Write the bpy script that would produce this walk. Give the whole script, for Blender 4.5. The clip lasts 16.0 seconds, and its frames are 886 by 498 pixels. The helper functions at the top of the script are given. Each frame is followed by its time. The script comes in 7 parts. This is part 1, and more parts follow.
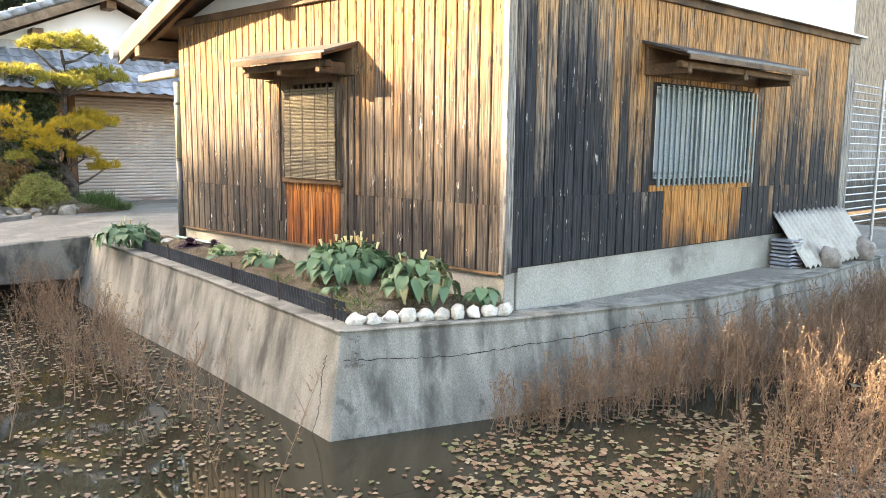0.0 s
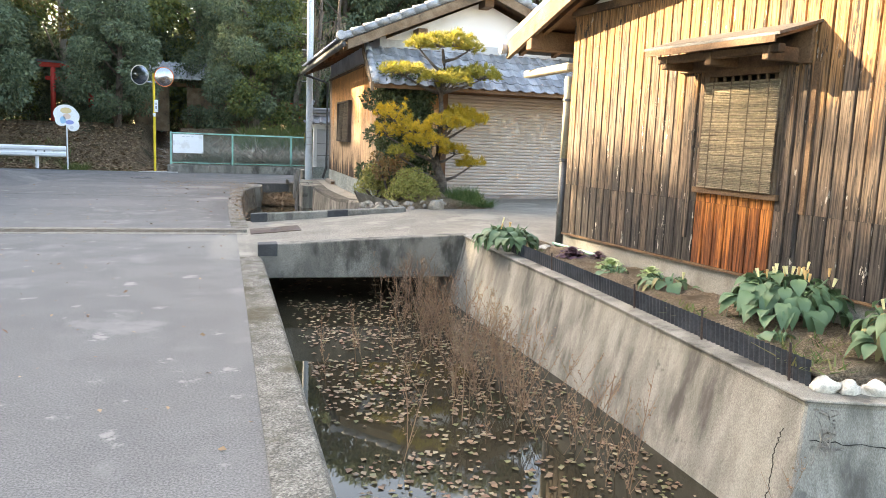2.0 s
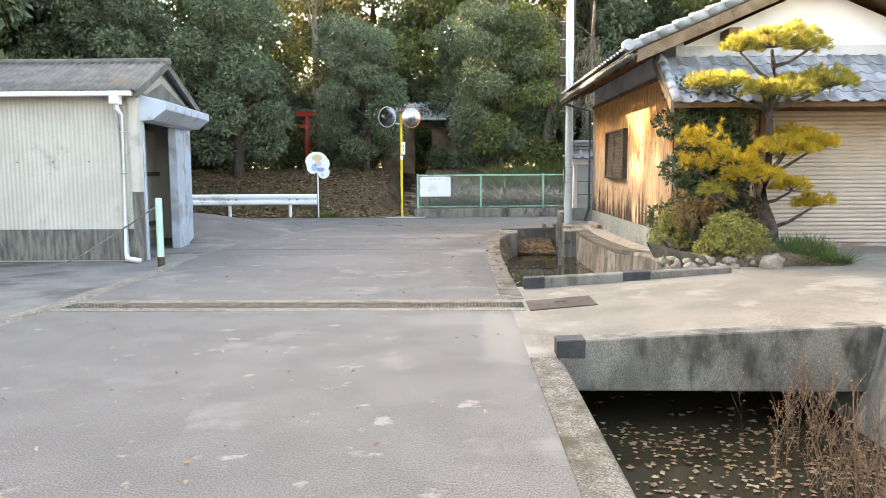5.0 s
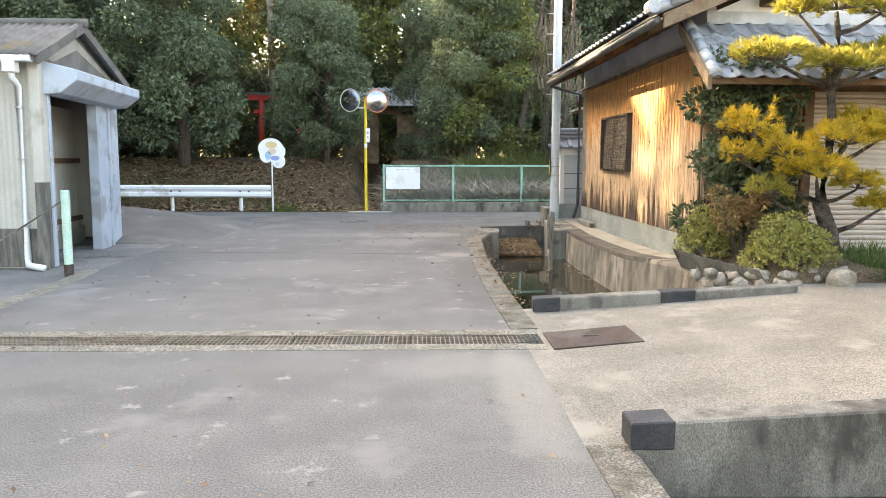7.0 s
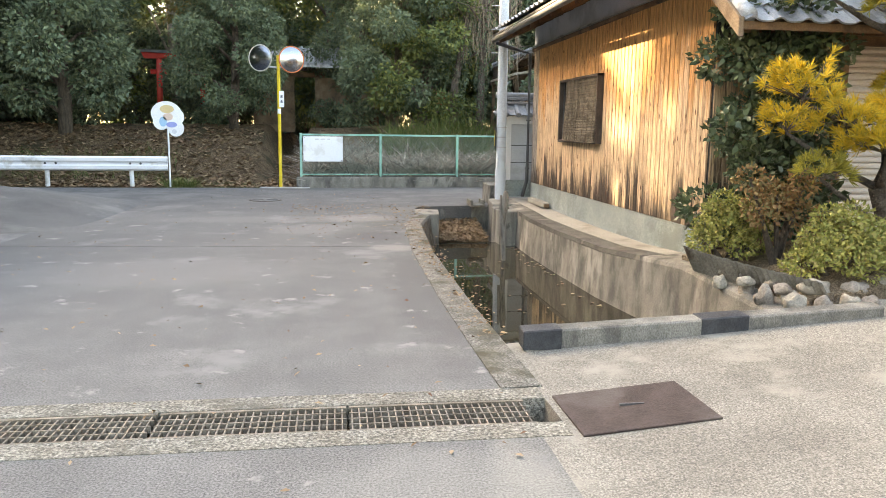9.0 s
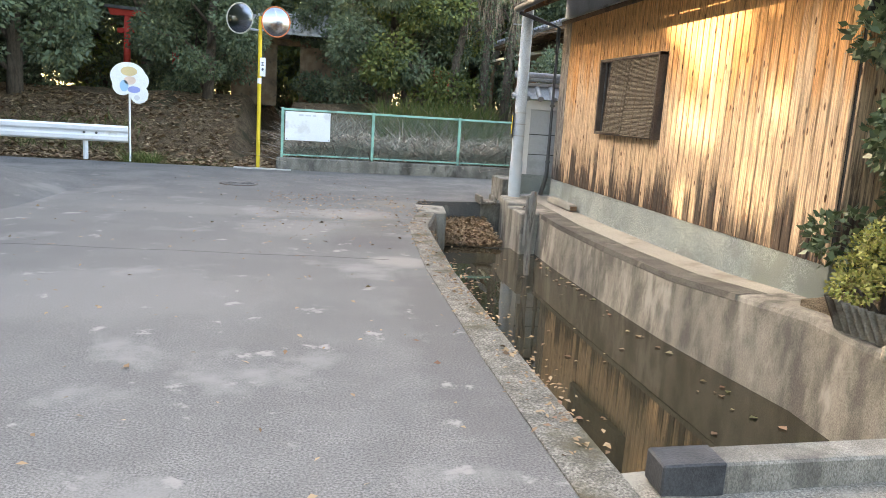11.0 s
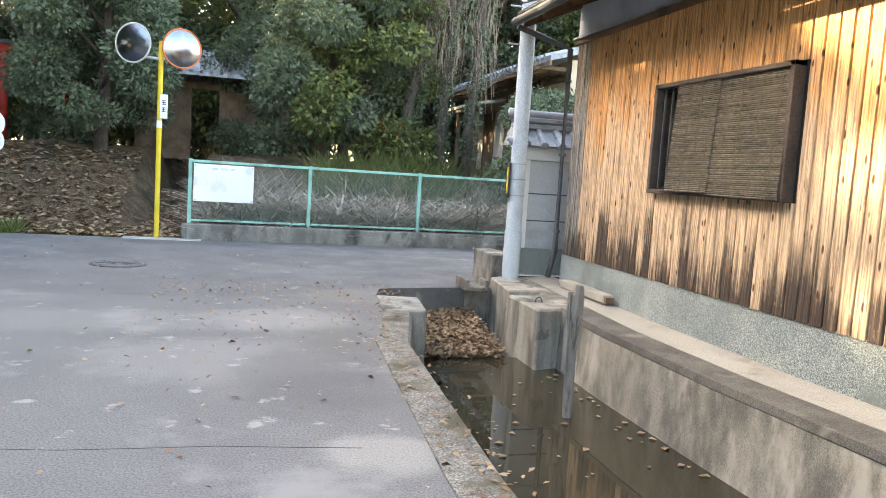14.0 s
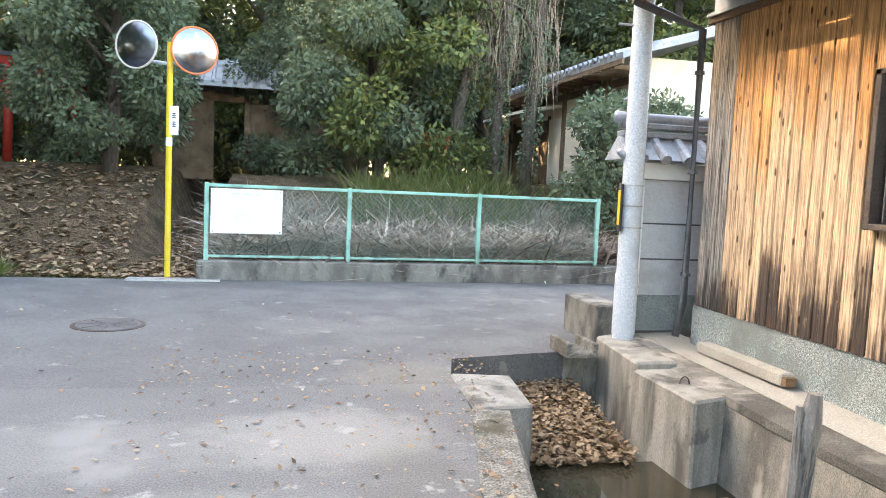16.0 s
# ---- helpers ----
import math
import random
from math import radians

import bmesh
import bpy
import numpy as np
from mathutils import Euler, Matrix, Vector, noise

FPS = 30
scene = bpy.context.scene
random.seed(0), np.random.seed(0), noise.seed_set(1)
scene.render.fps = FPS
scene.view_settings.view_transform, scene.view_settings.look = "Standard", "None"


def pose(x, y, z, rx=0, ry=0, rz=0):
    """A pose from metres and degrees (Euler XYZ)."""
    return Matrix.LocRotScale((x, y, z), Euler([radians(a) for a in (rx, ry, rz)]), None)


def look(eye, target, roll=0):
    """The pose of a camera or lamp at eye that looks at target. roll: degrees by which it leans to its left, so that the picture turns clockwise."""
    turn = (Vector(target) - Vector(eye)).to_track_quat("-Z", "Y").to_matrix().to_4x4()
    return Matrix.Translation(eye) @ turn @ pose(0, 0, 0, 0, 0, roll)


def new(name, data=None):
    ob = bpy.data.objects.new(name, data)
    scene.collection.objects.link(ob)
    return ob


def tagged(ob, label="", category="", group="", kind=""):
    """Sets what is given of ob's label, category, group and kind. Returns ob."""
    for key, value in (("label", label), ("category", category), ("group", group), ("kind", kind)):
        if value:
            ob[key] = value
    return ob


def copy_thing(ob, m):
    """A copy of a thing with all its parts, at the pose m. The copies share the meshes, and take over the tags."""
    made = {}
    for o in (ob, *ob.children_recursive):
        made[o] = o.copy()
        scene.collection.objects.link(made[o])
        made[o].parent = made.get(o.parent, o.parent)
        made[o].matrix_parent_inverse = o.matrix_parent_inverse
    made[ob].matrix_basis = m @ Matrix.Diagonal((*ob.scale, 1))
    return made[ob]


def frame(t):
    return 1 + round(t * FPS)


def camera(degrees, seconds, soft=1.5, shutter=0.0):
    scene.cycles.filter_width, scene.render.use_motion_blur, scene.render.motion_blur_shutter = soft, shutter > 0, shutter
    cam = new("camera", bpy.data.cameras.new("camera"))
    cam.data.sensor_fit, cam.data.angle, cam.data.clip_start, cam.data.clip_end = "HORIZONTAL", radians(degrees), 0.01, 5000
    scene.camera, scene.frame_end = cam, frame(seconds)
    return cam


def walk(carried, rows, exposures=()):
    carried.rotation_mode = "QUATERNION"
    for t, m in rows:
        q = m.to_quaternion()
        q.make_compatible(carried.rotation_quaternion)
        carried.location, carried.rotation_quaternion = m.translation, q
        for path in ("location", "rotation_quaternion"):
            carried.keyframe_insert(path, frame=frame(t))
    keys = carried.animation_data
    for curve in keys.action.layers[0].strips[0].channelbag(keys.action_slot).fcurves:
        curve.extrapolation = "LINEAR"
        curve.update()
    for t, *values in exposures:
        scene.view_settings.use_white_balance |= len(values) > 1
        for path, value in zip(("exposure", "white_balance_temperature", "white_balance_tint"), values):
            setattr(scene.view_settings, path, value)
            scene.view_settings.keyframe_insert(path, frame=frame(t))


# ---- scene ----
cam = camera(60.5, 16.0, 0.8)
PATH = [
    (0, (0.244, 0.992, 1.546), (1.523, 2.505, 1.275), 0.7),
    (0.5, (0.266, 1.232, 1.545), (1.285, 2.931, 1.271), 1.5),
    (0.7, (0.262, 1.307, 1.536), (1.199, 3.053, 1.26), 2.0),
    (1, (0.232, 1.509, 1.512), (1.084, 3.296, 1.227), 2.5),
    (1.5, (0.159, 1.862, 1.517), (0.888, 3.702, 1.226), 2.7),
    (2, (0.101, 2.319, 1.529), (0.658, 4.218, 1.24), 2.3),
    (2.5, (0.029, 2.822, 1.532), (0.51, 4.745, 1.266), 2.1),
    (3, (-0.042, 3.374, 1.496), (0.425, 5.302, 1.24), 1.7),
    (3.5, (-0.119, 3.959, 1.548), (0.269, 5.906, 1.304), 1.2),
    (4, (-0.229, 4.476, 1.588), (-0.043, 6.455, 1.361), 0.2),
    (4.5, (-0.26, 5.038, 1.595), (-0.268, 7.026, 1.381), -0.3),
    (4.7, (-0.268, 5.242, 1.587), (-0.311, 7.231, 1.376), -0.4),
    (6.8, (-0.562, 7.545, 1.545), (-0.519, 9.531, 1.314), 0.4),
    (7, (-0.603, 7.817, 1.538), (-0.537, 9.802, 1.303), 0.2),
    (7.5, (-0.677, 8.462, 1.537), (-0.525, 10.439, 1.27), -0.1),
    (8, (-0.723, 9.076, 1.536), (-0.514, 11.046, 1.263), 0.1),
    (8.5, (-0.741, 9.698, 1.546), (-0.481, 11.66, 1.261), 0.0),
    (9, (-0.718, 10.319, 1.524), (-0.441, 12.275, 1.212), 0.7),
    (9.2, (-0.711, 10.525, 1.512), (-0.435, 12.479, 1.187), 1.2),
    (11.3, (-0.911, 12.975, 1.496), (-0.566, 14.91, 1.127), 3.8),
    (11.5, (-0.928, 13.227, 1.49), (-0.581, 15.159, 1.108), 3.7),
    (12, (-0.947, 13.869, 1.45), (-0.593, 15.797, 1.053), 4.2),
    (12.5, (-0.867, 14.539, 1.401), (-0.49, 16.456, 0.971), 4.0),
    (13, (-0.802, 15.253, 1.344), (-0.34, 17.17, 1.011), 4.1),
    (13.5, (-0.734, 15.853, 1.357), (-0.232, 17.779, 1.16), 3.6),
    (14, (-0.722, 16.475, 1.371), (-0.207, 18.398, 1.178), 3.7),
    (14.5, (-0.669, 17.138, 1.396), (-0.156, 19.064, 1.232), 3.1),
    (15, (-0.691, 17.696, 1.451), (-0.198, 19.628, 1.297), 2.8),
    (15.5, (-0.694, 18.311, 1.489), (-0.226, 20.249, 1.326), 2.4),
    (16, (-0.674, 18.915, 1.501), (-0.235, 20.859, 1.331), 2.6),
]
EXPOSURES = [(0.0, 3.25, 8000, 10), (2.0, 3.25, 8200, 10), (4.5, 3.5, 9100, 12), (7.0, 3.45, 9400, 11), (9.0, 3.45, 9400, 11), (13.0, 3.5, 8000, 10), (16.0, 3.95, 8300, 11)]
walk(cam, [(t, look(eye, target, roll)) for t, eye, target, roll in PATH], EXPOSURES)

# ---- world, sun, exposure ----
SUN_ELEV, SUN_AZ = 28.0, 140.0      # azimuth of the sun as seen from the place, degrees anticlockwise from +x
world = bpy.data.worlds.new("sky")
scene.world = world
world.use_nodes = True
wn = world.node_tree
sky = wn.nodes.new("ShaderNodeTexSky")
sky.sky_type, sky.sun_disc = "NISHITA", False
sky.sun_elevation, sky.sun_rotation = radians(SUN_ELEV), radians(90 - SUN_AZ)
sky.air_density, sky.dust_density, sky.ozone_density = 1.0, 2.5, 1.0
wn.links.new(sky.outputs[0], wn.nodes["Background"].inputs[0])
wn.nodes["Background"].inputs[1].default_value = 0.15
sun = new("sun", bpy.data.lights.new("sun", "SUN"))
sun.data.energy, sun.data.angle, sun.data.color = 4.3, radians(0.6), (1.0, 0.88, 0.70)
sun.matrix_world = look((0, 0, 0), (-math.cos(radians(SUN_AZ)) * math.cos(radians(SUN_ELEV)), -math.sin(radians(SUN_AZ)) * math.cos(radians(SUN_ELEV)), -math.sin(radians(SUN_ELEV))))

# ---- helpers of the scene ----
rnd = random.Random(7)


class Geo:
    """Vertices and faces gathered for one mesh."""

    def __init__(self):
        self.v, self.f = [], []

    def add(self, vs, fs):
        n = len(self.v)
        self.v += [tuple(p) for p in vs]
        self.f += [tuple(i + n for i in q) for q in fs]
        return self

    def box(self, x0, y0, z0, x1, y1, z1, m=None):
        vs = [Vector((x, y, z)) for z in (z0, z1) for x, y in ((x0, y0), (x1, y0), (x1, y1), (x0, y1))]
        if m is not None:
            vs = [m @ p for p in vs]
        return self.add(vs, [(3, 2, 1, 0), (4, 5, 6, 7), (0, 1, 5, 4), (1, 2, 6, 5), (2, 3, 7, 6), (3, 0, 4, 7)])

    def cyl(self, a, b, r0, r1=None, n=10, caps=True):
        a, b = Vector(a), Vector(b)
        r1 = r0 if r1 is None else r1
        q = (b - a).to_track_quat("Z", "Y")
        vs = []
        for c, r in ((a, r0), (b, r1)):
            for i in range(n):
                k = 2 * math.pi * i / n
                vs.append(c + q @ Vector((r * math.cos(k), r * math.sin(k), 0)))
        fs = [(i, (i + 1) % n, n + (i + 1) % n, n + i) for i in range(n)]
        if caps:
            fs += [tuple(range(n - 1, -1, -1)), tuple(range(n, 2 * n))]
        return self.add(vs, fs)

    def tube(self, pts, radii, n=8):
        rings = []
        for i, p in enumerate(pts):
            p = Vector(p)
            d = Vector(pts[min(i + 1, len(pts) - 1)]) - Vector(pts[max(i - 1, 0)])
            q = d.to_track_quat("Z", "Y")
            r = radii[i] if isinstance(radii, (list, tuple)) else radii
            rings.append([p + q @ Vector((r * math.cos(2 * math.pi * k / n), r * math.sin(2 * math.pi * k / n), 0)) for k in range(n)])
        vs = [p for ring in rings for p in ring]
        fs = [(j * n + i, j * n + (i + 1) % n, (j + 1) * n + (i + 1) % n, (j + 1) * n + i) for j in range(len(pts) - 1) for i in range(n)]
        fs += [tuple(range(n - 1, -1, -1)), tuple(range((len(pts) - 1) * n, len(pts) * n))]
        return self.add(vs, fs)

    def prism(self, poly, axis, a, b):
        """A polygon in the plane across an axis (x: points are y, z; y: x, z; z: x, y), drawn out from a to b."""
        put = {"x": lambda p, c: (c, p[0], p[1]), "y": lambda p, c: (p[0], c, p[1]), "z": lambda p, c: (p[0], p[1], c)}[axis]
        n = len(poly)
        vs = [put(p, a) for p in poly] + [put(p, b) for p in poly]
        return self.add(vs, [tuple(range(n - 1, -1, -1)), tuple(range(n, 2 * n))] + [(i, (i + 1) % n, n + (i + 1) % n, n + i) for i in range(n)])

    def sheet(self, fn, nu, nv, thick=0.0):
        """A surface fn(i, j) -> point over a grid; with a thickness downwards it is closed."""
        top = [Vector(fn(i / nu, j / nv)) for j in range(nv + 1) for i in range(nu + 1)]
        w = nu + 1
        fs = [(j * w + i, j * w + i + 1, (j + 1) * w + i + 1, (j + 1) * w + i) for j in range(nv) for i in range(nu)]
        if not thick:
            return self.add(top, fs)
        n = len(top)
        low = [p - Vector((0, 0, thick)) for p in top]
        rim = [i for i in range(w)] + [j * w + nu for j in range(1, nv + 1)] + [nv * w + i for i in range(nu - 1, -1, -1)] + [j * w for j in range(nv - 1, 0, -1)]
        fs2 = fs + [tuple(n + i for i in reversed(q)) for q in fs] + [(rim[k], n + rim[k], n + rim[(k + 1) % len(rim)], rim[(k + 1) % len(rim)]) for k in range(len(rim))]
        return self.add(top + low, fs2)

    def sweep(self, path, profile, tops):
        """Sweeps a profile of (offset to the path's left, height share) along a level path; tops gives each point's top height."""
        n, rings = len(profile), []
        for i, p in enumerate(path):
            p = Vector(p)
            a = (p - Vector(path[i - 1])).normalized() if i else None
            b = (Vector(path[i + 1]) - p).normalized() if i < len(path) - 1 else None
            a, b = a or b, b or a
            na, nb = Vector((-a.y, a.x)), Vector((-b.y, b.x))
            nm = (na + nb).normalized()
            nm /= max(0.4, nm.dot(na))
            for off, z in profile:
                rings.append((p.x + nm.x * off, p.y + nm.y * off, tops[i] if z is None else (tops[i] + z if z > -0.3 else z)))
        fs = [(j * n + k, j * n + (k + 1) % n, (j + 1) * n + (k + 1) % n, (j + 1) * n + k) for j in range(len(path) - 1) for k in range(n)]
        fs += [tuple(range(n - 1, -1, -1)), tuple(range((len(path) - 1) * n, len(path) * n))]
        return self.add(rings, fs)


def mesh_of(name, g, mats, bevel=0.0, smooth=False):
    me = bpy.data.meshes.new(name)
    me.from_pydata(g.v, [], g.f)
    b = bmesh.new()
    b.from_mesh(me)
    bmesh.ops.recalc_face_normals(b, faces=b.faces) if len(g.f) < 20000 else None
    if bevel:
        edges = [e for e in b.edges if len(e.link_faces) == 2 and e.calc_face_angle(0) > 0.5]
        bmesh.ops.bevel(b, geom=edges, offset=bevel, segments=1, affect="EDGES", clamp_overlap=True)
    b.to_mesh(me)
    b.free()
    if smooth:
        me.shade_smooth()
    for m in mats if isinstance(mats, (list, tuple)) else [mats]:
        me.materials.append(m)
    return me


def part(name, g, material, parent=None, label="", bevel=0.0, smooth=False, m=None):
    me = g if isinstance(g, bpy.types.Mesh) else mesh_of(name, g, material, bevel, smooth)
    ob = new(name, me)
    if parent:
        ob.parent = parent
    if m is not None:
        ob.matrix_basis = m
    return tagged(ob, label)


def thing(name, label, category, loc=(0, 0, 0), rz=0.0, group="", kind=""):
    ob = new(name)
    ob.empty_display_size = 0.1
    ob.matrix_basis = pose(*loc, 0, 0, rz)
    return tagged(ob, label, category, group, kind)


def structure(name, g, material, label, category, bevel=0.0, smooth=False):
    return tagged(part(name, g, material, None, "", bevel, smooth), label, category, "", "structure")


# ---- materials ----
def nodes_of(name, rough, metal=0.0, spec=0.4):
    m = bpy.data.materials.new(name)
    m.use_nodes = True
    t = m.node_tree
    bsdf = t.nodes["Principled BSDF"]
    bsdf.inputs["Roughness"].default_value, bsdf.inputs["Metallic"].default_value = rough, metal
    bsdf.inputs["Specular IOR Level"].default_value = spec
    return m, t, bsdf


def node(t, kind, **values):
    n = t.nodes.new("ShaderNode" + kind)
    for key, v in values.items():
        n.inputs[key.replace("_", " ")].default_value = v
    return n


def noise_of(t, vec, scale, detail=4.0, rough=0.55):
    n = node(t, "TexNoise", Scale=scale, Detail=detail, Roughness=rough)
    t.links.new(vec, n.inputs["Vector"])
    return n.outputs["Fac"]


def ramp(t, fac, lo, hi, a=0.0, b=1.0):
    n = t.nodes.new("ShaderNodeMapRange")
    n.interpolation_type = "SMOOTHSTEP"
    for i, v in enumerate((lo, hi, a, b)):
        n.inputs[i + 1].default_value = v
    t.links.new(fac, n.inputs[0])
    return n.outputs[0]


def mixed(t, fac, a, b, kind="MIX"):
    n = t.nodes.new("ShaderNodeMix")
    n.data_type, n.blend_type = "RGBA", kind
    for sock, v in ((n.inputs[0], fac), (n.inputs[6], a), (n.inputs[7], b)):
        if isinstance(v, bpy.types.NodeSocket):
            t.links.new(v, sock)
        elif isinstance(v, (int, float)):
            sock.default_value = v
        else:
            sock.default_value = (*v[:3], 1)
    return n.outputs[2]


def maths(t, op, a, b=0.0):
    n = t.nodes.new("ShaderNodeMath")
    n.operation = op
    for i, v in enumerate((a, b)):
        if isinstance(v, bpy.types.NodeSocket):
            t.links.new(v, n.inputs[i])
        else:
            n.inputs[i].default_value = v
    return n.outputs[0]


def place(t, stretch=(1, 1, 1), by_object=0.0):
    """World position, stretched; by_object shifts it for each object."""
    pos = t.nodes.new("ShaderNodeNewGeometry").outputs["Position"]
    mp = t.nodes.new("ShaderNodeMapping")
    mp.inputs["Scale"].default_value = stretch
    t.links.new(pos, mp.inputs["Vector"])
    if by_object:
        info = t.nodes.new("ShaderNodeObjectInfo")
        t.links.new(maths(t, "MULTIPLY", info.outputs["Random"], by_object), mp.inputs["Location"])
    return mp.outputs[0]


def bump_of(t, bsdf, height, strength, distance=0.01):
    n = node(t, "Bump", Strength=strength, Distance=distance)
    t.links.new(height, n.inputs["Height"])
    t.links.new(n.outputs[0], bsdf.inputs["Normal"])


def surface(name, c1, c2, scale=6.0, fine=90.0, rough=0.85, bump=0.3, metal=0.0, stain=None, stain_scale=0.8, stain_lo=0.5, stain_hi=0.65,
            stretch=(1, 1, 1), vary=0.0, spec=0.3, speck=0.12, depth=0.01, scuff=None, pebble=0.0, chips=0.3, blots=()):
    """Two colours in blotches, fine grain, and an optional third colour in larger stains."""
    m, t, bsdf = nodes_of(name, rough, metal, spec)
    vec = place(t, stretch, 37.0 if vary else 0.0)
    col = mixed(t, ramp(t, noise_of(t, vec, scale), 0.35, 0.65), c1, c2)
    grain = ramp(t, noise_of(t, vec, fine, 3, 0.7), 0.28, 0.72)
    col = mixed(t, 1.0, col, mixed(t, grain, (1 - speck * 2,) * 3, (1 + speck * 2,) * 3), "MULTIPLY")
    if pebble:
        cell = node(t, "TexVoronoi", Scale=pebble)
        t.links.new(vec, cell.inputs["Vector"])
        tone = t.nodes.new("ShaderNodeRGBToBW")
        t.links.new(cell.outputs["Color"], tone.inputs[0])
        pale = ramp(t, tone.outputs[0], 0.15, 0.85)
        col = mixed(t, 1.0, col, mixed(t, pale, (1 - chips,) * 3, (1 + chips * 0.95,) * 3), "MULTIPLY")
        broad = ramp(t, noise_of(t, place(t), 0.35, 3, 0.5), 0.35, 0.65)
        col = mixed(t, 1.0, col, mixed(t, broad, (0.93, 0.93, 0.935), (1.06, 1.055, 1.05)), "MULTIPLY")
    if blots:
        xyz = t.nodes.new("ShaderNodeSeparateXYZ")
        t.links.new(place(t), xyz.inputs[0])
        rag = maths(t, "MULTIPLY", maths(t, "SUBTRACT", noise_of(t, place(t), 4.0, 6, 0.65), 0.5), 2.2)
        for bx, by, ax, ay, tint, k in blots:
            dx = maths(t, "DIVIDE", maths(t, "SUBTRACT", xyz.outputs["X"], bx), ax)
            dy = maths(t, "DIVIDE", maths(t, "SUBTRACT", xyz.outputs["Y"], by), ay)
            far = maths(t, "ADD", maths(t, "ADD", maths(t, "MULTIPLY", dx, dx), maths(t, "MULTIPLY", dy, dy)), rag)
            col = mixed(t, ramp(t, far, 0.15, 1.35, k * 0.7, 0.0), col, mixed(t, grain, tuple(c * 0.8 for c in tint), tuple(c * 1.2 for c in tint)))
    if scuff:
        col = mixed(t, ramp(t, noise_of(t, place(t, (1, 1.0, 1)), 3.0, 7, 0.66), 0.605, 0.675, 0, 0.8), col, scuff)
    if stain:
        col = mixed(t, ramp(t, noise_of(t, vec, stain_scale, 6, 0.62), stain_lo, stain_hi), col, stain)
    if vary:
        info = t.nodes.new("ShaderNodeObjectInfo")
        v = ramp(t, info.outputs["Random"], 0, 1, 1 - vary, 1 + vary)
        n = t.nodes.new("ShaderNodeHueSaturation")
        t.links.new(col, n.inputs["Color"])
        t.links.new(v, n.inputs["Value"])
        col = n.outputs[0]
    t.links.new(col, bsdf.inputs["Base Color"])
    if bump:
        bump_of(t, bsdf, grain, bump, depth)
    return m


def plank_wood(name, char, mid, warm, z_char, z_mid, spread=0.5, wear=0.5, knots=0.5, soot=(0.03, 0.028, 0.026), flecks=0.0, grain=1.0):
    """Vertical boards: charred below, greyed in the middle, warm wood above, with streaks and knots along the grain."""
    m, t, bsdf = nodes_of(name, 0.82, 0, 0.22)
    vec = place(t, (1, 1, 1), 61.0)
    long = place(t, (24, 24, 1.1), 61.0)
    pos = t.nodes.new("ShaderNodeNewGeometry").outputs["Position"]
    xyz = t.nodes.new("ShaderNodeSeparateXYZ")
    t.links.new(pos, xyz.inputs[0])
    info = t.nodes.new("ShaderNodeObjectInfo")
    streak = noise_of(t, long, 1.0, 5, 0.65)
    blotch = noise_of(t, vec, 1.7, 5, 0.6)
    h = maths(t, "ADD", xyz.outputs["Z"], maths(t, "MULTIPLY", maths(t, "SUBTRACT", streak, 0.5), spread * 3.2))
    h = maths(t, "ADD", h, maths(t, "MULTIPLY", maths(t, "SUBTRACT", info.outputs["Random"], 0.5), spread * 1.4))
    h = maths(t, "ADD", h, maths(t, "MULTIPLY", maths(t, "SUBTRACT", blotch, 0.5), spread * 2.0))
    col = mixed(t, ramp(t, h, z_char - 0.25, z_char + 0.25), char, mid)
    col = mixed(t, ramp(t, h, z_mid - 0.35, z_mid + 0.35), col, warm)
    fine = noise_of(t, place(t, (70, 70, 3.0), 61.0), 1.0, 3)
    col = mixed(t, 1.0, col, mixed(t, ramp(t, fine, 0.3, 0.7), tuple(1 - c * grain for c in (0.62, 0.62, 0.60)), tuple(1 + c * grain for c in (0.58, 0.54, 0.46))), "MULTIPLY")
    # knots and flakes of soot, as long spots on the grain
    vor = node(t, "TexVoronoi", Scale=1.0)
    t.links.new(place(t, (13.0, 13.0, 4.5), 61.0), vor.inputs["Vector"])
    spot = ramp(t, vor.outputs["Distance"], 0.10, 0.20, knots, 0.0)
    col = mixed(t, spot, col, soot)
    flake = ramp(t, noise_of(t, place(t, (22, 22, 2.6), 83.0), 1.0, 7, 0.75), 0.555, 0.63, 0.0, wear)
    col = mixed(t, flake, col, soot)
    if flecks:
        pale = ramp(t, noise_of(t, place(t, (17, 17, 5.0), 29.0), 1.0, 5, 0.7), 0.635, 0.68, 0.0, flecks)
        col = mixed(t, pale, col, (0.50, 0.45, 0.38))
    t.links.new(col, bsdf.inputs["Base Color"])
    bump_of(t, bsdf, maths(t, "ADD", streak, fine), 0.8, 0.008)
    return m


def plain(name, colour, rough=0.5, metal=0.0, spec=0.4):
    return surface(name, colour, tuple(c * 0.9 for c in colour), 3.0, 60.0, rough, 0.08, metal, spec=spec, speck=0.05)


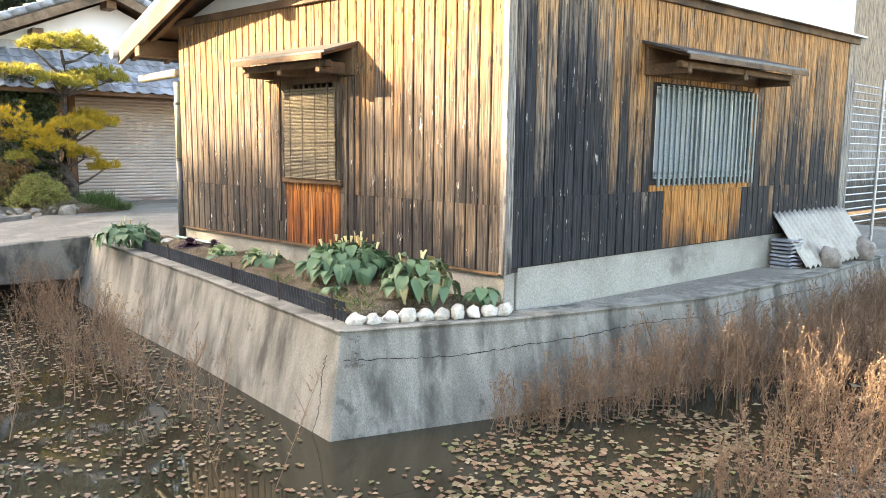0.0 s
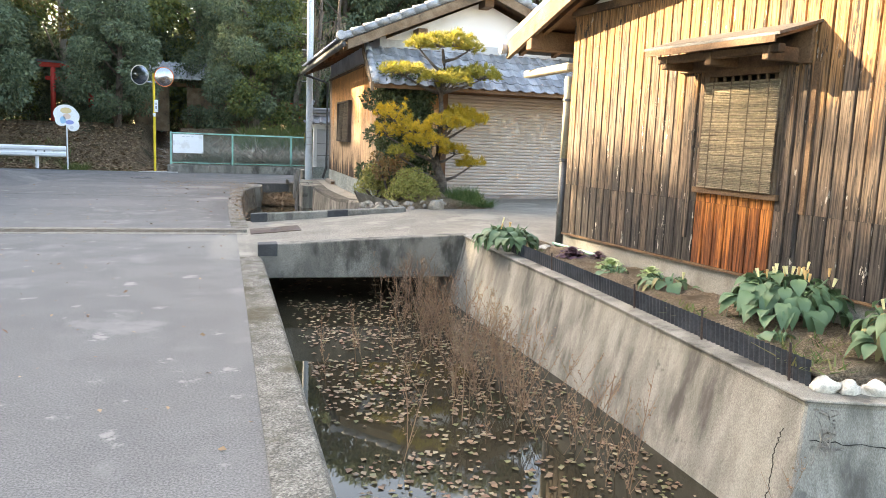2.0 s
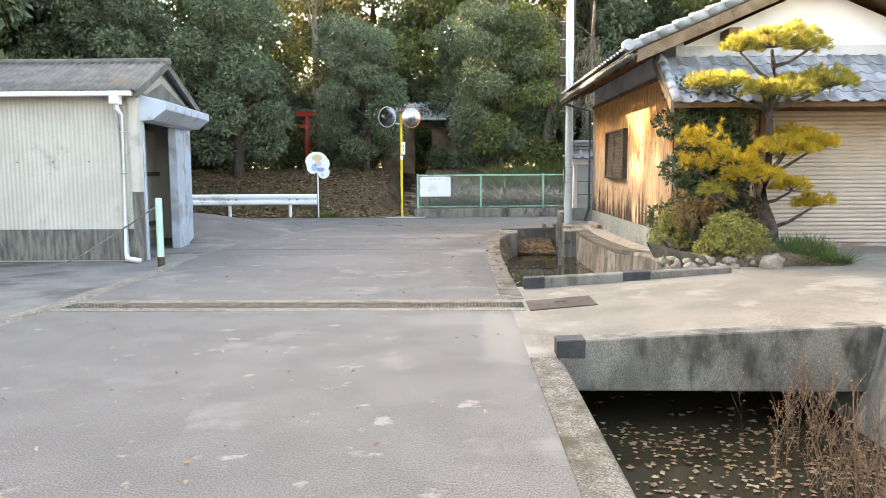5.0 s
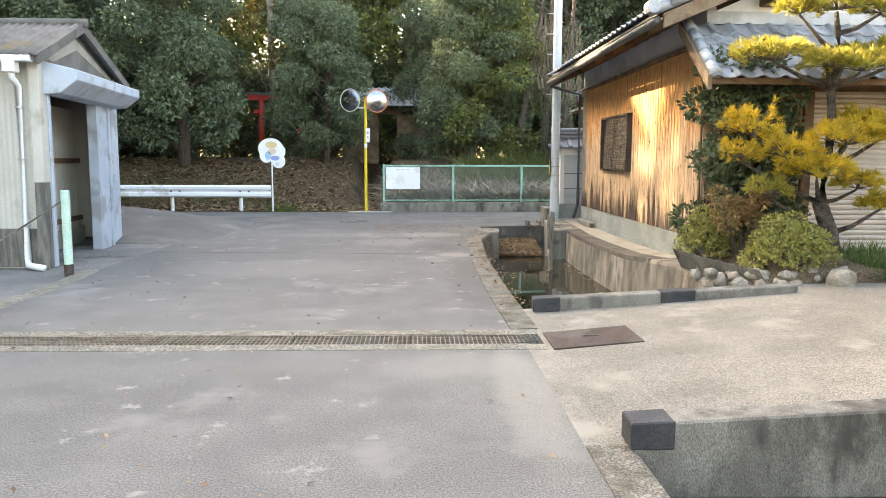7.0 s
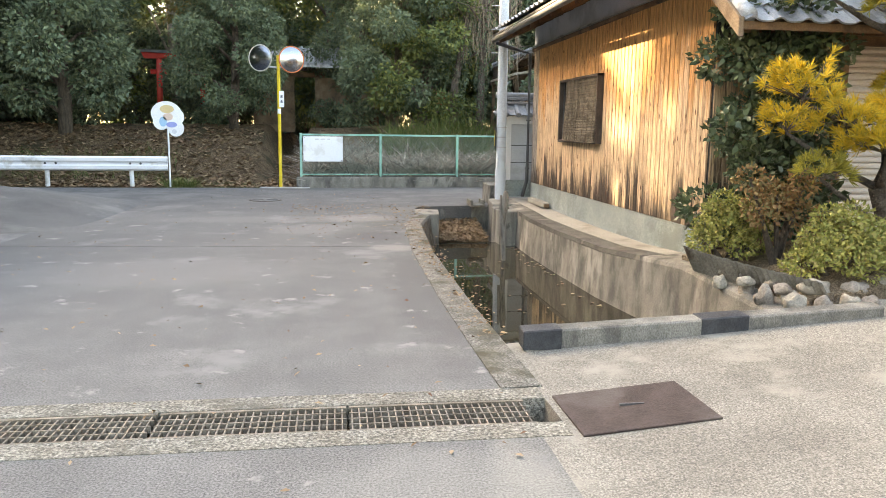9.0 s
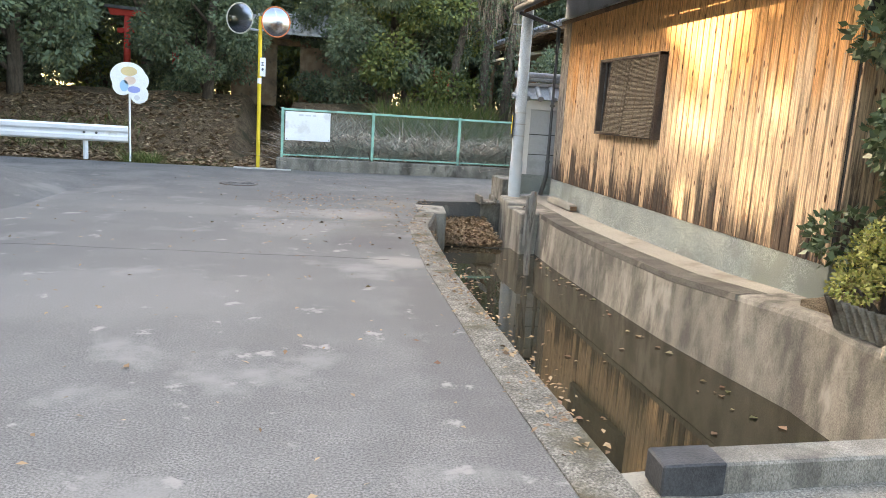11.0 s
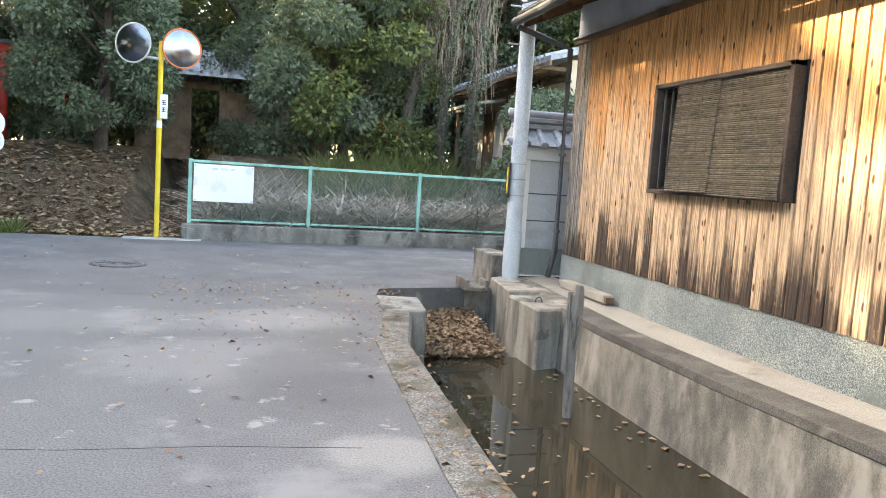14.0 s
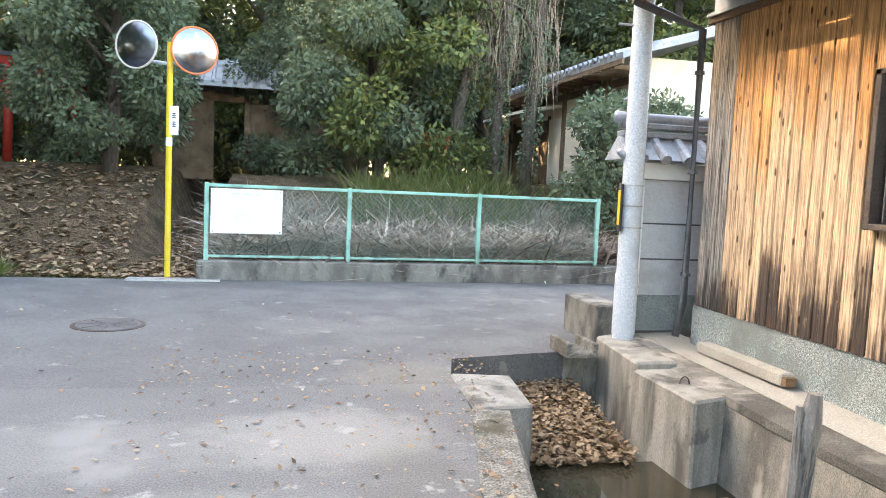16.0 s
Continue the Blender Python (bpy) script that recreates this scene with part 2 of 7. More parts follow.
# pale worn areas and darker areas of the lane: middle, half sizes, colour, strength
ROAD_BLOTS = [(-1.8, 21.5, 4.2, 6.5, (0.112, 0.109, 0.105), 0.85), (-0.02, 20.0, 0.34, 0.30, (0.30, 0.283, 0.25), 0.75), (-0.35, 23.3, 0.75, 0.55, (0.27, 0.255, 0.225), 0.75), (-0.9, 21.9, 0.9, 0.7, (0.25, 0.238, 0.215), 0.55), (0.35, 24.7, 0.55, 0.5, (0.20, 0.178, 0.145), 0.6),
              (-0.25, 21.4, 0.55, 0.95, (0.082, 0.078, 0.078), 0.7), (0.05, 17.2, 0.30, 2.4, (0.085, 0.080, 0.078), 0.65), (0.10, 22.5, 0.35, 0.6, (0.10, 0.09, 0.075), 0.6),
              (0.12, 12.6, 0.22, 1.3, (0.27, 0.255, 0.22), 0.75), (-0.3, 13.4, 0.6, 0.4, (0.24, 0.23, 0.205), 0.5), (-2.5, 18.5, 1.6, 0.9, (0.215, 0.205, 0.19), 0.5), (-2.0, 23.2, 2.0, 0.5, (0.21, 0.20, 0.18), 0.5),
              (-2.0, 5.0, 4.2, 8.0, (0.118, 0.116, 0.113), 0.6)]
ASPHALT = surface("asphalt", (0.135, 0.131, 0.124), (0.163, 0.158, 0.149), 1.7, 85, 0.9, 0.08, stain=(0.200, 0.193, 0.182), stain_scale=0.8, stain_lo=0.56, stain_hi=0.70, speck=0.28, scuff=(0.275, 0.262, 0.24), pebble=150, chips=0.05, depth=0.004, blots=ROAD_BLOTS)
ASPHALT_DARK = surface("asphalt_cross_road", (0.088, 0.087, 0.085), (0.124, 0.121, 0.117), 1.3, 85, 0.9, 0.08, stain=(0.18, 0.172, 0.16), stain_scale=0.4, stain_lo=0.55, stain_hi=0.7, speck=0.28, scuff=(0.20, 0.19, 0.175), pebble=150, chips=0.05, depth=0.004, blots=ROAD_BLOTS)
CONCRETE = surface("concrete_deck", (0.175, 0.160, 0.135), (0.225, 0.207, 0.176), 1.5, 95, 0.88, 0.2, stain=(0.275, 0.255, 0.215), stain_scale=1.3, stain_lo=0.52, stain_hi=0.66, speck=0.2, pebble=130, chips=0.28, depth=0.004)
EDGE = surface("concrete_edge", (0.165, 0.152, 0.128), (0.245, 0.228, 0.195), 7, 80, 0.92, 0.8, stain=(0.105, 0.092, 0.058), stain_scale=1.6, stain_lo=0.5, stain_hi=0.64, speck=0.25, pebble=80, chips=0.3)
WALLC = surface("concrete_retaining_wall", (0.20, 0.188, 0.163), (0.30, 0.282, 0.245), 2.2, 90, 0.9, 0.35, stain=(0.085, 0.079, 0.068), stain_scale=1.3, stain_lo=0.47, stain_hi=0.68, stretch=(2.4, 2.4, 0.6), speck=0.16, scuff=(0.10, 0.094, 0.083))
OLDC = surface("concrete_dark_weathered", (0.135, 0.127, 0.112), (0.235, 0.222, 0.195), 2.2, 90, 0.92, 0.35, stain=(0.07, 0.066, 0.058), stain_scale=1.6, stain_lo=0.48, stain_hi=0.64, stretch=(1.6, 1.6, 0.8), speck=0.2, scuff=(0.30, 0.285, 0.25))
PALEC = surface("concrete_pale", (0.27, 0.255, 0.22), (0.34, 0.325, 0.29), 2.0, 80, 0.85, 0.3, stain=(0.16, 0.15, 0.13), stain_scale=1.3, stain_lo=0.52, stain_hi=0.7)
LEDGEC = surface("concrete_ledge", (0.115, 0.107, 0.093), (0.235, 0.218, 0.185), 2.6, 90, 0.9, 0.35, stain=(0.35, 0.325, 0.28), stain_scale=1.6, stain_lo=0.50, stain_hi=0.68, stretch=(1.8, 1.8, 0.8), speck=0.18)
LEDGETOP = surface("pale_trowelled_concrete", (0.275, 0.255, 0.22), (0.335, 0.312, 0.272), 1.6, 90, 0.9, 0.25, stain=(0.20, 0.18, 0.15), stain_scale=1.4, stain_lo=0.56, stain_hi=0.7, speck=0.12)
DAMPEDGE = surface("damp_dark_concrete", (0.085, 0.079, 0.069), (0.135, 0.126, 0.110), 3.0, 90, 0.9, 0.5, stain=(0.20, 0.185, 0.16), stain_scale=2.2, stain_lo=0.56, stain_hi=0.68, speck=0.2)
AGG = surface("exposed_aggregate", (0.21, 0.19, 0.155), (0.27, 0.25, 0.21), 6, 55, 0.92, 0.8, stain=(0.14, 0.125, 0.10), stain_scale=2.0, stain_lo=0.55, stain_hi=0.7, speck=0.3, pebble=90, chips=0.25)
PLINTH = surface("pebbledash_plinth", (0.30, 0.345, 0.335), (0.38, 0.42, 0.40), 2.0, 110, 0.9, 1.0, speck=0.3, stain=(0.24, 0.27, 0.25), stain_scale=0.8, pebble=150, chips=0.30)
PLASTER = surface("white_plaster", (0.74, 0.75, 0.76), (0.80, 0.80, 0.80), 1.0, 60, 0.85, 0.1, speck=0.03, stain=(0.62, 0.62, 0.60), stain_scale=0.7)
GREYPLASTER = surface("grey_plaster", (0.46, 0.48, 0.50), (0.53, 0.54, 0.55), 1.2, 60, 0.85, 0.15, speck=0.05, stain=(0.36, 0.36, 0.36), stain_scale=1.0)
BLACKPAD = surface("black_rubber_band", (0.03, 0.032, 0.036), (0.05, 0.052, 0.056), 6, 80, 0.6, 0.3)
SOIL = surface("dry_soil", (0.22, 0.165, 0.11), (0.30, 0.235, 0.165), 6, 70, 0.95, 1.0, stain=(0.15, 0.11, 0.07), stain_scale=3, speck=0.3, depth=0.03)
LITTER = surface("leaf_litter", (0.13, 0.085, 0.05), (0.21, 0.145, 0.085), 5, 40, 0.95, 1.0, stain=(0.07, 0.06, 0.03), stain_scale=0.9, speck=0.35, depth=0.05)
MUD = surface("pond_mud", (0.05, 0.042, 0.028), (0.08, 0.066, 0.045), 2, 30, 0.95, 0.4)
FORECOURT = surface("old_forecourt", (0.16, 0.155, 0.15), (0.22, 0.21, 0.20), 1.4, 100, 0.92, 0.5, stain=(0.10, 0.095, 0.085), stain_scale=0.8, speck=0.2)
FRONTWOOD = plank_wood("front_boards", (0.052, 0.046, 0.043), (0.118, 0.090, 0.070), (0.27, 0.148, 0.068), 0.95, 2.30, 0.65, 1.0, 0.8, flecks=0.9)
SIDEWOOD = plank_wood("side_boards", (0.026, 0.027, 0.031), (0.14, 0.112, 0.09), (0.36, 0.215, 0.115), 2.0, 2.75, 1.0, 0.9, 0.5, flecks=0.8)
SIDEWARM = plank_wood("side_boards_sheltered", (0.05, 0.036, 0.03), (0.33, 0.145, 0.045), (0.38, 0.18, 0.06), 0.62, 0.9, 0.25, 0.4, 0.6)
ORANGEWOOD = plank_wood("sheltered_boards", (0.14, 0.05, 0.022), (0.36, 0.125, 0.035), (0.38, 0.15, 0.045), 0.6, 0.9, 0.5, 0.35, 0.4)
BARNWOOD = plank_wood("barn_boards", (0.055, 0.042, 0.035), (0.50, 0.36, 0.24), (0.50, 0.262, 0.112), 0.76, 2.0, 0.45, 0.55, 1.0, (0.085, 0.038, 0.02), grain=0.75, flecks=0.25)
BARNGREY = plank_wood("barn_boards_weathered", (0.05, 0.045, 0.042), (0.24, 0.22, 0.20), (0.30, 0.24, 0.18), 0.8, 2.5, 0.4, 0.6, 0.5)
BEAM = surface("dark_beam_wood", (0.13, 0.075, 0.042), (0.19, 0.115, 0.065), 3, 60, 0.75, 0.4, stretch=(1, 1, 1), stain=(0.07, 0.045, 0.03), stain_scale=2)
BARGE = surface("weathered_barge_wood", (0.16, 0.105, 0.065), (0.24, 0.175, 0.12), 4, 60, 0.85, 0.5, stain=(0.09, 0.065, 0.045), stain_scale=2)
CORNERWOOD = surface("pale_corner_board", (0.17, 0.15, 0.135), (0.25, 0.225, 0.20), 4, 60, 0.85, 0.4, stain=(0.10, 0.085, 0.075), stain_scale=2)
# near-black colour stands in for shade in windows, board gaps and the recess
PAINTED_SHADE = plain("painted_shade_black", (0.03, 0.028, 0.026), 0.9)
TILE = surface("grey_roof_tile", (0.24, 0.26, 0.29), (0.33, 0.35, 0.38), 4, 70, 0.38, 0.15, vary=0.22, spec=0.5, stain=(0.16, 0.17, 0.18), stain_scale=3)
SHUTTER = plain("cream_shutter", (0.56, 0.51, 0.45), 0.45, 0.0, 0.5)
GALV = surface("galvanised_steel", (0.42, 0.43, 0.44), (0.52, 0.53, 0.54), 5, 70, 0.42, 0.1, 0.7, stain=(0.30, 0.28, 0.26), stain_scale=2)
DARKMETAL = surface("dark_metal", (0.085, 0.085, 0.088), (0.12, 0.12, 0.122), 5, 70, 0.5, 0.15, 0.4)
RUSTPLATE = surface("rusty_brown_plate", (0.052, 0.036, 0.031), (0.075, 0.054, 0.047), 5, 90, 0.7, 0.35, 0.2, stain=(0.10, 0.082, 0.072), stain_scale=1.5)
RUSTGRATE = surface("worn_steel_grating", (0.15, 0.122, 0.095), (0.25, 0.212, 0.17), 9, 90, 0.6, 0.3, 0.3)

# ---- ground, road, water ----
def ground_height(x, y):
    h = -0.12
    if x < -14 and y < 27:
        h = -0.05
    if y > 30.3:
        k = min(1.0, (y - 30.3) / 5.5)
        k = k * k * (3 - 2 * k)
        left = 1.0 if x < -2.9 else (0.35 if x < -1.6 else 1.0)
        h = -0.02 + left * 1.55 * k + 0.16 * noise.noise((x * 0.5, y * 0.5, 0)) * min(1, k * 3)
    if 0.3 < x < 3.7 and y < 25.9:
        h = -1.0
    if 0.3 < x < 16.0 and y < 5.8:
        h = -1.0
    return h


def axis_steps(lo, hi, step, far):
    near = [lo + step * i for i in range(int((hi - lo) / step) + 1)]
    out = [40, 80, 160, 400, 1200]
    return [lo - d for d in reversed(out)] + near + [hi + d for d in out] if far else near


XS, YS = axis_steps(-30, 30, 0.5, True), axis_steps(-16, 64, 0.5, True)
g = Geo()
g.add([(x, y, ground_height(x, y)) for y in YS for x in XS], [(j * len(XS) + i, j * len(XS) + i + 1, (j + 1) * len(XS) + i + 1, (j + 1) * len(XS) + i) for j in range(len(YS) - 1) for i in range(len(XS) - 1)])
structure("ground", g, LITTER, "earth ground covered with brown leaf litter, rising to a bank behind the road", "ground", smooth=True)

structure("road", Geo().box(-5.0, -14, -0.3, 0.30, 13.84, 0.0), ASPHALT, "worn grey asphalt lane with pale patches", "road")
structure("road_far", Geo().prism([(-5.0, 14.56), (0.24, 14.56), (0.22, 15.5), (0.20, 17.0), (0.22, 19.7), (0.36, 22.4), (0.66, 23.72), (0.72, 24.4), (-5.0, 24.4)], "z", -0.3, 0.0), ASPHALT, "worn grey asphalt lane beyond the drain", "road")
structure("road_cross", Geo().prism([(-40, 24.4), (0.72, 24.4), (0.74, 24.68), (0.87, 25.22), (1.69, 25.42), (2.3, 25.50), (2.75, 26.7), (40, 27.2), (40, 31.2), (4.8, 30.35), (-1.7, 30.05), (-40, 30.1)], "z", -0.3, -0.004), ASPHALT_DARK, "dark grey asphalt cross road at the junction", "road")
structure("forecourt", Geo().box(-22, -14, -0.3, -5.0, 24.4, -0.006), FORECOURT, "old dark concrete forecourt by the shed", "pavement")
structure("drain_surround", Geo().box(-5.0, 13.84, -0.3, 0.46, 14.02, 0.004).box(-5.0, 14.38, -0.3, 0.46, 14.56, 0.004), AGG, "rough pale concrete strips along the drain", "drain")

# canal walls
structure("canal_wall_left", Geo().sweep([(0.30, -14), (0.30, 8.0), (0.30, 11.72)], [(0, 0.012), (-0.24, 0.016), (-0.27, -0.02), (-0.42, -1.1), (0, -1.1)], [0.0] * 3), EDGE, "rough mossy concrete edge of the canal", "canal wall")
structure("canal_wall_far", Geo().sweep([(0.24, 14.56), (0.22, 15.5), (0.20, 17.0), (0.22, 19.7), (0.36, 22.4), (0.66, 23.72)], [(0, 0.010), (-0.25, 0.014), (-0.28, -0.02), (-0.44, -1.1), (0, -1.1)], [0.0] * 6), EDGE, "rough mossy concrete edge of the far canal", "canal wall")
structure("retaining_wall", Geo().sweep([(15.5, 5.5), (11.45, 4.98), (9.0, 4.74), (6.62, 4.74), (4.49, 5.14), (3.14, 5.56), (3.16, 8.0), (3.10, 10.6), (3.10, 11.62)], [(0.0, -0.03), (0.03, None), (-0.26, None), (-0.26, -1.1), (0.30, -1.1)][::1],
          [0.10, 0.12, 0.14, 0.17, 0.19, 0.21, 0.25, 0.28, 0.30]), WALLC, "grey weathered concrete retaining wall with dark streaks and cracks", "retaining wall", 0.012)
structure("canal_wall_yard", Geo().sweep([(3.10, 11.62), (3.0, 15.5)], [(0.0, -0.02), (0.0, None), (-0.3, None), (-0.3, -1.1), (0.25, -1.1)], [-0.04, -0.04]), WALLC, "concrete wall under the bridge", "canal wall")
LEDGE_LINE = [(2.60, 15.5), (2.74, 17.5), (2.64, 18.3), (2.54, 19.3), (2.49, 21.0), (2.48, 22.6), (2.52, 23.7), (2.56, 25.75)]
LEDGE_TOPS = [0.16, 0.20, 0.15, 0.09, 0.065, 0.06, 0.075, 0.10]
structure("canal_ledge", Geo().sweep(LEDGE_LINE, [(0.0, -0.03), (-0.03, None), (-0.72, 0.03), (-0.72, -1.1), (0.06, -1.1)], LEDGE_TOPS), LEDGEC, "pale concrete ledge along the barn above the canal, patched and stained", "canal wall", 0.02)
structure("ledge_cap", Geo().sweep([(x + 0.30, y) for x, y in LEDGE_LINE[2:]], [(0.0, 0.012), (0.0, 0.016), (-0.42, 0.034), (-0.42, 0.0), (0.0, 0.0)], LEDGE_TOPS[2:]), LEDGETOP, "pale trowelled concrete strip along the barn foot", "ledge")
structure("ledge_rim", Geo().sweep(LEDGE_LINE[2:-1], [(0.008, -0.05), (0.004, 0.008), (-0.295, 0.012), (-0.295, 0.0), (0.0, -0.06)], LEDGE_TOPS[2:-1]), DAMPEDGE, "dark damp rim of the canal ledge", "ledge")
structure("water", Geo().add([(0.4, -14, -0.55), (15.8, -14, -0.55), (15.8, 5.35, -0.55), (3.3, 5.9, -0.55), (3.3, 15.5, -0.55), (2.9, 15.5, -0.55), (2.8, 24.1, -0.55), (0.4, 24.1, -0.55)], [(0, 1, 2, 3, 4, 5, 6, 7)]), bpy.data.materials.new("canal_water"), "still murky brown water in the canal and pond", "water")
WATER = bpy.data.materials["canal_water"]
WATER.use_nodes = True
wt = WATER.node_tree
wb = wt.nodes["Principled BSDF"]
wb.inputs["Roughness"].default_value, wb.inputs["IOR"].default_value = 0.02, 1.33
wt.links.new(mixed(wt, ramp(wt, noise_of(wt, place(wt), 0.9, 5), 0.35, 0.65), (0.024, 0.021, 0.013), (0.038, 0.033, 0.021)), wb.inputs["Base Color"])
bump_of(wt, wb, noise_of(wt, place(wt), 5, 2), 0.012, 0.02)

# bridge and yard
structure("bridge_deck", Geo().add([(0.46, 11.72, 0), (3.2, 11.72, 0.24), (3.2, 15.5, 0.24), (0.46, 15.5, 0), (0.46, 11.72, -0.16), (3.2, 11.72, -0.10), (3.2, 15.5, -0.10), (0.46, 15.5, -0.16)],
          [(3, 2, 1, 0)[::-1], (4, 5, 6, 7)[::-1], (0, 1, 5, 4), (1, 2, 6, 5), (2, 3, 7, 6), (3, 0, 4, 7)]), CONCRETE, "pale concrete bridge deck sloping up to the yard", "bridge")
structure("bridge_apron", Geo().box(0.30, 11.72, -0.28, 0.47, 13.84, 0.0), CONCRETE, "pale concrete apron where the bridge meets the lane", "bridge")
structure("bridge_apron_far", Geo().box(0.24, 14.56, -0.28, 0.47, 15.5, 0.0), CONCRETE, "pale concrete apron by the far kerb", "bridge")
structure("yard", Geo().add([(3.2, 10.2, 0.24), (14, 10.2, 0.36), (14, 24, 0.36), (3.2, 24, 0.24), (3.2, 10.2, -0.4), (14, 10.2, -0.4), (14, 24, -0.4), (3.2, 24, -0.4)],
          [(0, 1, 2, 3), (7, 6, 5, 4), (0, 4, 5, 1), (1, 5, 6, 2), (2, 6, 7, 3), (3, 7, 4, 0)]), CONCRETE, "pale concrete yard between the two buildings", "yard")


BORDER = [(-5.02 + 0.05 * math.sin(y * 0.9) + 0.03 * math.sin(y * 2.3), y) for y in [13.0 + 0.25 * i for i in range(22)]]
structure("forecourt_border", Geo().sweep(BORDER, [(0.11, 0.0), (0.09, 0.022), (-0.09, 0.026), (-0.12, 0.0), (-0.10, -0.2), (0.10, -0.2)], [0.0] * len(BORDER)), AGG, "pale broken cement border between lane and forecourt", "kerb")
CRACKG = plain("joint_grime", (0.045, 0.042, 0.036), 0.95)
structure("road_joint", Geo().tube([(-5.0 + 0.35 * i, 20.42 - 0.022 * i + 0.02 * math.sin(i * 1.7), -0.003) for i in range(15)], 0.005, 6), CRACKG, "dark straight joint across the lane", "joint")


def kerb_beam(name, a, b, za, zb, low, width, pads, label):
    k = thing(name, label, "kerb")
    d = (Vector(b) - Vector(a)).normalized()
    n = Vector((-d.y, d.x)) * width
    def seg(s0, s1, grow, lo):
        gg = Geo()
        L = (Vector(b) - Vector(a)).length
        pts = []
        for s in (s0, s1):
            p = Vector(a) + d * s
            z = za + (zb - za) * s / L
            q0, q1 = p - n.normalized() * grow, p + n + n.normalized() * grow
            pts.append([(q0.x, q0.y, lo), (q1.x, q1.y, lo), (q1.x, q1.y, z + grow), (q0.x, q0.y, z + grow)])
        gg.add(pts[0] + pts[1], [(3, 2, 1, 0), (4, 5, 6, 7), (0, 1, 5, 4), (1, 2, 6, 5), (2, 3, 7, 6), (3, 0, 4, 7)])
        return gg
    L = (Vector(b) - Vector(a)).length
    part("beam", seg(0, L, 0, low), OLDC, k, bevel=0.012)
    for s0, s1, lo in pads:
        part("pad", seg(s0, s1, 0.006, lo), BLACKPAD, k, "dark rubber guard band", bevel=0.008)


kerb_beam("bridge_kerb", (0.52, 11.60), (3.12, 11.56), 0.17, 0.31, -0.24, 0.20, [(-0.012, 0.22, 0.03)], "dark weathered concrete beam along the bridge edge")
KERB_A = (0.56, 15.26)
kerb_beam("bridge_kerb", KERB_A, (3.16, 15.12), 0.15, 0.31, -0.1, 0.17, [(-0.012, 0.26, 0.02), (1.25, 1.6, 0.09)], "dark weathered concrete kerb on the far bridge edge")

# house walls: frame of the front wall: u along it, d outwards
O1 = (4.6, 5.37)
HF = pose(O1[0], O1[1], 0, 0, 0, 97.96)
HS = pose(O1[0], O1[1], 0, 0, 0, 0)


def wall_with_hole(x0, x1, z0, z1, hx0, hx1, hz0, hz1, y0, y1):
    return Geo().box(x0, y0, z0, hx0, y1, z1).box(hx1, y0, z0, x1, y1, z1).box(hx0, y0, z0, hx1, y1, hz0).box(hx0, y0, hz1, hx1, y1, z1)


house = thing("wooden_house", "old charred-board house with white plaster gable on a concrete base", "house")
wf = part("front_wall", wall_with_hole(0.03, 5.02, 0.5, 2.92, 2.08, 2.82, 1.22, 2.14, -0.14, -0.002), PAINTED_SHADE, house, m=HF)
ws = part("side_wall", wall_with_hole(0.02, 6.42, 0.5, 2.92, 2.02, 3.8, 1.24, 2.14, 0.002, 0.14), PAINTED_SHADE, house, m=HS)
part("foundation", Geo().box(0.0, -0.16, -0.1, 5.04, -0.012, 0.52), PALEC, house, "pale concrete base", m=HF, bevel=0.008)
part("foundation", Geo().box(0.16, 0.0, -0.1, 6.42, 0.16, 0.54), PALEC, house, "pale concrete base", m=HS, bevel=0.008)
part("upper_wall", Geo().prism([(0.02, 3.0), (4.85, 3.0), (0.02, 4.3)], "y", -0.14, -0.03), PLASTER, house, "white plaster gable", m=HF)
part("upper_wall", Geo().box(0.02, 0.03, 3.0, 6.42, 0.14, 4.32), PLASTER, house, "white plaster upper wall", m=HS)
part("back_wall", Geo().box(3.95, 10.3, 0.2, 11.0, 10.42, 3.0), BEAM, house)
part("end_wall", Geo().box(10.9, 5.53, 0.1, 11.02, 10.3, 4.5), BEAM, house)
part("trim_beam", Geo().box(-0.03, -0.1, 2.92, 5.06, 0.05, 3.0), BEAM, house, m=HF, bevel=0.006)
part("trim_beam", Geo().box(-0.03, -0.05, 2.92, 6.46, 0.1, 3.0), BEAM, house, m=HS, bevel=0.006)
part("flashing", Geo().box(0.06, -0.12, 3.0, 6.5, 0.02, 3.02), GALV, house, "grey metal flashing", m=HS)
part("corner_board", Geo().box(-0.035, -0.03, 0.5, 0.03, 0.035, 2.93), CORNERWOOD, house, m=HF, bevel=0.005)
part("corner_board", Geo().box(-0.035, -0.036, 0.5, 0.06, 0.0, 2.93), BARNGREY, house, m=HS, bevel=0.005)
part("end_board", Geo().box(6.2, -0.03, 0.55, 6.44, 0.0, 2.92), BARNGREY, house, "grey weathered end boards", m=HS)

# roof of the house: eave on the yard side, rising over the gable
slope = [(11.70, 2.68), (5.0, 4.29), (5.0, 4.41), (11.70, 2.80)]
part("roof", Geo().prism(slope, "x", 3.66, 11.4), BEAM, house, "boarded roof with projecting verge")
part("roof_covering", Geo().prism([(11.75, 2.795), (4.95, 4.43), (4.95, 4.50), (11.75, 2.865)], "x", 3.62, 11.45), GALV, house, "pale metal roof covering")
part("barge_board", Geo().prism([(11.72, 2.56), (5.0, 4.175), (5.0, 4.395), (11.72, 2.78)], "x", 3.60, 3.655), BARGE, house, "weathered barge board", bevel=0.006)
for y in (11.0, 8.6):
    zz = 2.68 + (11.70 - y) * 0.24
    part("purlin", Geo().box(3.61, y - 0.08, zz - 0.24, 4.6, y + 0.08, zz - 0.02), BEAM, house, bevel=0.01)
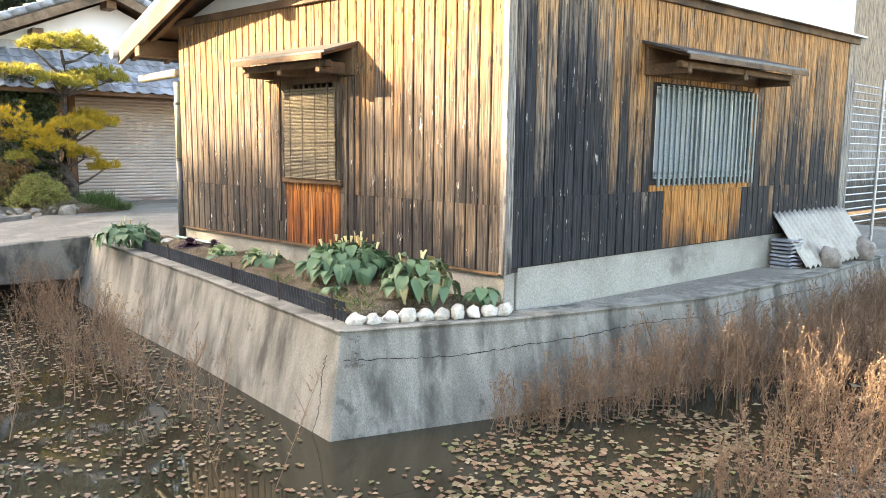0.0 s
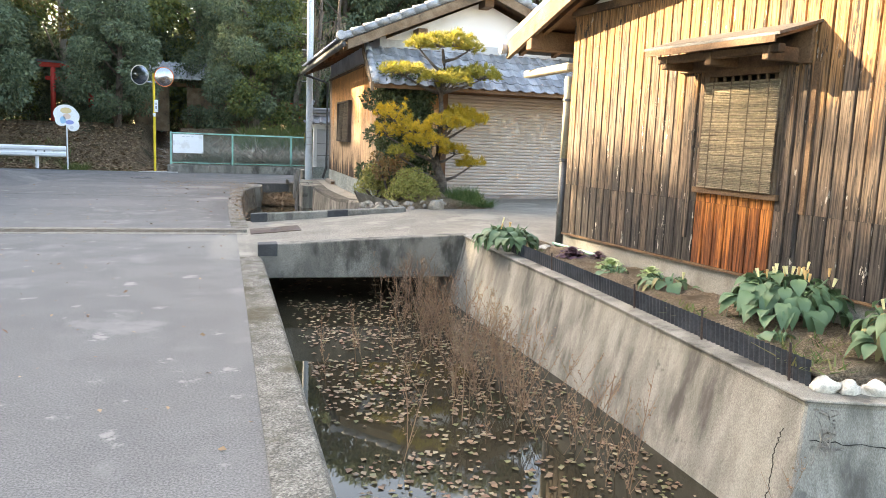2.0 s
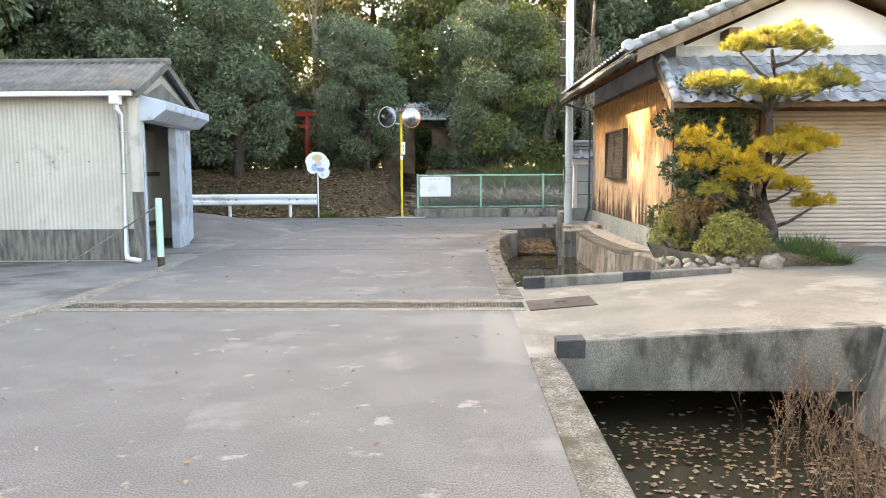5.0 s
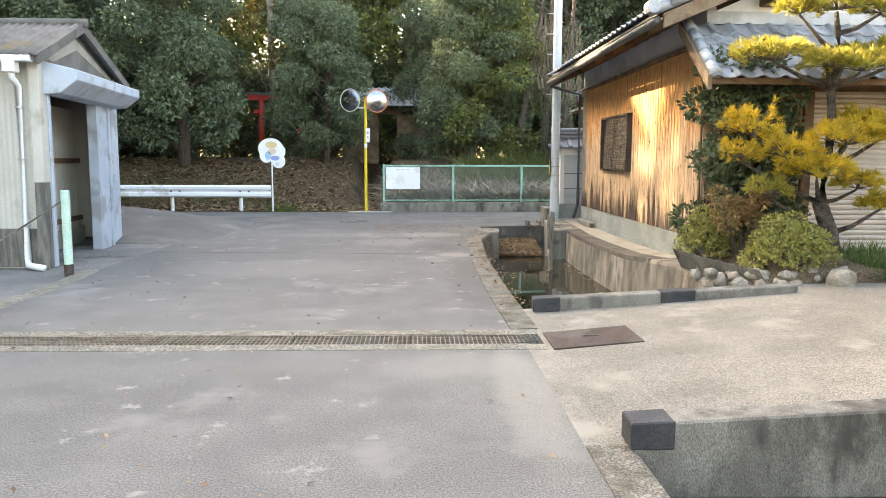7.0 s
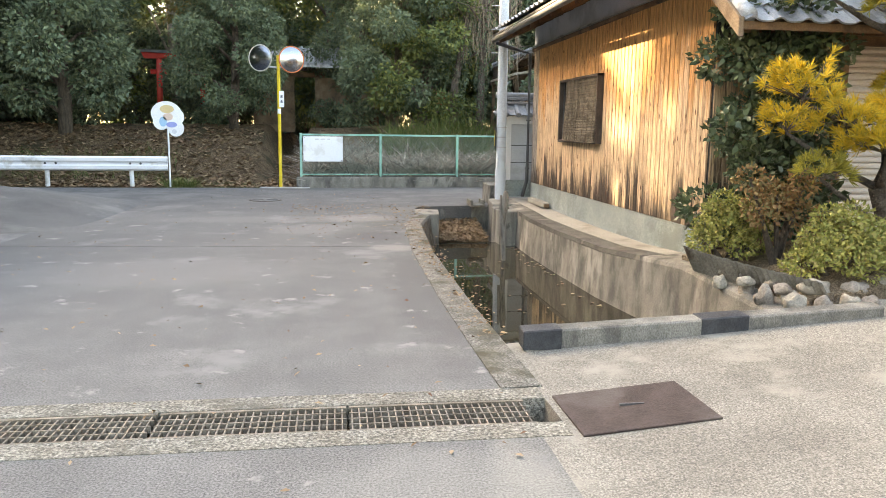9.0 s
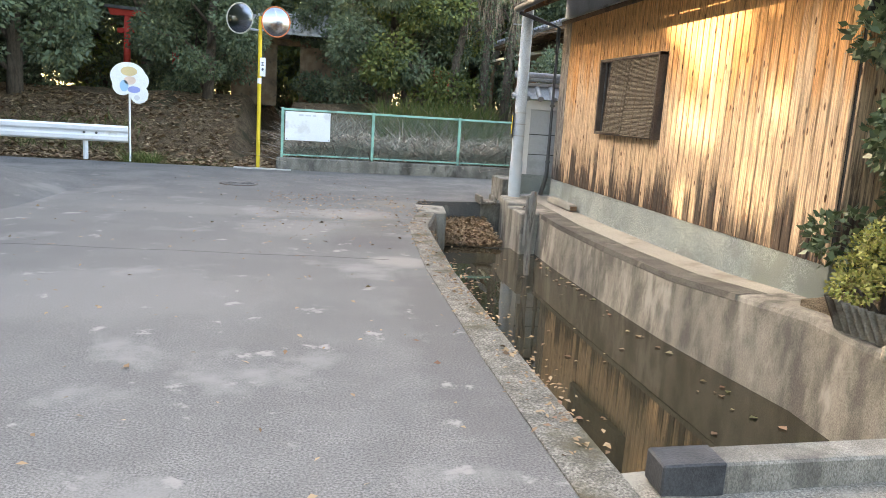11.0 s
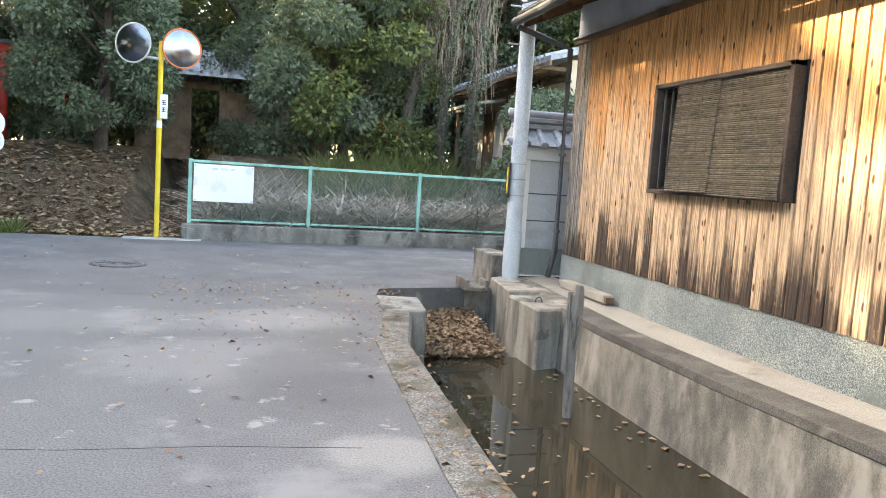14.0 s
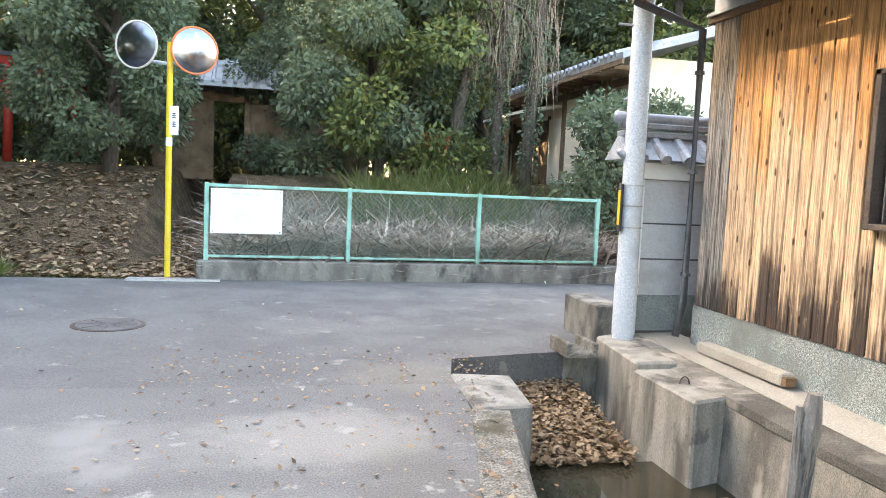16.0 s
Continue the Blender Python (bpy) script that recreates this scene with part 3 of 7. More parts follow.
for i in range(4):
    part("rafter", Geo().prism([(11.67, 2.61), (9.2, 3.20), (9.2, 3.28), (11.67, 2.69)], "x", 3.75 + 0.45 * i, 3.81 + 0.45 * i), BEAM, house)
part("gutter", Geo().tube([(3.58, 11.76, 2.70), (11.4, 11.76, 2.68)], 0.055, 10), DARKMETAL, house, "dark round eaves gutter", smooth=True)
part("gutter_cap", Geo().cyl((3.53, 11.76, 2.70), (3.60, 11.76, 2.70), 0.075, n=14), GALV, house)
BEIGE = surface("beige_gutter", (0.28, 0.25, 0.18), (0.33, 0.30, 0.22), 3, 60, 0.6, 0.1, stain=(0.25, 0.22, 0.16), stain_scale=3)
pipe = part("downpipe", Geo().tube([(3.91, 10.47, 2.28), (3.91, 10.47, 1.3)], 0.045, 10), BEIGE, house, "beige drain pipe", smooth=True)
part("pipe_head", Geo().box(3.85, 10.40, 2.34, 3.97, 11.72, 2.43), BEIGE, house, "beige box gutter", bevel=0.015)
part("downpipe_lower", Geo().tube([(3.91, 10.47, 1.32), (3.91, 10.47, 0.30)], 0.047, 10), DARKMETAL, house, "dark grey drain pipe", smooth=True)
for z in (0.7, 1.32, 2.0):
    part("pipe_clip", Geo().cyl((3.91, 10.47, z), (3.91, 10.47, z + 0.03), 0.056, n=10), DARKMETAL, house)

# barn with the garage
BX = 3.17
barn = thing("garage_building", "wooden garage building with white gable and grey tiled roof", "garage")
for y0, y1, z0, z1 in ((17.9, 21.28, 0.5, 3.1), (23.12, 25.2, 0.5, 3.1), (21.28, 23.12, 0.5, 1.40), (21.28, 23.12, 2.30, 3.1)):
    barnwall = part("wall_section", Geo().box(BX + 0.002, y0, z0, BX + 0.12, y1, z1), PAINTED_SHADE, barn)
part("plinth", Geo().box(BX - 0.012, 17.9, 0.0, BX + 0.12, 25.24, 0.5), PLINTH, barn, "pale green-grey pebbledash plinth", bevel=0.006)
part("upper_wall", Geo().box(BX - 0.006, 17.9, 3.1, BX + 0.12, 25.24, 3.52), GREYPLASTER, barn, "grey plaster band")
part("trim", Geo().box(BX - 0.05, 17.9, 3.04, BX + 0.02, 25.26, 3.10), BEAM, barn, bevel=0.006)
part("trim", Geo().box(BX - 0.07, 17.9, 3.104, BX + 0.02, 25.26, 3.13), GALV, barn)
part("back_wall", Geo().box(BX, 25.1, 0.5, 7.6, 25.22, 3.5), BEAM, barn)
part("right_wall", Geo().box(7.5, 18.05, 0.2, 7.62, 25.1, 3.5), BEAM, barn)
GY = 17.9
for x0, z0, x1 in ((BX + 0.12, 0.2, 4.6), (4.6, 2.46, 7.4), (7.4, 0.2, 7.5)):
    part("front_wall_section", Geo().box(x0, GY, z0, x1, GY + 0.12, 3.3), BEAM, barn)
part("gable", Geo().prism([(BX, 3.3), (7.5, 3.3), (7.5, 3.42), (5.33, 4.36), (BX, 3.42)], "y", GY, GY + 0.1), PLASTER, barn, "white plaster gable")
part("gable_band", Geo().box(BX - 0.01, GY - 0.03, 3.3, 7.5, GY, 3.46), GREYPLASTER, barn, "grey plaster band")
for x in (3.95, 6.7):
    part("purlin", Geo().box(x - 0.1, GY - 0.42, 3.52, x + 0.1, GY, 3.68), BEAM, barn, bevel=0.008)
part("purlin", Geo().box(5.23, GY - 0.42, 4.2, 5.43, GY, 4.36), BEAM, barn, bevel=0.008)
for sgn in (-1, 1):
    def rx(d, z):
        return (5.33 + sgn * d, z)
    part("roof_deck", Geo().prism([rx(0, 4.50), rx(2.9, 3.27), rx(2.9, 3.34), rx(0, 4.58)], "y", GY - 0.5, 25.29), BEAM, barn)
    part("roof_bed", Geo().prism([rx(0, 4.585), rx(2.95, 3.335), rx(2.95, 3.37), rx(0, 4.62)], "y", GY - 0.5, 25.31), DARKMETAL, barn, "dark grey tile bed")
    part("barge_board", Geo().prism([rx(0, 4.38), rx(2.9, 3.15), rx(2.9, 3.33), rx(0, 4.56)], "y", GY - 0.56, GY - 0.505), BARGE, barn, "orange-brown barge board", bevel=0.006)
    for i in range(13):
        y = GY + 0.1 + i * 0.6
        if sgn < 0:
            part("rafter", Geo().prism([rx(1.9, 3.60), rx(2.88, 3.18), rx(2.88, 3.26), rx(1.9, 3.68)], "y", y, y + 0.06), BEAM, barn)
part("gutter", Geo().tube([(2.36, GY - 0.5, 3.25), (2.36, 25.31, 3.25)], 0.055, 10), DARKMETAL, barn, "dark eaves gutter", smooth=True)
part("downpipe", Geo().tube([(2.40, 25.3, 3.2), (2.75, 25.3, 3.1), (3.09, 25.29, 3.0), (3.09, 25.29, 0.52), (2.98, 25.2, 0.2)], 0.036, 10), DARKMETAL, barn, "dark brown drain pipe with green foot", smooth=True)
for z in (0.75, 1.7, 2.6):
    part("pipe_clip", Geo().cyl((3.09, 25.29, z), (3.09, 25.29, z + 0.03), 0.046, n=10), DARKMETAL, barn)

# pent roof over the shutter
def pent(x, k):
    return (x, GY - 0.02 - 1.05 * k, 3.28 - 0.78 * k)
part("pent_roof", Geo().add([pent(2.86, 0), pent(7.4, 0), pent(7.95, 1), pent(2.86, 1)] + [tuple(Vector(p) - Vector((0, 0, 0.07))) for p in (pent(2.86, 0), pent(7.4, 0), pent(7.95, 1), pent(2.86, 1))],
     [(0, 1, 2, 3)[::-1], (4, 5, 6, 7), (0, 1, 5, 4), (1, 2, 6, 5), (2, 3, 7, 6), (3, 0, 4, 7)]), BEAM, barn)
part("pent_roof_hip", Geo().add([pent(7.4, 0), (7.95, GY + 0.6, 2.5), pent(7.95, 1), tuple(Vector(pent(7.4, 0)) + Vector((0, 0.6, 0)))], [(0, 2, 1, 3)]), TILE, barn)
part("verge_board", Geo().prism([(GY - 1.1, 2.36), (GY, 3.18), (GY, 3.33), (GY - 1.1, 2.53)], "x", 2.80, 2.855), BARGE, barn, "weathered verge board", bevel=0.006)
part("eaves_beam", Geo().box(2.95, GY - 0.86, 2.44, 7.8, GY - 0.76, 2.56), BEAM, barn, bevel=0.008)
part("lintel", Geo().box(4.5, GY - 0.05, 2.44, 7.52, GY, 2.62), BEAM, barn, bevel=0.008)
for x in (4.5, 7.42):
    part("post", Geo().box(x, GY - 0.08, 0.42, x + 0.13, GY + 0.04, 2.46), BEAM, barn, bevel=0.01)
    part("post_base", Geo().box(x - 0.03, GY - 0.11, 0.2, x + 0.16, GY + 0.06, 0.42), PALEC, barn, bevel=0.012)
shutter = part("roller_shutter", Geo().box(4.62, GY + 0.06, 0.30, 7.42, GY + 0.08, 2.46), SHUTTER, barn, "cream roller shutter, closed")
slat = mesh_of("slat", Geo().prism([(GY + 0.06, 0.0), (GY + 0.035, 0.012), (GY + 0.03, 0.035), (GY + 0.042, 0.058), (GY + 0.06, 0.066)], "x", 4.63, 7.41), SHUTTER)
for i in range(31):
    part("slat", slat, SHUTTER, shutter, m=pose(0, 0, 0.33 + i * 0.068))
part("bottom_rail", Geo().box(4.63, GY + 0.02, 0.27, 7.41, GY + 0.058, 0.33), GALV, shutter)
# carport recess beside the garage
# the recess's shade is put into this wall's colour
part("recess_wall", Geo().box(7.62, 21.2, 0.2, 12, 21.32, 3.2), PAINTED_SHADE, barn)
part("recess_roof", Geo().box(7.62, 17.3, 2.62, 12, 21.3, 2.72), BEAM, barn)
part("recess_panel", Geo().box(7.8, 21.1, 0.3, 8.5, 21.19, 2.2), SHUTTER, barn, "slatted side door")

# ---- shed by the lane ----
SHEDWALL = surface("cream_corrugated_sheet", (0.45, 0.43, 0.39), (0.52, 0.50, 0.46), 1.2, 60, 0.7, 0.1, stain=(0.33, 0.305, 0.265), stain_scale=1.2, stain_lo=0.55, stain_hi=0.72, speck=0.04)
SHEDBLUE = surface("blue_grey_painted_steel", (0.36, 0.42, 0.50), (0.44, 0.50, 0.58), 1.5, 60, 0.6, 0.1, stain=(0.28, 0.30, 0.33), stain_scale=2, speck=0.05)
SHEDROOF = surface("mossy_corrugated_roof", (0.105, 0.10, 0.094), (0.16, 0.15, 0.138), 3, 60, 0.9, 0.4, stain=(0.19, 0.135, 0.08), stain_scale=0.9, stain_lo=0.58, stain_hi=0.7)
WHITEPIPE = plain("white_plastic", (0.72, 0.73, 0.74), 0.45)
DIRTY = surface("dirty_wall_base", (0.10, 0.095, 0.09), (0.2, 0.19, 0.17), 4, 60, 0.9, 0.3, stretch=(3, 3, 0.6))
shed = thing("shed", "low cream corrugated shed with blue-grey door frame", "shed")


def corrugated(x0, x1, z0, z1, y, pitch=0.076, amp=0.005):
    n = int((x1 - x0) / pitch * 4)
    return Geo().sheet(lambda i, j: (x0 + (x1 - x0) * i, y - amp * math.sin(i * n / 4 * 2 * math.pi) - 0.012, z0 + (z1 - z0) * j), n, 1)


part("side_wall", Geo().box(-13, 18.52, 0, -5.8, 18.62, 2.95), SHEDWALL, shed)
part("wall_sheet", corrugated(-13, -5.86, 0.55, 2.9, 18.52), SHEDWALL, shed, smooth=True)
part("wall_base", corrugated(-13, -5.86, 0.02, 0.56, 18.515), DIRTY, shed, "dirt-stained wall foot", smooth=True)
part("corner_panel", Geo().box(-5.86, 18.44, 1.2, -5.72, 18.66, 2.9), SHEDWALL, shed, bevel=0.006)
part("corner_panel", Geo().box(-5.86, 18.45, 0.0, -5.73, 18.66, 1.2), DIRTY, shed)
part("far_wall", Geo().box(-13, 22.1, 0, -5.8, 22.2, 2.95), SHEDWALL, shed)
part("back_wall", Geo().box(-13, 18.6, 0, -12.9, 22.1, 2.95), SHEDWALL, shed)
part("gable", Geo().prism([(18.5, 2.85), (22.2, 2.85), (20.05, 3.46)], "x", -5.86, -5.76), SHEDROOF, shed, "dark weathered gable board")
part("gable_patch", Geo().prism([(18.9, 2.92), (20.05, 3.38), (21.9, 2.92), (21.7, 2.9), (20.1, 3.2), (19.1, 2.9)], "x", -5.76, -5.755), PALEC, shed, "pale worn gable patch")
part("hood", Geo().prism([(-5.76, 2.86), (-5.26, 2.74), (-5.26, 2.60), (-5.5, 2.42), (-5.76, 2.40)], "y", 18.58, 21.85), SHEDBLUE, shed, "blue-grey shutter hood", bevel=0.01)
part("jamb", Geo().box(-5.8, 18.66, 0, -5.7, 18.76, 2.42), SHEDBLUE, shed, bevel=0.005)
part("jamb", Geo().box(-5.86, 20.75, 0, -5.7, 21.3, 2.42), SHEDBLUE, shed, bevel=0.005)
part("jamb", Geo().box(-5.84, 21.32, 0, -5.68, 21.42, 2.42), SHEDBLUE, shed, bevel=0.005)
part("end_panel", Geo().box(-5.86, 21.42, 0, -5.78, 22.2, 2.88), SHEDBLUE, shed)
part("inner_wall", Geo().sheet(lambda i, j: (-6.5 + 0.02 * math.sin(i * 30 * 2 * math.pi), 18.7 + 3.3 * i, 0.3 + 2.1 * j), 120, 1), SHEDWALL, shed, smooth=True)
part("inner_rail", Geo().box(-6.47, 18.7, 1.45, -6.42, 22.0, 1.53), BEAM, shed)
part("inner_rail", Geo().box(-6.47, 18.7, 0.42, -6.42, 22.0, 0.5), BEAM, shed)
part("inner_base", Geo().box(-6.56, 18.7, 0, -6.40, 22.0, 0.3), PALEC, shed)
for s, run in ((-1, 1.83), (1, 2.42)):
    part("roof", Geo().sheet(lambda i, j: (-13.1 + 7.5 * i, 20.05 + s * (0.02 + run * j), 3.60 - 0.70 * j + 0.018 * math.sin(i * 60 * 2 * math.pi)), 240, 3, 0.02), SHEDROOF, shed, "dark mossy corrugated roof", smooth=True)
    part("barge_board", Geo().prism([(20.05, 3.46), (20.05 + s * run, 2.76), (20.05 + s * run, 2.90), (20.05, 3.60)], "x", -5.64, -5.60), SHEDROOF, shed, "dark barge board")
part("ridge_cap", Geo().tube([(-13.1, 20.05, 3.60), (-5.55, 20.05, 3.60)], 0.07, 8), SHEDROOF, shed, smooth=True)
part("gutter", Geo().box(-13.1, 18.18, 2.80, -5.7, 18.30, 2.88), WHITEPIPE, shed, bevel=0.01)
part("downpipe", Geo().tube([(-5.98, 18.25, 2.82), (-5.98, 18.25, 2.6), (-5.98, 18.40, 2.5), (-5.98, 18.40, 0.15), (-5.96, 18.36, 0.06), (-5.70, 18.25, 0.04)], 0.045, 10), WHITEPIPE, shed, "white drain pipe", smooth=True)
part("pipe_head", Geo().box(-6.06, 18.16, 2.66, -5.90, 18.32, 2.88), WHITEPIPE, shed, bevel=0.01)
for z in (0.6, 1.5, 2.2):
    part("pipe_clip", Geo().cyl((-5.98, 18.40, z), (-5.98, 18.40, z + 0.025), 0.055, n=10), GALV, shed)
for i in range(8):
    part("bolt", Geo().cyl((-6.6 - i * 0.62, 18.50, 1.72), (-6.6 - i * 0.62, 18.485, 1.72), 0.014, n=6), DARKMETAL, shed)

for ob in shed.children_recursive:
    for v in ob.data.vertices:
        v.co.x -= 0.10 * max(0.0, v.co.y - 18.5)    # the front stands askew to the side wall
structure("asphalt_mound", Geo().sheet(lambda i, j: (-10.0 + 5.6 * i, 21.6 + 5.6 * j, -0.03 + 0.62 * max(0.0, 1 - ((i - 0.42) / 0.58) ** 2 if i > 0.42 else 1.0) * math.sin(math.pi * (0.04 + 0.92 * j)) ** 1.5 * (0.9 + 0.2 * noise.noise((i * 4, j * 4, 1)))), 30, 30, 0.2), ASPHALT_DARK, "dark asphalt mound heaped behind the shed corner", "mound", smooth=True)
MINT = surface("flaking_mint_paint", (0.40, 0.58, 0.50), (0.46, 0.64, 0.56), 4, 60, 0.65, 0.2, stain=(0.16, 0.12, 0.09), stain_scale=3, stain_lo=0.62, stain_hi=0.7)
post = thing("bollard_post", "mint green painted steel post with rusty foot and a rope", "post", (-5.16, 17.8, 0))
part("post", Geo().cyl((0, 0, 0.14), (0, 0, 1.12), 0.055, n=14), MINT, post, bevel=0.008)
part("foot", Geo().cyl((0, 0, 0), (0, 0, 0.16), 0.058, n=14), RUSTPLATE, post, "rusty foot")
part("rope", Geo().tube([(-0.05, 0, 0.98), (-0.4, -0.12, 0.72), (-0.8, -0.2, 0.46), (-1.2, -0.3, 0.2), (-1.6, -0.4, 0.02)], 0.012, 6), EDGE, post, "pale rope")

# ---- far side of the cross road ----
FG = surface("green_painted_steel", (0.20, 0.42, 0.34), (0.26, 0.50, 0.42), 4, 60, 0.5, 0.1, speck=0.05, stain=(0.16, 0.28, 0.23), stain_scale=3)
WIRE = plain("green_wire", (0.20, 0.30, 0.26), 0.5)
FA, FD = Vector((-1.6, 30.22, 0)), Vector((2.04, 0.10, 0))
structure("fence_kerb", Geo().prism([(-1.72, 30.08), (5.2, 30.42), (5.2, 30.68), (-1.72, 30.34)], "z", -0.1, 0.27), OLDC, "grey concrete kerb wall under the fence", "kerb wall", 0.015)
chain = Geo()
for sgn in (1, -1):
    k = -1.0
    while k < 2.0 + 1.0:
        a, b = (k, 0.0), (k + 0.98, 0.98)
        if sgn < 0:
            a, b = (k + 0.98, 0.0), (k, 0.98)
        for p, q in ((a, b),):
            dx = q[0] - p[0]
            lo, hi = sorted(((0.0 - p[0]) / dx, (2.0 - p[0]) / dx))
            lo, hi = max(0, lo), min(1, hi)
            if hi - lo > 0.02:
                pa = (p[0] + dx * lo, 0.002 * sgn, p[1] + (q[1] - p[1]) * lo)
                pb = (p[0] + dx * hi, 0.002 * sgn, p[1] + (q[1] - p[1]) * hi)
                chain.cyl(pa, pb, 0.0030, n=3, caps=False)
        k += 0.072
chain_mesh = mesh_of("chain_link", chain, WIRE)
fence = thing("fence", "low green steel fence with chain-link mesh on a kerb", "fence", tuple(FA), math.degrees(math.atan2(FD.y, FD.x)))
for i in range(4):
    part("post", Geo().box(i * 2.04 - 0.03, -0.03, 0.24, i * 2.04 + 0.03, 0.03, 1.38), FG, fence, bevel=0.004)
    if i < 3:
        part("top_rail", Geo().box(i * 2.04 + 0.03, -0.022, 1.32, i * 2.04 + 2.01, 0.022, 1.365), FG, fence, bevel=0.004)
        part("bottom_rail", Geo().box(i * 2.04 + 0.03, -0.02, 0.31, i * 2.04 + 2.01, 0.02, 0.345), FG, fence, bevel=0.004)
        part("mesh_panel", chain_mesh, WIRE, fence, m=pose(i * 2.04 + 0.02, 0, 0.34))
BOARDW = surface("white_notice_board", (0.70, 0.72, 0.75), (0.76, 0.77, 0.79), 2, 60, 0.5, 0.05, speck=0.03, stain=(0.60, 0.60, 0.60), stain_scale=4)
board = thing("notice_board", "faded white metal notice board wired to the fence", "sign", (-1.54, 30.165, 0.66), 2.8)
part("panel", Geo().box(0, -0.012, 0, 1.0, 0.006, 0.64), BOARDW, board, bevel=0.006)
for dx, w in ((0.30, 0.10), (0.44, 0.12), (0.60, 0.08)):
    part("faded_line", Geo().box(dx, -0.0145, 0.55, dx + w, -0.0125, 0.585), plain("faded_ink", (0.56, 0.57, 0.60), 0.6), board)
for dx, dz in ((0.03, 0.03), (0.97, 0.03), (0.03, 0.61), (0.97, 0.61)):
    part("rivet", Geo().cyl((dx, -0.012, dz), (dx, -0.02, dz), 0.009, n=8), RUSTPLATE, board)

YELLOW = surface("yellow_painted_steel", (0.62, 0.44, 0.03), (0.70, 0.50, 0.05), 3, 60, 0.5, 0.1, speck=0.05, stain=(0.35, 0.24, 0.05), stain_scale=4, stain_lo=0.6, stain_hi=0.72)
MIRROR, mt, mb = nodes_of("mirror_glass", 0.20, 1.0)
mb.inputs["Base Color"].default_value = (0.25, 0.275, 0.32, 1)
ORANGE = plain("orange_mirror_rim", (0.62, 0.16, 0.05), 0.5)
mp = thing("traffic_mirror", "yellow pole carrying two round convex traffic mirrors", "traffic mirror", (-2.13, 30.3, 0))
part("pole", Geo().cyl((0, 0, -0.02), (0, 0, 3.30), 0.042, n=14), YELLOW, mp, smooth=False, bevel=0.004)
part("arm", Geo().tube([(-0.30, 0.0, 3.02), (0, 0, 3.0), (0.22, 0.0, 3.05)], 0.025, 8), SHEDBLUE, mp)


def round_mirror(c, rz, rim_mat, label):
    m = pose(*c, 0, 0, rz)
    n, rings = 32, 6
    gg = Geo()
    vs = [(0, -0.075, 0)]
    for j in range(1, rings + 1):
        r = 0.31 * j / rings
        vs += [(r * math.cos(2 * math.pi * i / n), -0.075 + 0.06 * (j / rings) ** 2, r * math.sin(2 * math.pi * i / n)) for i in range(n)]
    fs = [(0, 1 + i, 1 + (i + 1) % n) for i in range(n)] + [(1 + (j - 1) * n + i, 1 + j * n + i, 1 + j * n + (i + 1) % n, 1 + (j - 1) * n + (i + 1) % n) for j in range(1, rings) for i in range(n)]
    gg.add(vs, fs)
    face = part("mirror", gg, MIRROR, mp, label, smooth=True, m=m)
    rim = Geo()
    ring = [(0.318 * math.cos(2 * math.pi * i / n), -0.012, 0.318 * math.sin(2 * math.pi * i / n)) for i in range(n)]
    for i in range(n):
        rim.cyl(ring[i], ring[(i + 1) % n], 0.016, n=5, caps=False)
    part("rim", rim, rim_mat, face)
    back = Geo()
    back.cyl((0, 0.0, 0), (0, 0.07, 0), 0.31, 0.10, n=24)
    part("back", back, rim_mat, face)


round_mirror((-0.43, -0.06, 3.22), -26, SHEDWALL, "convex mirror with a grey rim")
round_mirror((0.33, -0.06, 3.20), 22, ORANGE, "convex mirror with an orange rim")
part("plate", Geo().box(0.01, -0.056, 2.02, 0.13, -0.046, 2.42), BOARDW, mp, "white plate", bevel=0.003)
INK = plain("dark_ink", (0.03, 0.035, 0.08), 0.6)
for z in (2.28, 2.16):
    for dz in (0, 0.03, 0.06):
        part("glyph_bar", Geo().box(0.04, -0.0585, z + dz - 0.03, 0.10, -0.0565, z + dz - 0.018), INK, mp)
    part("glyph_bar", Geo().box(0.064, -0.0605, z - 0.03, 0.076, -0.0587, z + 0.045), INK, mp)
part("sticker", Geo().cyl((0, 0, 1.86), (0, 0, 1.98), 0.0445, n=14, caps=False), BOARDW, mp)
part("base_plate", Geo().box(-0.5, -0.42, -0.03, 0.75, -0.12, 0.012), GALV, mp, "grey steel kerb plate")

# guard rail and warning sign
RAIL = surface("white_guard_rail", (0.66, 0.67, 0.69), (0.74, 0.75, 0.77), 2, 60, 0.5, 0.1, speck=0.04, stain=(0.5, 0.48, 0.45), stain_scale=2)
rail = thing("guard_rail", "white painted steel guard rail beside the road", "guard rail", (-4.9, 30.28, 0))
prof = [(0.0, 0.40), (-0.05, 0.44), (-0.05, 0.52), (0.0, 0.56), (0.0, 0.60), (-0.05, 0.64), (-0.05, 0.72), (0.0, 0.76), (0.02, 0.76), (0.02, 0.40)]
part("beam", Geo().prism(prof, "x", -9.5, 0.0), RAIL, rail, bevel=0.006)
for i in range(5):
    part("post", Geo().cyl((-0.9 - i * 2.0, 0.08, 0), (-0.9 - i * 2.0, 0.08, 0.74), 0.055, n=12), RAIL, rail)
    for dx in (0.0, 0.25):
        part("bolt", Geo().cyl((-0.9 - i * 2.0 + dx, -0.005, 0.58), (-0.9 - i * 2.0 + dx, -0.03, 0.58), 0.028, n=8), DARKMETAL, rail)
sign = thing("warning_sign", "white cut-out road warning sign with faded coloured print on a pole", "sign", (-4.85, 30.20, 0))
part("pole", Geo().cyl((0, 0.03, 0), (0, 0.03, 1.5), 0.022, n=10), WHITEPIPE, sign)
lobe = []
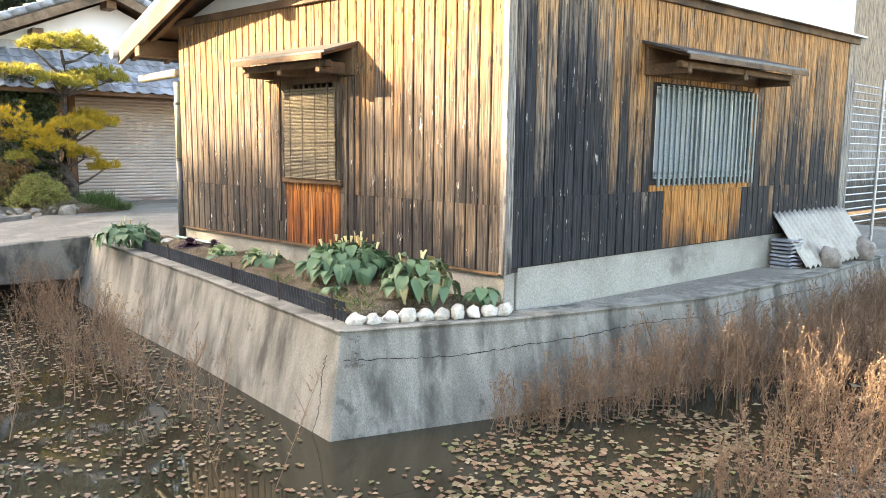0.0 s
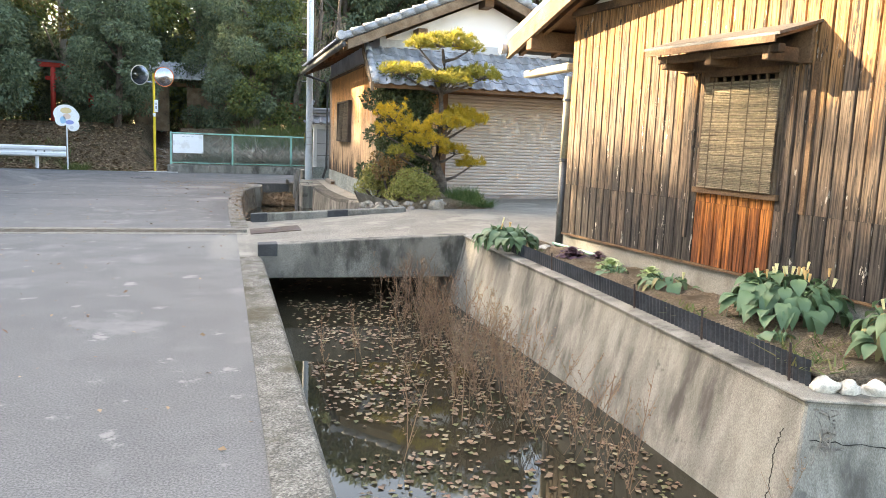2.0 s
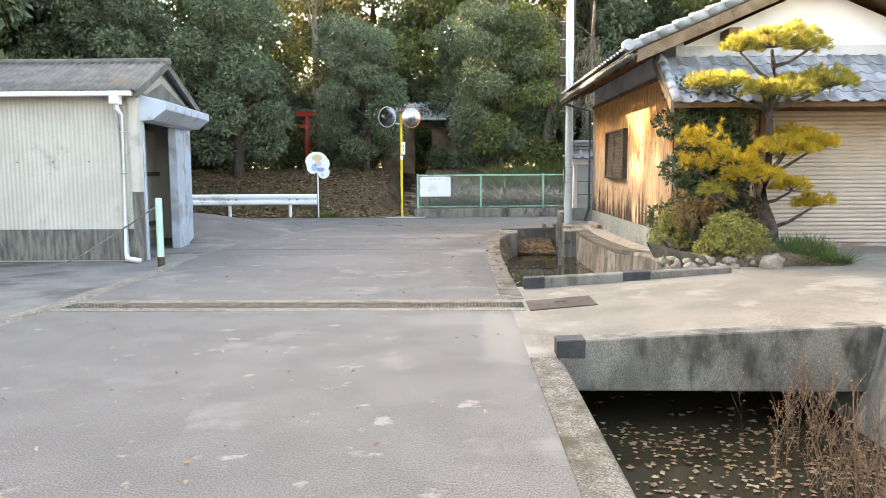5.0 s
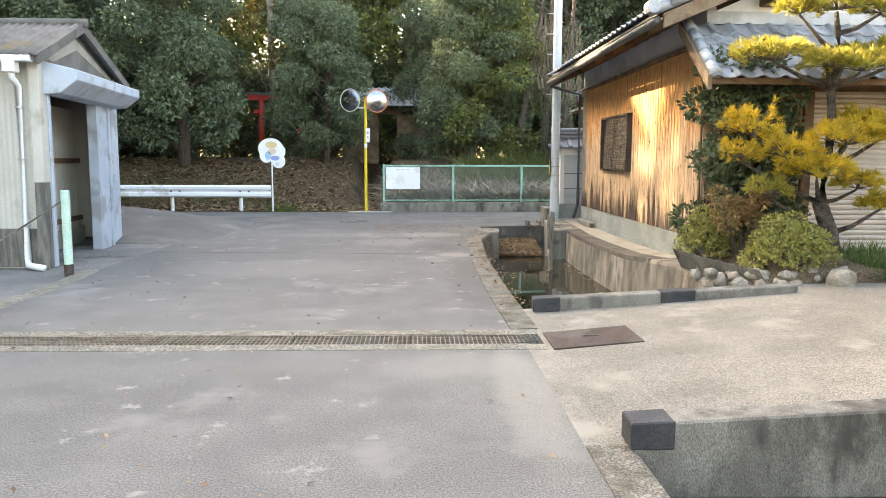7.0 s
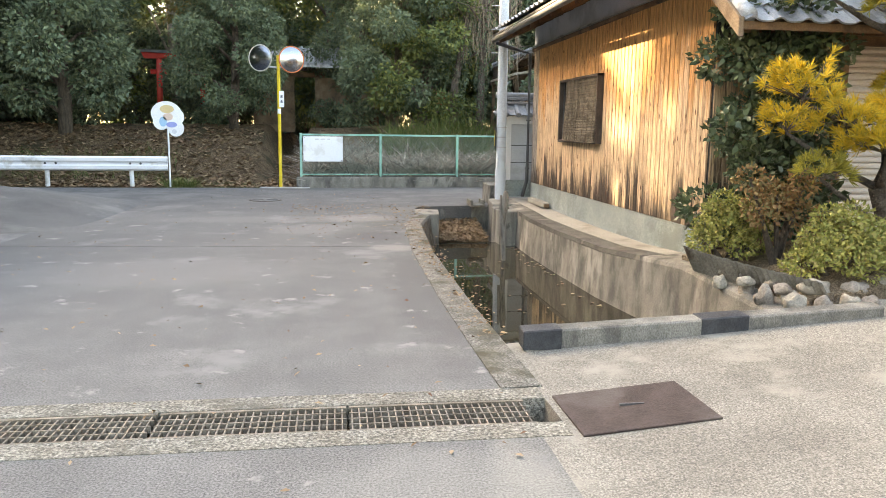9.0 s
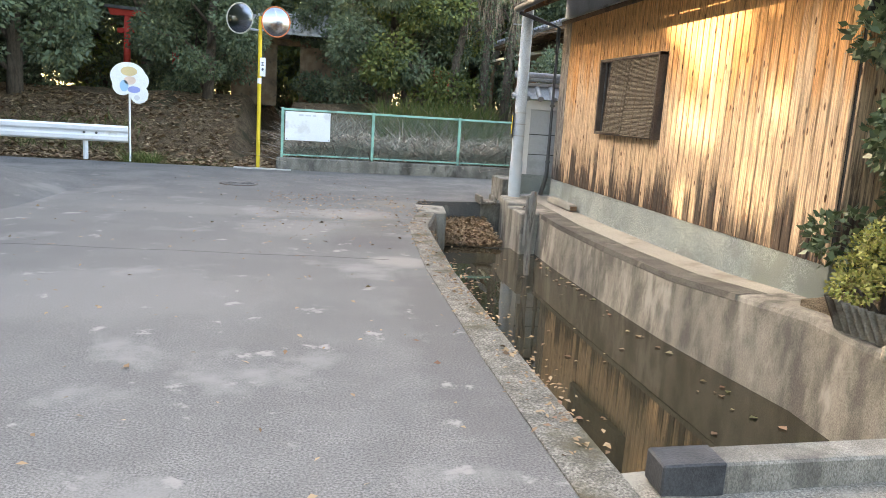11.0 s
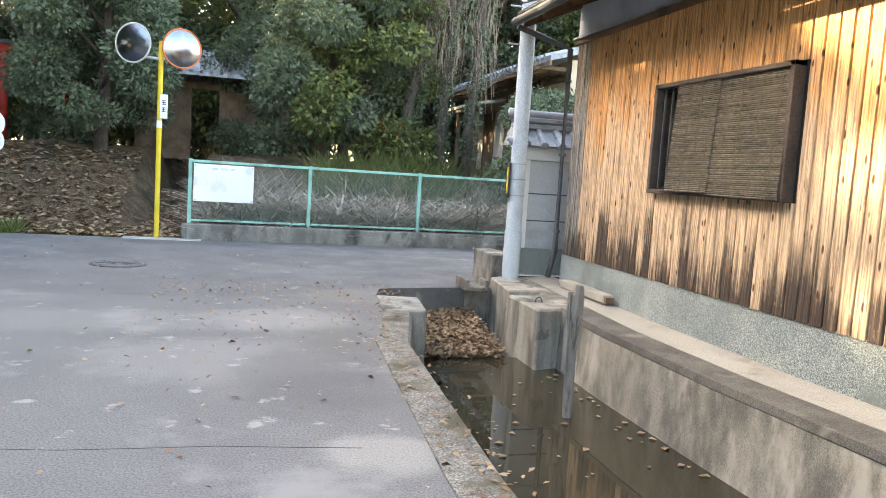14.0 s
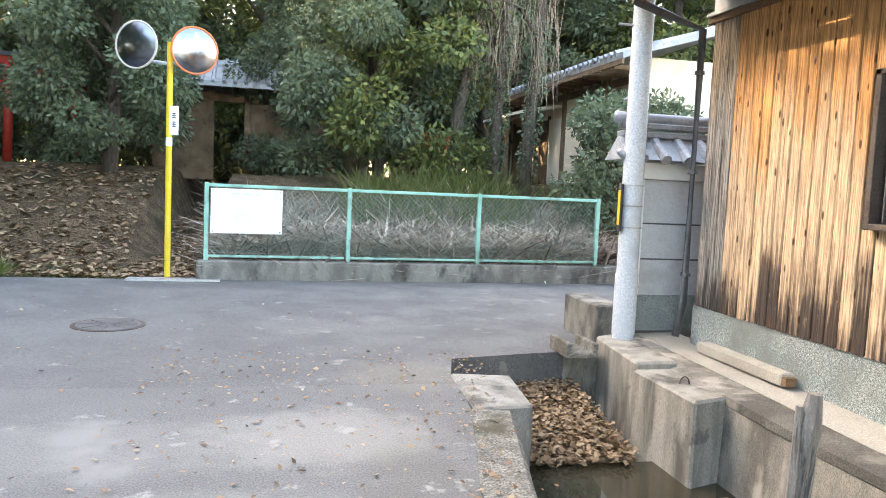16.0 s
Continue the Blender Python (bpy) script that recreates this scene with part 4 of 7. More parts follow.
for i in range(48):
    k = 2 * math.pi * i / 48
    r = 0.0
    while any(((0.04 + r * math.cos(k) - cx) / ax) ** 2 + ((1.68 + r * math.sin(k) - cz) / az) ** 2 < 1 for cx, cz, ax, az in ((-0.02, 1.82, 0.36, 0.30), (-0.14, 1.62, 0.20, 0.20), (0.20, 1.46, 0.19, 0.20), (0.22, 1.74, 0.18, 0.20))):
        r += 0.006
    lobe.append((0.04 + r * math.cos(k), 1.68 + r * math.sin(k)))
part("panel", Geo().prism(lobe, "y", -0.012, 0.008), WHITEPIPE, sign, "white cut-out panel")
for cx, cz, rx_, rz_, c in ((0.0, 1.93, 0.17, 0.10, (0.62, 0.48, 0.26)), (0.02, 1.74, 0.12, 0.09, (0.66, 0.50, 0.42)), (-0.1, 1.62, 0.09, 0.12, (0.28, 0.48, 0.66)), (0.10, 1.55, 0.13, 0.07, (0.25, 0.30, 0.60)), (0.16, 1.38, 0.06, 0.06, (0.55, 0.56, 0.6))):
    e = Geo().prism([(cx + rx_ * math.cos(k * math.pi / 8), cz + rz_ * math.sin(k * math.pi / 8)) for k in range(16)], "y", -0.015, -0.0125)
    part("print_patch", e, plain("sign_print", c, 0.6), sign)

# ---- windows, blinds and awnings ----
REED = surface("reed_blind", (0.17, 0.14, 0.095), (0.25, 0.205, 0.14), 30, 120, 0.85, 0.3, stain=(0.15, 0.12, 0.085), stain_scale=5, vary=0.25)
REEDDARK = surface("old_reed_blind", (0.095, 0.08, 0.062), (0.145, 0.122, 0.095), 30, 120, 0.85, 0.3, stain=(0.065, 0.055, 0.044), stain_scale=5, vary=0.25)
BARS = surface("grey_green_bars", (0.15, 0.18, 0.18), (0.20, 0.23, 0.23), 4, 60, 0.5, 0.1, 0.3)
GLASS, gt, gb = nodes_of("window_glass", 0.06, 0.0, 0.5)
gb.inputs["Base Color"].default_value = (0.30, 0.34, 0.37, 1)
BLINDCORD = plain("blind_cord", (0.12, 0.09, 0.06), 0.8)


def reed_mat(parent, m, width, height, material, pitch=0.014):
    mat_ob = part("mat", Geo().box(0.01, 0.0, 0.0, width - 0.01, 0.002, height), material, parent, m=m)
    rod = mesh_of("reed", Geo().cyl((0, 0, 0), (width, 0, 0), pitch * 0.5, n=5), material)
    for i in range(int(height / pitch)):
        part("reed", rod, material, mat_ob, m=pose(rnd.uniform(-0.006, 0.006), 0.001, (i + 0.5) * pitch, 0, rnd.uniform(-0.15, 0.15), 0))
    for k in range(4):
        part("cord", Geo().box(width * (0.12 + 0.25 * k), -0.009, 0, width * (0.12 + 0.25 * k) + 0.006, 0.011, height), BLINDCORD, mat_ob)
    return mat_ob


# front window of the house (local frame: u along the wall, d outwards)
win = part("front_window", Geo().box(2.05, -0.13, 1.19, 2.85, -0.11, 2.17), PAINTED_SHADE, house, "dark window behind the blind", m=HF)
for u in (2.02, 2.82):
    part("frame", Geo().box(u, -0.1, 1.16, u + 0.06, 0.05, 2.2), BARGE, win, bevel=0.004)
part("frame", Geo().box(2.02, -0.1, 2.14, 2.88, 0.05, 2.2), BEAM, win)
part("sill", Geo().box(1.98, -0.1, 1.14, 2.92, 0.06, 1.19), BEAM, win, bevel=0.004)
for i in range(8):
    part("lattice_bar", Geo().box(2.12 + i * 0.092, 0.0, 1.19, 2.14 + i * 0.092, 0.02, 2.14), BARGE, win)
blind = thing("reed_blind", "tan woven reed blind hung over a window under an awning", "blind", (0, 0, 0))
blind.matrix_basis = HF
reed_mat(blind, pose(2.03, 0.075, 1.19), 0.80, 0.90, REED)
for u in (2.97, 1.80, 1.90):
    part("window_batten", Geo().box(u, 0.0, 0.72, u + 0.045, 0.04, 2.18), FRONTWOOD, house, "warm wooden batten", m=HF, bevel=0.004)
part("batten", Geo().box(1.72, 0.022, 1.06, 1.76, 0.045, 2.2), BEAM, house, m=HF)


def awning(parent, m, a, b, depth, zw, zo, sgn):
    """A small boarded awning; sgn: which way outwards is in the local frame."""
    aw = part("awning", Geo().prism([(0.0, zw), (sgn * depth, zo), (sgn * depth, zo + 0.022), (0.0, zw + 0.022)], "x", a, b), DARKMETAL, parent, "small awning with thin dark metal top", m=m)
    part("underboard", Geo().prism([(0.0, zw - 0.03), (sgn * (depth - 0.03), zo - 0.02), (sgn * (depth - 0.03), zo - 0.002), (0.0, zw - 0.002)], "x", a + 0.05, b - 0.05), BEAM, aw)
    part("fascia", Geo().box(a + 0.04, sgn * depth - 0.012, zo - 0.05, b - 0.04, sgn * depth + 0.004, zo - 0.002), BEAM, aw)
    part("wall_beam", Geo().box(a + 0.05, 0.022 * sgn if sgn > 0 else -0.06, zw - 0.30, b - 0.05, 0.06 if sgn > 0 else -0.022, zw - 0.04), BEAM, aw, bevel=0.006)
    for x in (a + 0.16, (a + b) / 2, b - 0.22):
        lo, hi = sorted((0.02 * sgn, sgn * (depth - 0.08)))
        part("bracket", Geo().box(x, lo, zo - 0.16, x + 0.07, hi, zo - 0.05), BEAM, aw, bevel=0.008)
    lo, hi = sorted((sgn * (depth - 0.16), sgn * (depth - 0.09)))
    part("front_beam", Geo().box(a + 0.08, lo, zo - 0.11, b - 0.08, hi, zo - 0.045), BEAM, aw, bevel=0.008)
    return aw


awning(house, HF, 1.74, 3.25, 0.44, 2.49, 2.36, 1)
awning(house, HS, 1.72, 4.05, 0.50, 2.52, 2.38, -1)

# side window with bars
win2 = part("side_window", Geo().box(2.02, 0.10, 1.24, 3.8, 0.12, 2.14), GLASS, house, "window with grey bars", m=HS)
ALU = plain("aluminium", (0.48, 0.49, 0.50), 0.4, 0.6)
for x in (2.0, 2.86, 3.76):
    part("frame", Geo().box(x, 0.02, 1.22, x + 0.06, 0.1, 2.16), ALU, win2, bevel=0.004)
for z in (1.20, 2.13):
    part("frame", Geo().box(2.0, 0.02, z, 3.82, 0.1, z + 0.05), ALU, win2, bevel=0.004)
for z in (1.28, 2.06):
    part("bar_rail", Geo().box(1.98, -0.055, z, 3.84, -0.04, z + 0.03), BARS, win2)
bar = mesh_of("bar", Geo().box(0, -0.075, 1.17, 0.034, -0.055, 2.15), BARS, 0.004)
for i in range(21):
    part("bar", bar, BARS, win2, m=pose(2.0 + i * 0.0895, 0, 0))

# barn window
win3 = part("canal_window", Geo().box(BX + 0.09, 21.28, 1.40, BX + 0.11, 23.12, 2.30), PAINTED_SHADE, barn, "dark barred window")
FRAMEW = surface("dark_stained_frame", (0.06, 0.045, 0.038), (0.09, 0.07, 0.058), 5, 60, 0.7, 0.3)
for y in (21.22, 23.10):
    part("frame", Geo().box(BX - 0.10, y, 1.36, BX + 0.09, y + 0.05, 2.36), FRAMEW, win3, bevel=0.004)
for z in (1.33, 2.32):
    part("frame", Geo().box(BX - 0.10, 21.22, z, BX + 0.09, 23.15, z + 0.04), FRAMEW, win3, bevel=0.004)
for i in range(14):
    part("bar", Geo().box(BX - 0.05, 21.34 + i * 0.13, 1.38, BX - 0.03, 21.355 + i * 0.13, 2.32), DARKMETAL, win3)
for k, (y, w, z) in enumerate(((21.25, 0.90, 1.34), (22.12, 0.64, 1.36))):
    b2 = thing("reed_blind", "weathered grey-brown reed blind tied before a barn window", "blind", (0, 0, 0), 0, "blinds on the barn window")
    reed_mat(b2, pose(BX - 0.118 - 0.012 * k, y, z, 3.0, 0, 90), w, 0.99, REEDDARK, 0.016)

# ---- drain grating and manhole covers ----
grate = thing("drain_grating", "long worn steel drain grating across the lane", "drain")
bar1 = mesh_of("cross_bar", Geo().box(0, 14.04, -0.045, 0.008, 14.36, -0.006), RUSTGRATE)
for k in range(5):
    x0 = -4.66 + k * 1.0
    pan = part("panel", Geo().box(x0, 14.02, -0.05, x0 + 0.985, 14.045, 0.0), RUSTGRATE, grate)
    part("side_bar", Geo().box(x0, 14.355, -0.05, x0 + 0.985, 14.38, 0.0), RUSTGRATE, pan)
    for yy in (14.12, 14.20, 14.28):
        part("long_bar", Geo().box(x0, yy, -0.04, x0 + 0.985, yy + 0.009, -0.003), RUSTGRATE, pan)
    for i in range(25):
        part("cross_bar", bar1, RUSTGRATE, pan, m=pose(x0 + 0.01 + i * 0.0395, 0, 0))
structure("drain_channel", Geo().box(-5.0, 14.02, -0.30, 0.46, 14.38, -0.24), MUD, "dark bottom of the drain", "drain")
plate = thing("drain_cover", "brown rusty steel drain cover plate on the bridge apron", "drain cover")
part("plate", Geo().add([(0.50, 13.80, 0.004), (1.24, 13.80, 0.068), (1.24, 14.38, 0.068), (0.50, 14.38, 0.004), (0.50, 13.80, 0.016), (1.24, 13.80, 0.080), (1.24, 14.38, 0.080), (0.50, 14.38, 0.016)],
     [(3, 2, 1, 0), (4, 5, 6, 7), (0, 1, 5, 4), (1, 2, 6, 5), (2, 3, 7, 6), (3, 0, 4, 7)]), RUSTPLATE, plate, bevel=0.003)
part("handle", Geo().box(0.80, 14.10, 0.046, 0.94, 14.112, 0.058), DARKMETAL, plate)
mh = thing("manhole_cover", "round dark cast-iron manhole cover in the road", "manhole", (-2.2, 26.7, -0.004))
part("cover", Geo().cyl((0, 0, -0.02), (0, 0, 0.010), 0.30, n=32), DARKMETAL, mh, bevel=0.004)
part("ring", Geo().cyl((0, 0, -0.02), (0, 0, 0.006), 0.34, n=32), RUSTPLATE, mh)
for a in range(8):
    part("rib", Geo().box(0.05, -0.008, 0.010, 0.27, 0.008, 0.014), DARKMETAL, mh, m=pose(0, 0, 0, 0, 0, a * 45))

# ---- end of the far canal ----
structure("canal_block_left", Geo().prism([(0.68, 23.73), (1.11, 23.76), (1.20, 24.58), (0.73, 24.67)], "z", -1.1, 0.012), WALLC, "concrete block at the canal end with fallen leaves", "concrete block", 0.015)
structure("canal_block_right", Geo().prism([(2.22, 23.56), (2.66, 23.70), (2.66, 24.50), (2.22, 24.50)], "z", -1.1, 0.075), WALLC, "pale concrete block at the canal end", "concrete block", 0.02)
structure("culvert_wall", Geo().prism([(0.9, 25.23), (1.69, 25.43), (2.6, 25.52), (2.6, 25.9), (0.9, 25.9)], "z", -1.1, -0.012), OLDC, "dark concrete culvert headwall", "culvert", 0.02)
structure("culvert_side", Geo().prism([(0.735, 24.67), (1.06, 24.60), (1.14, 25.30), (0.87, 25.24)], "z", -1.1, -0.22), OLDC, "dark concrete side of the culvert", "culvert", 0.015)
structure("pole_footing", Geo().box(2.44, 25.76, -1.1, 2.73, 26.6, 0.39), OLDC, "dark concrete stub wall by the pole", "wall", 0.015)
structure("ledge_end", Geo().prism([(2.24, 24.505), (2.62, 24.505), (2.72, 25.74), (2.36, 25.56)], "z", -1.1, 0.128), WALLC, "concrete bank at the end of the ledge", "canal wall", 0.02)
stub = thing("concrete_gutter_piece", "broken concrete channel piece lodged at the culvert", "concrete piece", (2.08, 25.45, -0.01))
part("channel", Geo().prism([(-0.15, 0), (0.15, 0), (0.15, 0.14), (0.10, 0.14), (0.10, 0.05), (-0.10, 0.05), (-0.10, 0.14), (-0.15, 0.14)], "y", -0.25, 0.2), EDGE, stub, bevel=0.01)
ring = thing("iron_ring", "small rusty iron loop set in concrete", "ring", (2.40, 24.02, 0.073))
part("loop", Geo().tube([(0.04 * math.cos(a * math.pi / 8), 0, 0.06 * math.sin(a * math.pi / 8)) for a in range(9)], 0.006, 6), RUSTPLATE, ring)
OLDWOOD = surface("split_grey_timber", (0.20, 0.18, 0.16), (0.32, 0.30, 0.27), 3, 60, 0.9, 0.6, stretch=(6, 6, 0.6), stain=(0.10, 0.09, 0.08), stain_scale=3)
stake = thing("timber_stake", "split grey timber stake standing in the water", "stake", (1.92, 22.09, -0.9))
part("stake", Geo().tube([(0.03, 0.03, 0), (0, 0, 0.6), (0.01, -0.01, 1.30), (0.02, -0.02, 1.46)], [0.03, 0.045, 0.06, 0.035], 7), OLDWOOD, stake)
part("splinter", Geo().tube([(-0.05, 0.0, 0.75), (-0.055, -0.01, 1.40)], [0.035, 0.02], 5), OLDWOOD, stake)
kb = thing("timber_block", "pale squared beam with a rotten end lying along the plinth", "timber", (3.08, 23.75, 0.118))
part("beam", Geo().box(-0.06, 0, 0, 0.06, 1.15, 0.10), LEDGETOP, kb, bevel=0.012)
part("rotten_end", Geo().box(-0.05, -0.05, 0.01, 0.04, 0.0, 0.075), BEAM, kb, "dark rotten end")

# pole and panelled wall behind the barn
POLEM = surface("pale_blue_grey_pole", (0.46, 0.50, 0.54), (0.52, 0.56, 0.59), 2, 60, 0.5, 0.08, 0.0, stain=(0.43, 0.46, 0.49), stain_scale=2)
pole = thing("utility_pole", "tall pale blue-grey steel pole with a yellow and black guard plate", "pole", (2.58, 25.45, 0.12))
part("shaft", Geo().cyl((0, 0, 0), (0, 0, 9.0), 0.10, 0.085, n=20, caps=False), POLEM, pole, smooth=True)
part("sleeve", Geo().cyl((0, 0, 0.05), (0, 0, 0.62), 0.108, 0.108, n=20, caps=False), POLEM, pole, smooth=True)
part("guard_plate", Geo().box(-0.135, -0.06, 1.02, -0.112, 0.02, 1.46), BLACKPAD, pole, "black guard plate", bevel=0.004)
part("guard_stripe", Geo().box(-0.138, -0.045, 1.08, -0.135, 0.0, 1.40), YELLOW, pole, "yellow stripe")
for z in (1.05, 1.25, 1.44):
    part("band", Geo().cyl((0, 0, z), (0, 0, z + 0.015), 0.106, n=20), GALV, pole)
for i in range(6):
    part("step_bolt", Geo().cyl((-0.09, 0, 2.9 + i * 0.45), (-0.24, 0, 2.9 + i * 0.45), 0.012, n=6), GALV, pole)
gw = thing("garden_wall", "grey panelled garden wall with a white band and small tiled roof", "wall")
part("wall", Geo().box(2.79, 25.76, 0.15, 7.5, 25.90, 1.64), GREYPLASTER, gw, bevel=0.006)
part("base", Geo().box(2.75, 25.72, 0.15, 7.5, 25.76, 0.50), PLINTH, gw)
part("end_post", Geo().box(2.75, 25.725, 0.5, 2.85, 25.92, 1.64), PLASTER, gw, bevel=0.004)
part("band", Geo().box(2.73, 25.70, 1.64, 7.5, 25.94, 1.80), PLASTER, gw, "white plaster band", bevel=0.008)
for z in (0.85, 1.20):
    part("panel_joint", Geo().box(2.85, 25.754, z, 7.5, 25.76, z + 0.015), DARKMETAL, gw)
part("roof_bed", Geo().prism([(25.54, 1.82), (26.10, 1.82), (25.84, 2.04), (25.80, 2.04)], "x", 2.58, 7.5), TILE, gw, "grey tiled wall roof")
for i in range(16):
    part("roof_tile", Geo().tube([(2.70 + i * 0.24, 25.51, 1.82), (2.70 + i * 0.24, 25.80, 2.03)], [0.055, 0.05], 8), TILE, gw)
for z, r in ((2.05, 0.05), (2.13, 0.05)):
    part("ridge_course", Geo().box(2.60, 25.74, z - 0.01, 7.5, 25.90, z + 0.05), TILE, gw, bevel=0.01)
part("ridge_cap", Geo().tube([(2.54, 25.82, 2.23), (2.68, 25.82, 2.22), (7.5, 25.82, 2.22)], 0.06, 10), TILE, gw, smooth=True)
part("finial", Geo().tube([(2.70, 25.82, 2.25), (2.68, 25.82, 2.39), (2.74, 25.82, 2.47), (2.68, 25.82, 2.55)], [0.09, 0.07, 0.05, 0.03], 8), TILE, gw, smooth=True)
part("corner_tile", Geo().tube([(2.70, 25.54, 1.84), (2.52, 25.48, 1.82), (2.42, 25.46, 1.88)], [0.06, 0.05, 0.03], 8), TILE, gw, smooth=True)

# ---- ledge and things beside the house ----
structure("side_ledge", Geo().prism([(3.5, 5.62), (4.55, 5.2), (6.62, 4.90), (9.0, 4.90), (11.45, 5.12), (15.5, 5.62), (15.5, 9.0), (11.1, 9.0), (11.1, 5.45), (4.5, 5.45), (4.3, 5.9)], "z", -0.6, 0.15), CONCRETE, "concrete ledge beside the house with worn pale patches", "ledge")
ASB = surface("white_corrugated_board", (0.33, 0.31, 0.275), (0.42, 0.395, 0.35), 2, 60, 0.85, 0.3, stain=(0.22, 0.20, 0.165), stain_scale=1.8)
cs = thing("corrugated_sheet", "weathered pale corrugated roofing sheet leaning on the house base", "roofing sheet", (9.05, 4.93, 0.15))
part("sheet", Geo().sheet(lambda i, j: (1.95 * i + 0.12 * (1 - j), 0.02 + 0.40 * j - 0.0, 0.03 + 0.62 * j + 0.022 * math.sin(i * 15 * 2 * math.pi)), 90, 6, 0.010), ASB, cs, smooth=True)
st = thing("tile_stack", "stack of old dark roof tiles", "tile stack", (9.06, 5.10, 0.15))
for i in range(8):
    part("tile", Geo().sheet(lambda a, b: (-0.05 + 0.30 * a, 0.24 * b - 0.02, 0.022 + 0.045 * i + 0.012 * math.sin(a * 6.28)), 8, 1, 0.022), TILE, st, m=pose(rnd.uniform(-0.02, 0.02), rnd.uniform(-0.01, 0.01), 0, 0, 0, rnd.uniform(-3, 3)))


def rock_mesh(name, seed, rx, ry, rz, material, rough_=0.25):
    b = bmesh.new()
    bmesh.ops.create_icosphere(b, subdivisions=3, radius=1.0)
    for v in b.verts:
        n = noise.noise(v.co * 1.3 + Vector((seed * 3.1, seed, 0))) * rough_ * 1.6 + noise.noise(v.co * 3.5 + Vector((seed, 0, seed * 2))) * rough_ * 0.5
        v.co *= 1 + n
        v.co.z = max(v.co.z, -0.55)
        v.co = Vector((v.co.x * rx, v.co.y * ry, (v.co.z + 0.55) * rz))
    me = bpy.data.meshes.new(name)
    b.to_mesh(me)
    b.free()
    me.materials.append(material)
    me.shade_smooth()
    return me


STONE = surface("grey_brown_stone", (0.22, 0.19, 0.16), (0.32, 0.28, 0.24), 6, 60, 0.9, 0.6, stain=(0.14, 0.12, 0.10), stain_scale=4)
WHITESTONE = surface("white_stone", (0.46, 0.42, 0.36), (0.60, 0.565, 0.51), 8, 60, 0.85, 0.4, stain=(0.42, 0.36, 0.29), stain_scale=6, vary=0.12)


def stone(x, y, z, rx, ry, rz, seed, material, label, turn=0.0, group=""):
    ob = tagged(new("stone", rock_mesh("stone", seed, rx, ry, rz, material)), label, "stone", group)
    ob.matrix_basis = pose(x, y, z, 0, 0, turn)
    return ob


stone(9.72, 4.93, 0.13, 0.15, 0.13, 0.16, 3, STONE, "rounded brown stone holding a sheet down")
stone(10.9, 5.02, 0.12, 0.26, 0.14, 0.18, 5, STONE, "large grey-brown stone beside a leaning sheet", 20)
lat = thing("lattice_fence", "grey horizontal bar screen beyond the house corner", "screen", (11.12, 5.42, 0.15))
for i in range(20):
    part("bar", Geo().cyl((0, 0, 0.38 + i * 0.1), (2.4, 0.1, 0.38 + i * 0.1), 0.010, n=6), GALV, lat)
for x in (0.10, 1.2, 2.3):
    part("post", Geo().cyl((x, 0.03, 0), (x, 0.03, 2.4), 0.022, n=8), GALV, lat)
part("brace", Geo().tube([(0.35, 0.4, 0), (0.75, 0.45, 2.2)], 0.05, 6), BEAM, lat, "dark leaning timber")
structure("neighbour_wall", Geo().box(11.1, 9.0, 0.0, 34, 9.2, 6.0), BARNGREY, "grey weathered wall of the neighbouring house", "wall")

# ---- vegetable bed ----
def bed(i, j):
    y = 5.72 + 4.72 * j
    x0 = 3.36
    x1 = 4.6 - 0.14 * (y - 5.37) - 0.005
    x = x0 + (x1 - x0) * i
    return (x, y, 0.27 + 0.05 * j + 0.05 * math.sin(i * 3.1) + 0.05 * noise.noise((x * 3, y * 3, 0)) + 0.02 * noise.noise((x * 11, y * 11, 3)))


tagged(part("soil_bed", Geo().sheet(bed, 30, 100, 0.25), SOIL, smooth=True), "dry brown soil of the vegetable bed", "soil", "", "structure")
structure("bed_corner", Geo().prism([(3.36, 5.74), (4.58, 5.36), (4.56, 5.9), (3.36, 5.9)], "z", -0.1, 0.262), SOIL, "soil at the corner of the bed", "soil")
EDGEB = surface("black_plastic_edging", (0.035, 0.04, 0.048), (0.055, 0.06, 0.07), 5, 60, 0.45, 0.1)
ed = thing("bed_edging", "black corrugated plastic edging of the vegetable bed", "edging")
part("strip", Geo().sheet(lambda i, j: (3.31 - 0.04 * i + 0.008 * math.sin(i * 95 * 2 * math.pi) - 0.02 * j, 5.72 + 4.6 * i, 0.18 + 0.04 * i + 0.19 * j), 480, 1), EDGEB, ed, smooth=True)
for y in (5.85, 7.6, 9.2, 6.7):
    part("stake", Geo().cyl((3.27, y, 0.15), (3.25, y, 0.44), 0.008, n=6), RUSTPLATE, ed)
part("pipe", Geo().tube([(3.83, 10.45, 0.36), (3.90, 10.05, 0.355), (3.97, 9.65, 0.345)], 0.016, 6), FG, ed, "green hose pipe along the wall")
for i in range(10):
    k = i / 9
    stone(3.34 + 1.16 * k, 5.66 - 0.42 * k, 0.20, 0.068 + 0.02 * rnd.random(), 0.05, 0.050 + 0.022 * rnd.random(), 11 + i, WHITESTONE, "white rounded border stone", rnd.uniform(-30, 30), "white stones edging the bed")
for i, (x, y) in enumerate(((3.62, 10.2), (3.78, 9.9), (3.95, 9.2), (3.85, 9.0), (3.55, 10.35), (4.0, 8.5))):
    stone(x, y, 0.29, 0.09, 0.07, 0.05, 31 + i, WHITESTONE, "pale stone in the vegetable bed", i * 50.0, "pale stones in the bed")

# cracks and dead vines on the retaining wall
CRACK = plain("crack_shadow_gap", (0.025, 0.023, 0.020), 0.95)


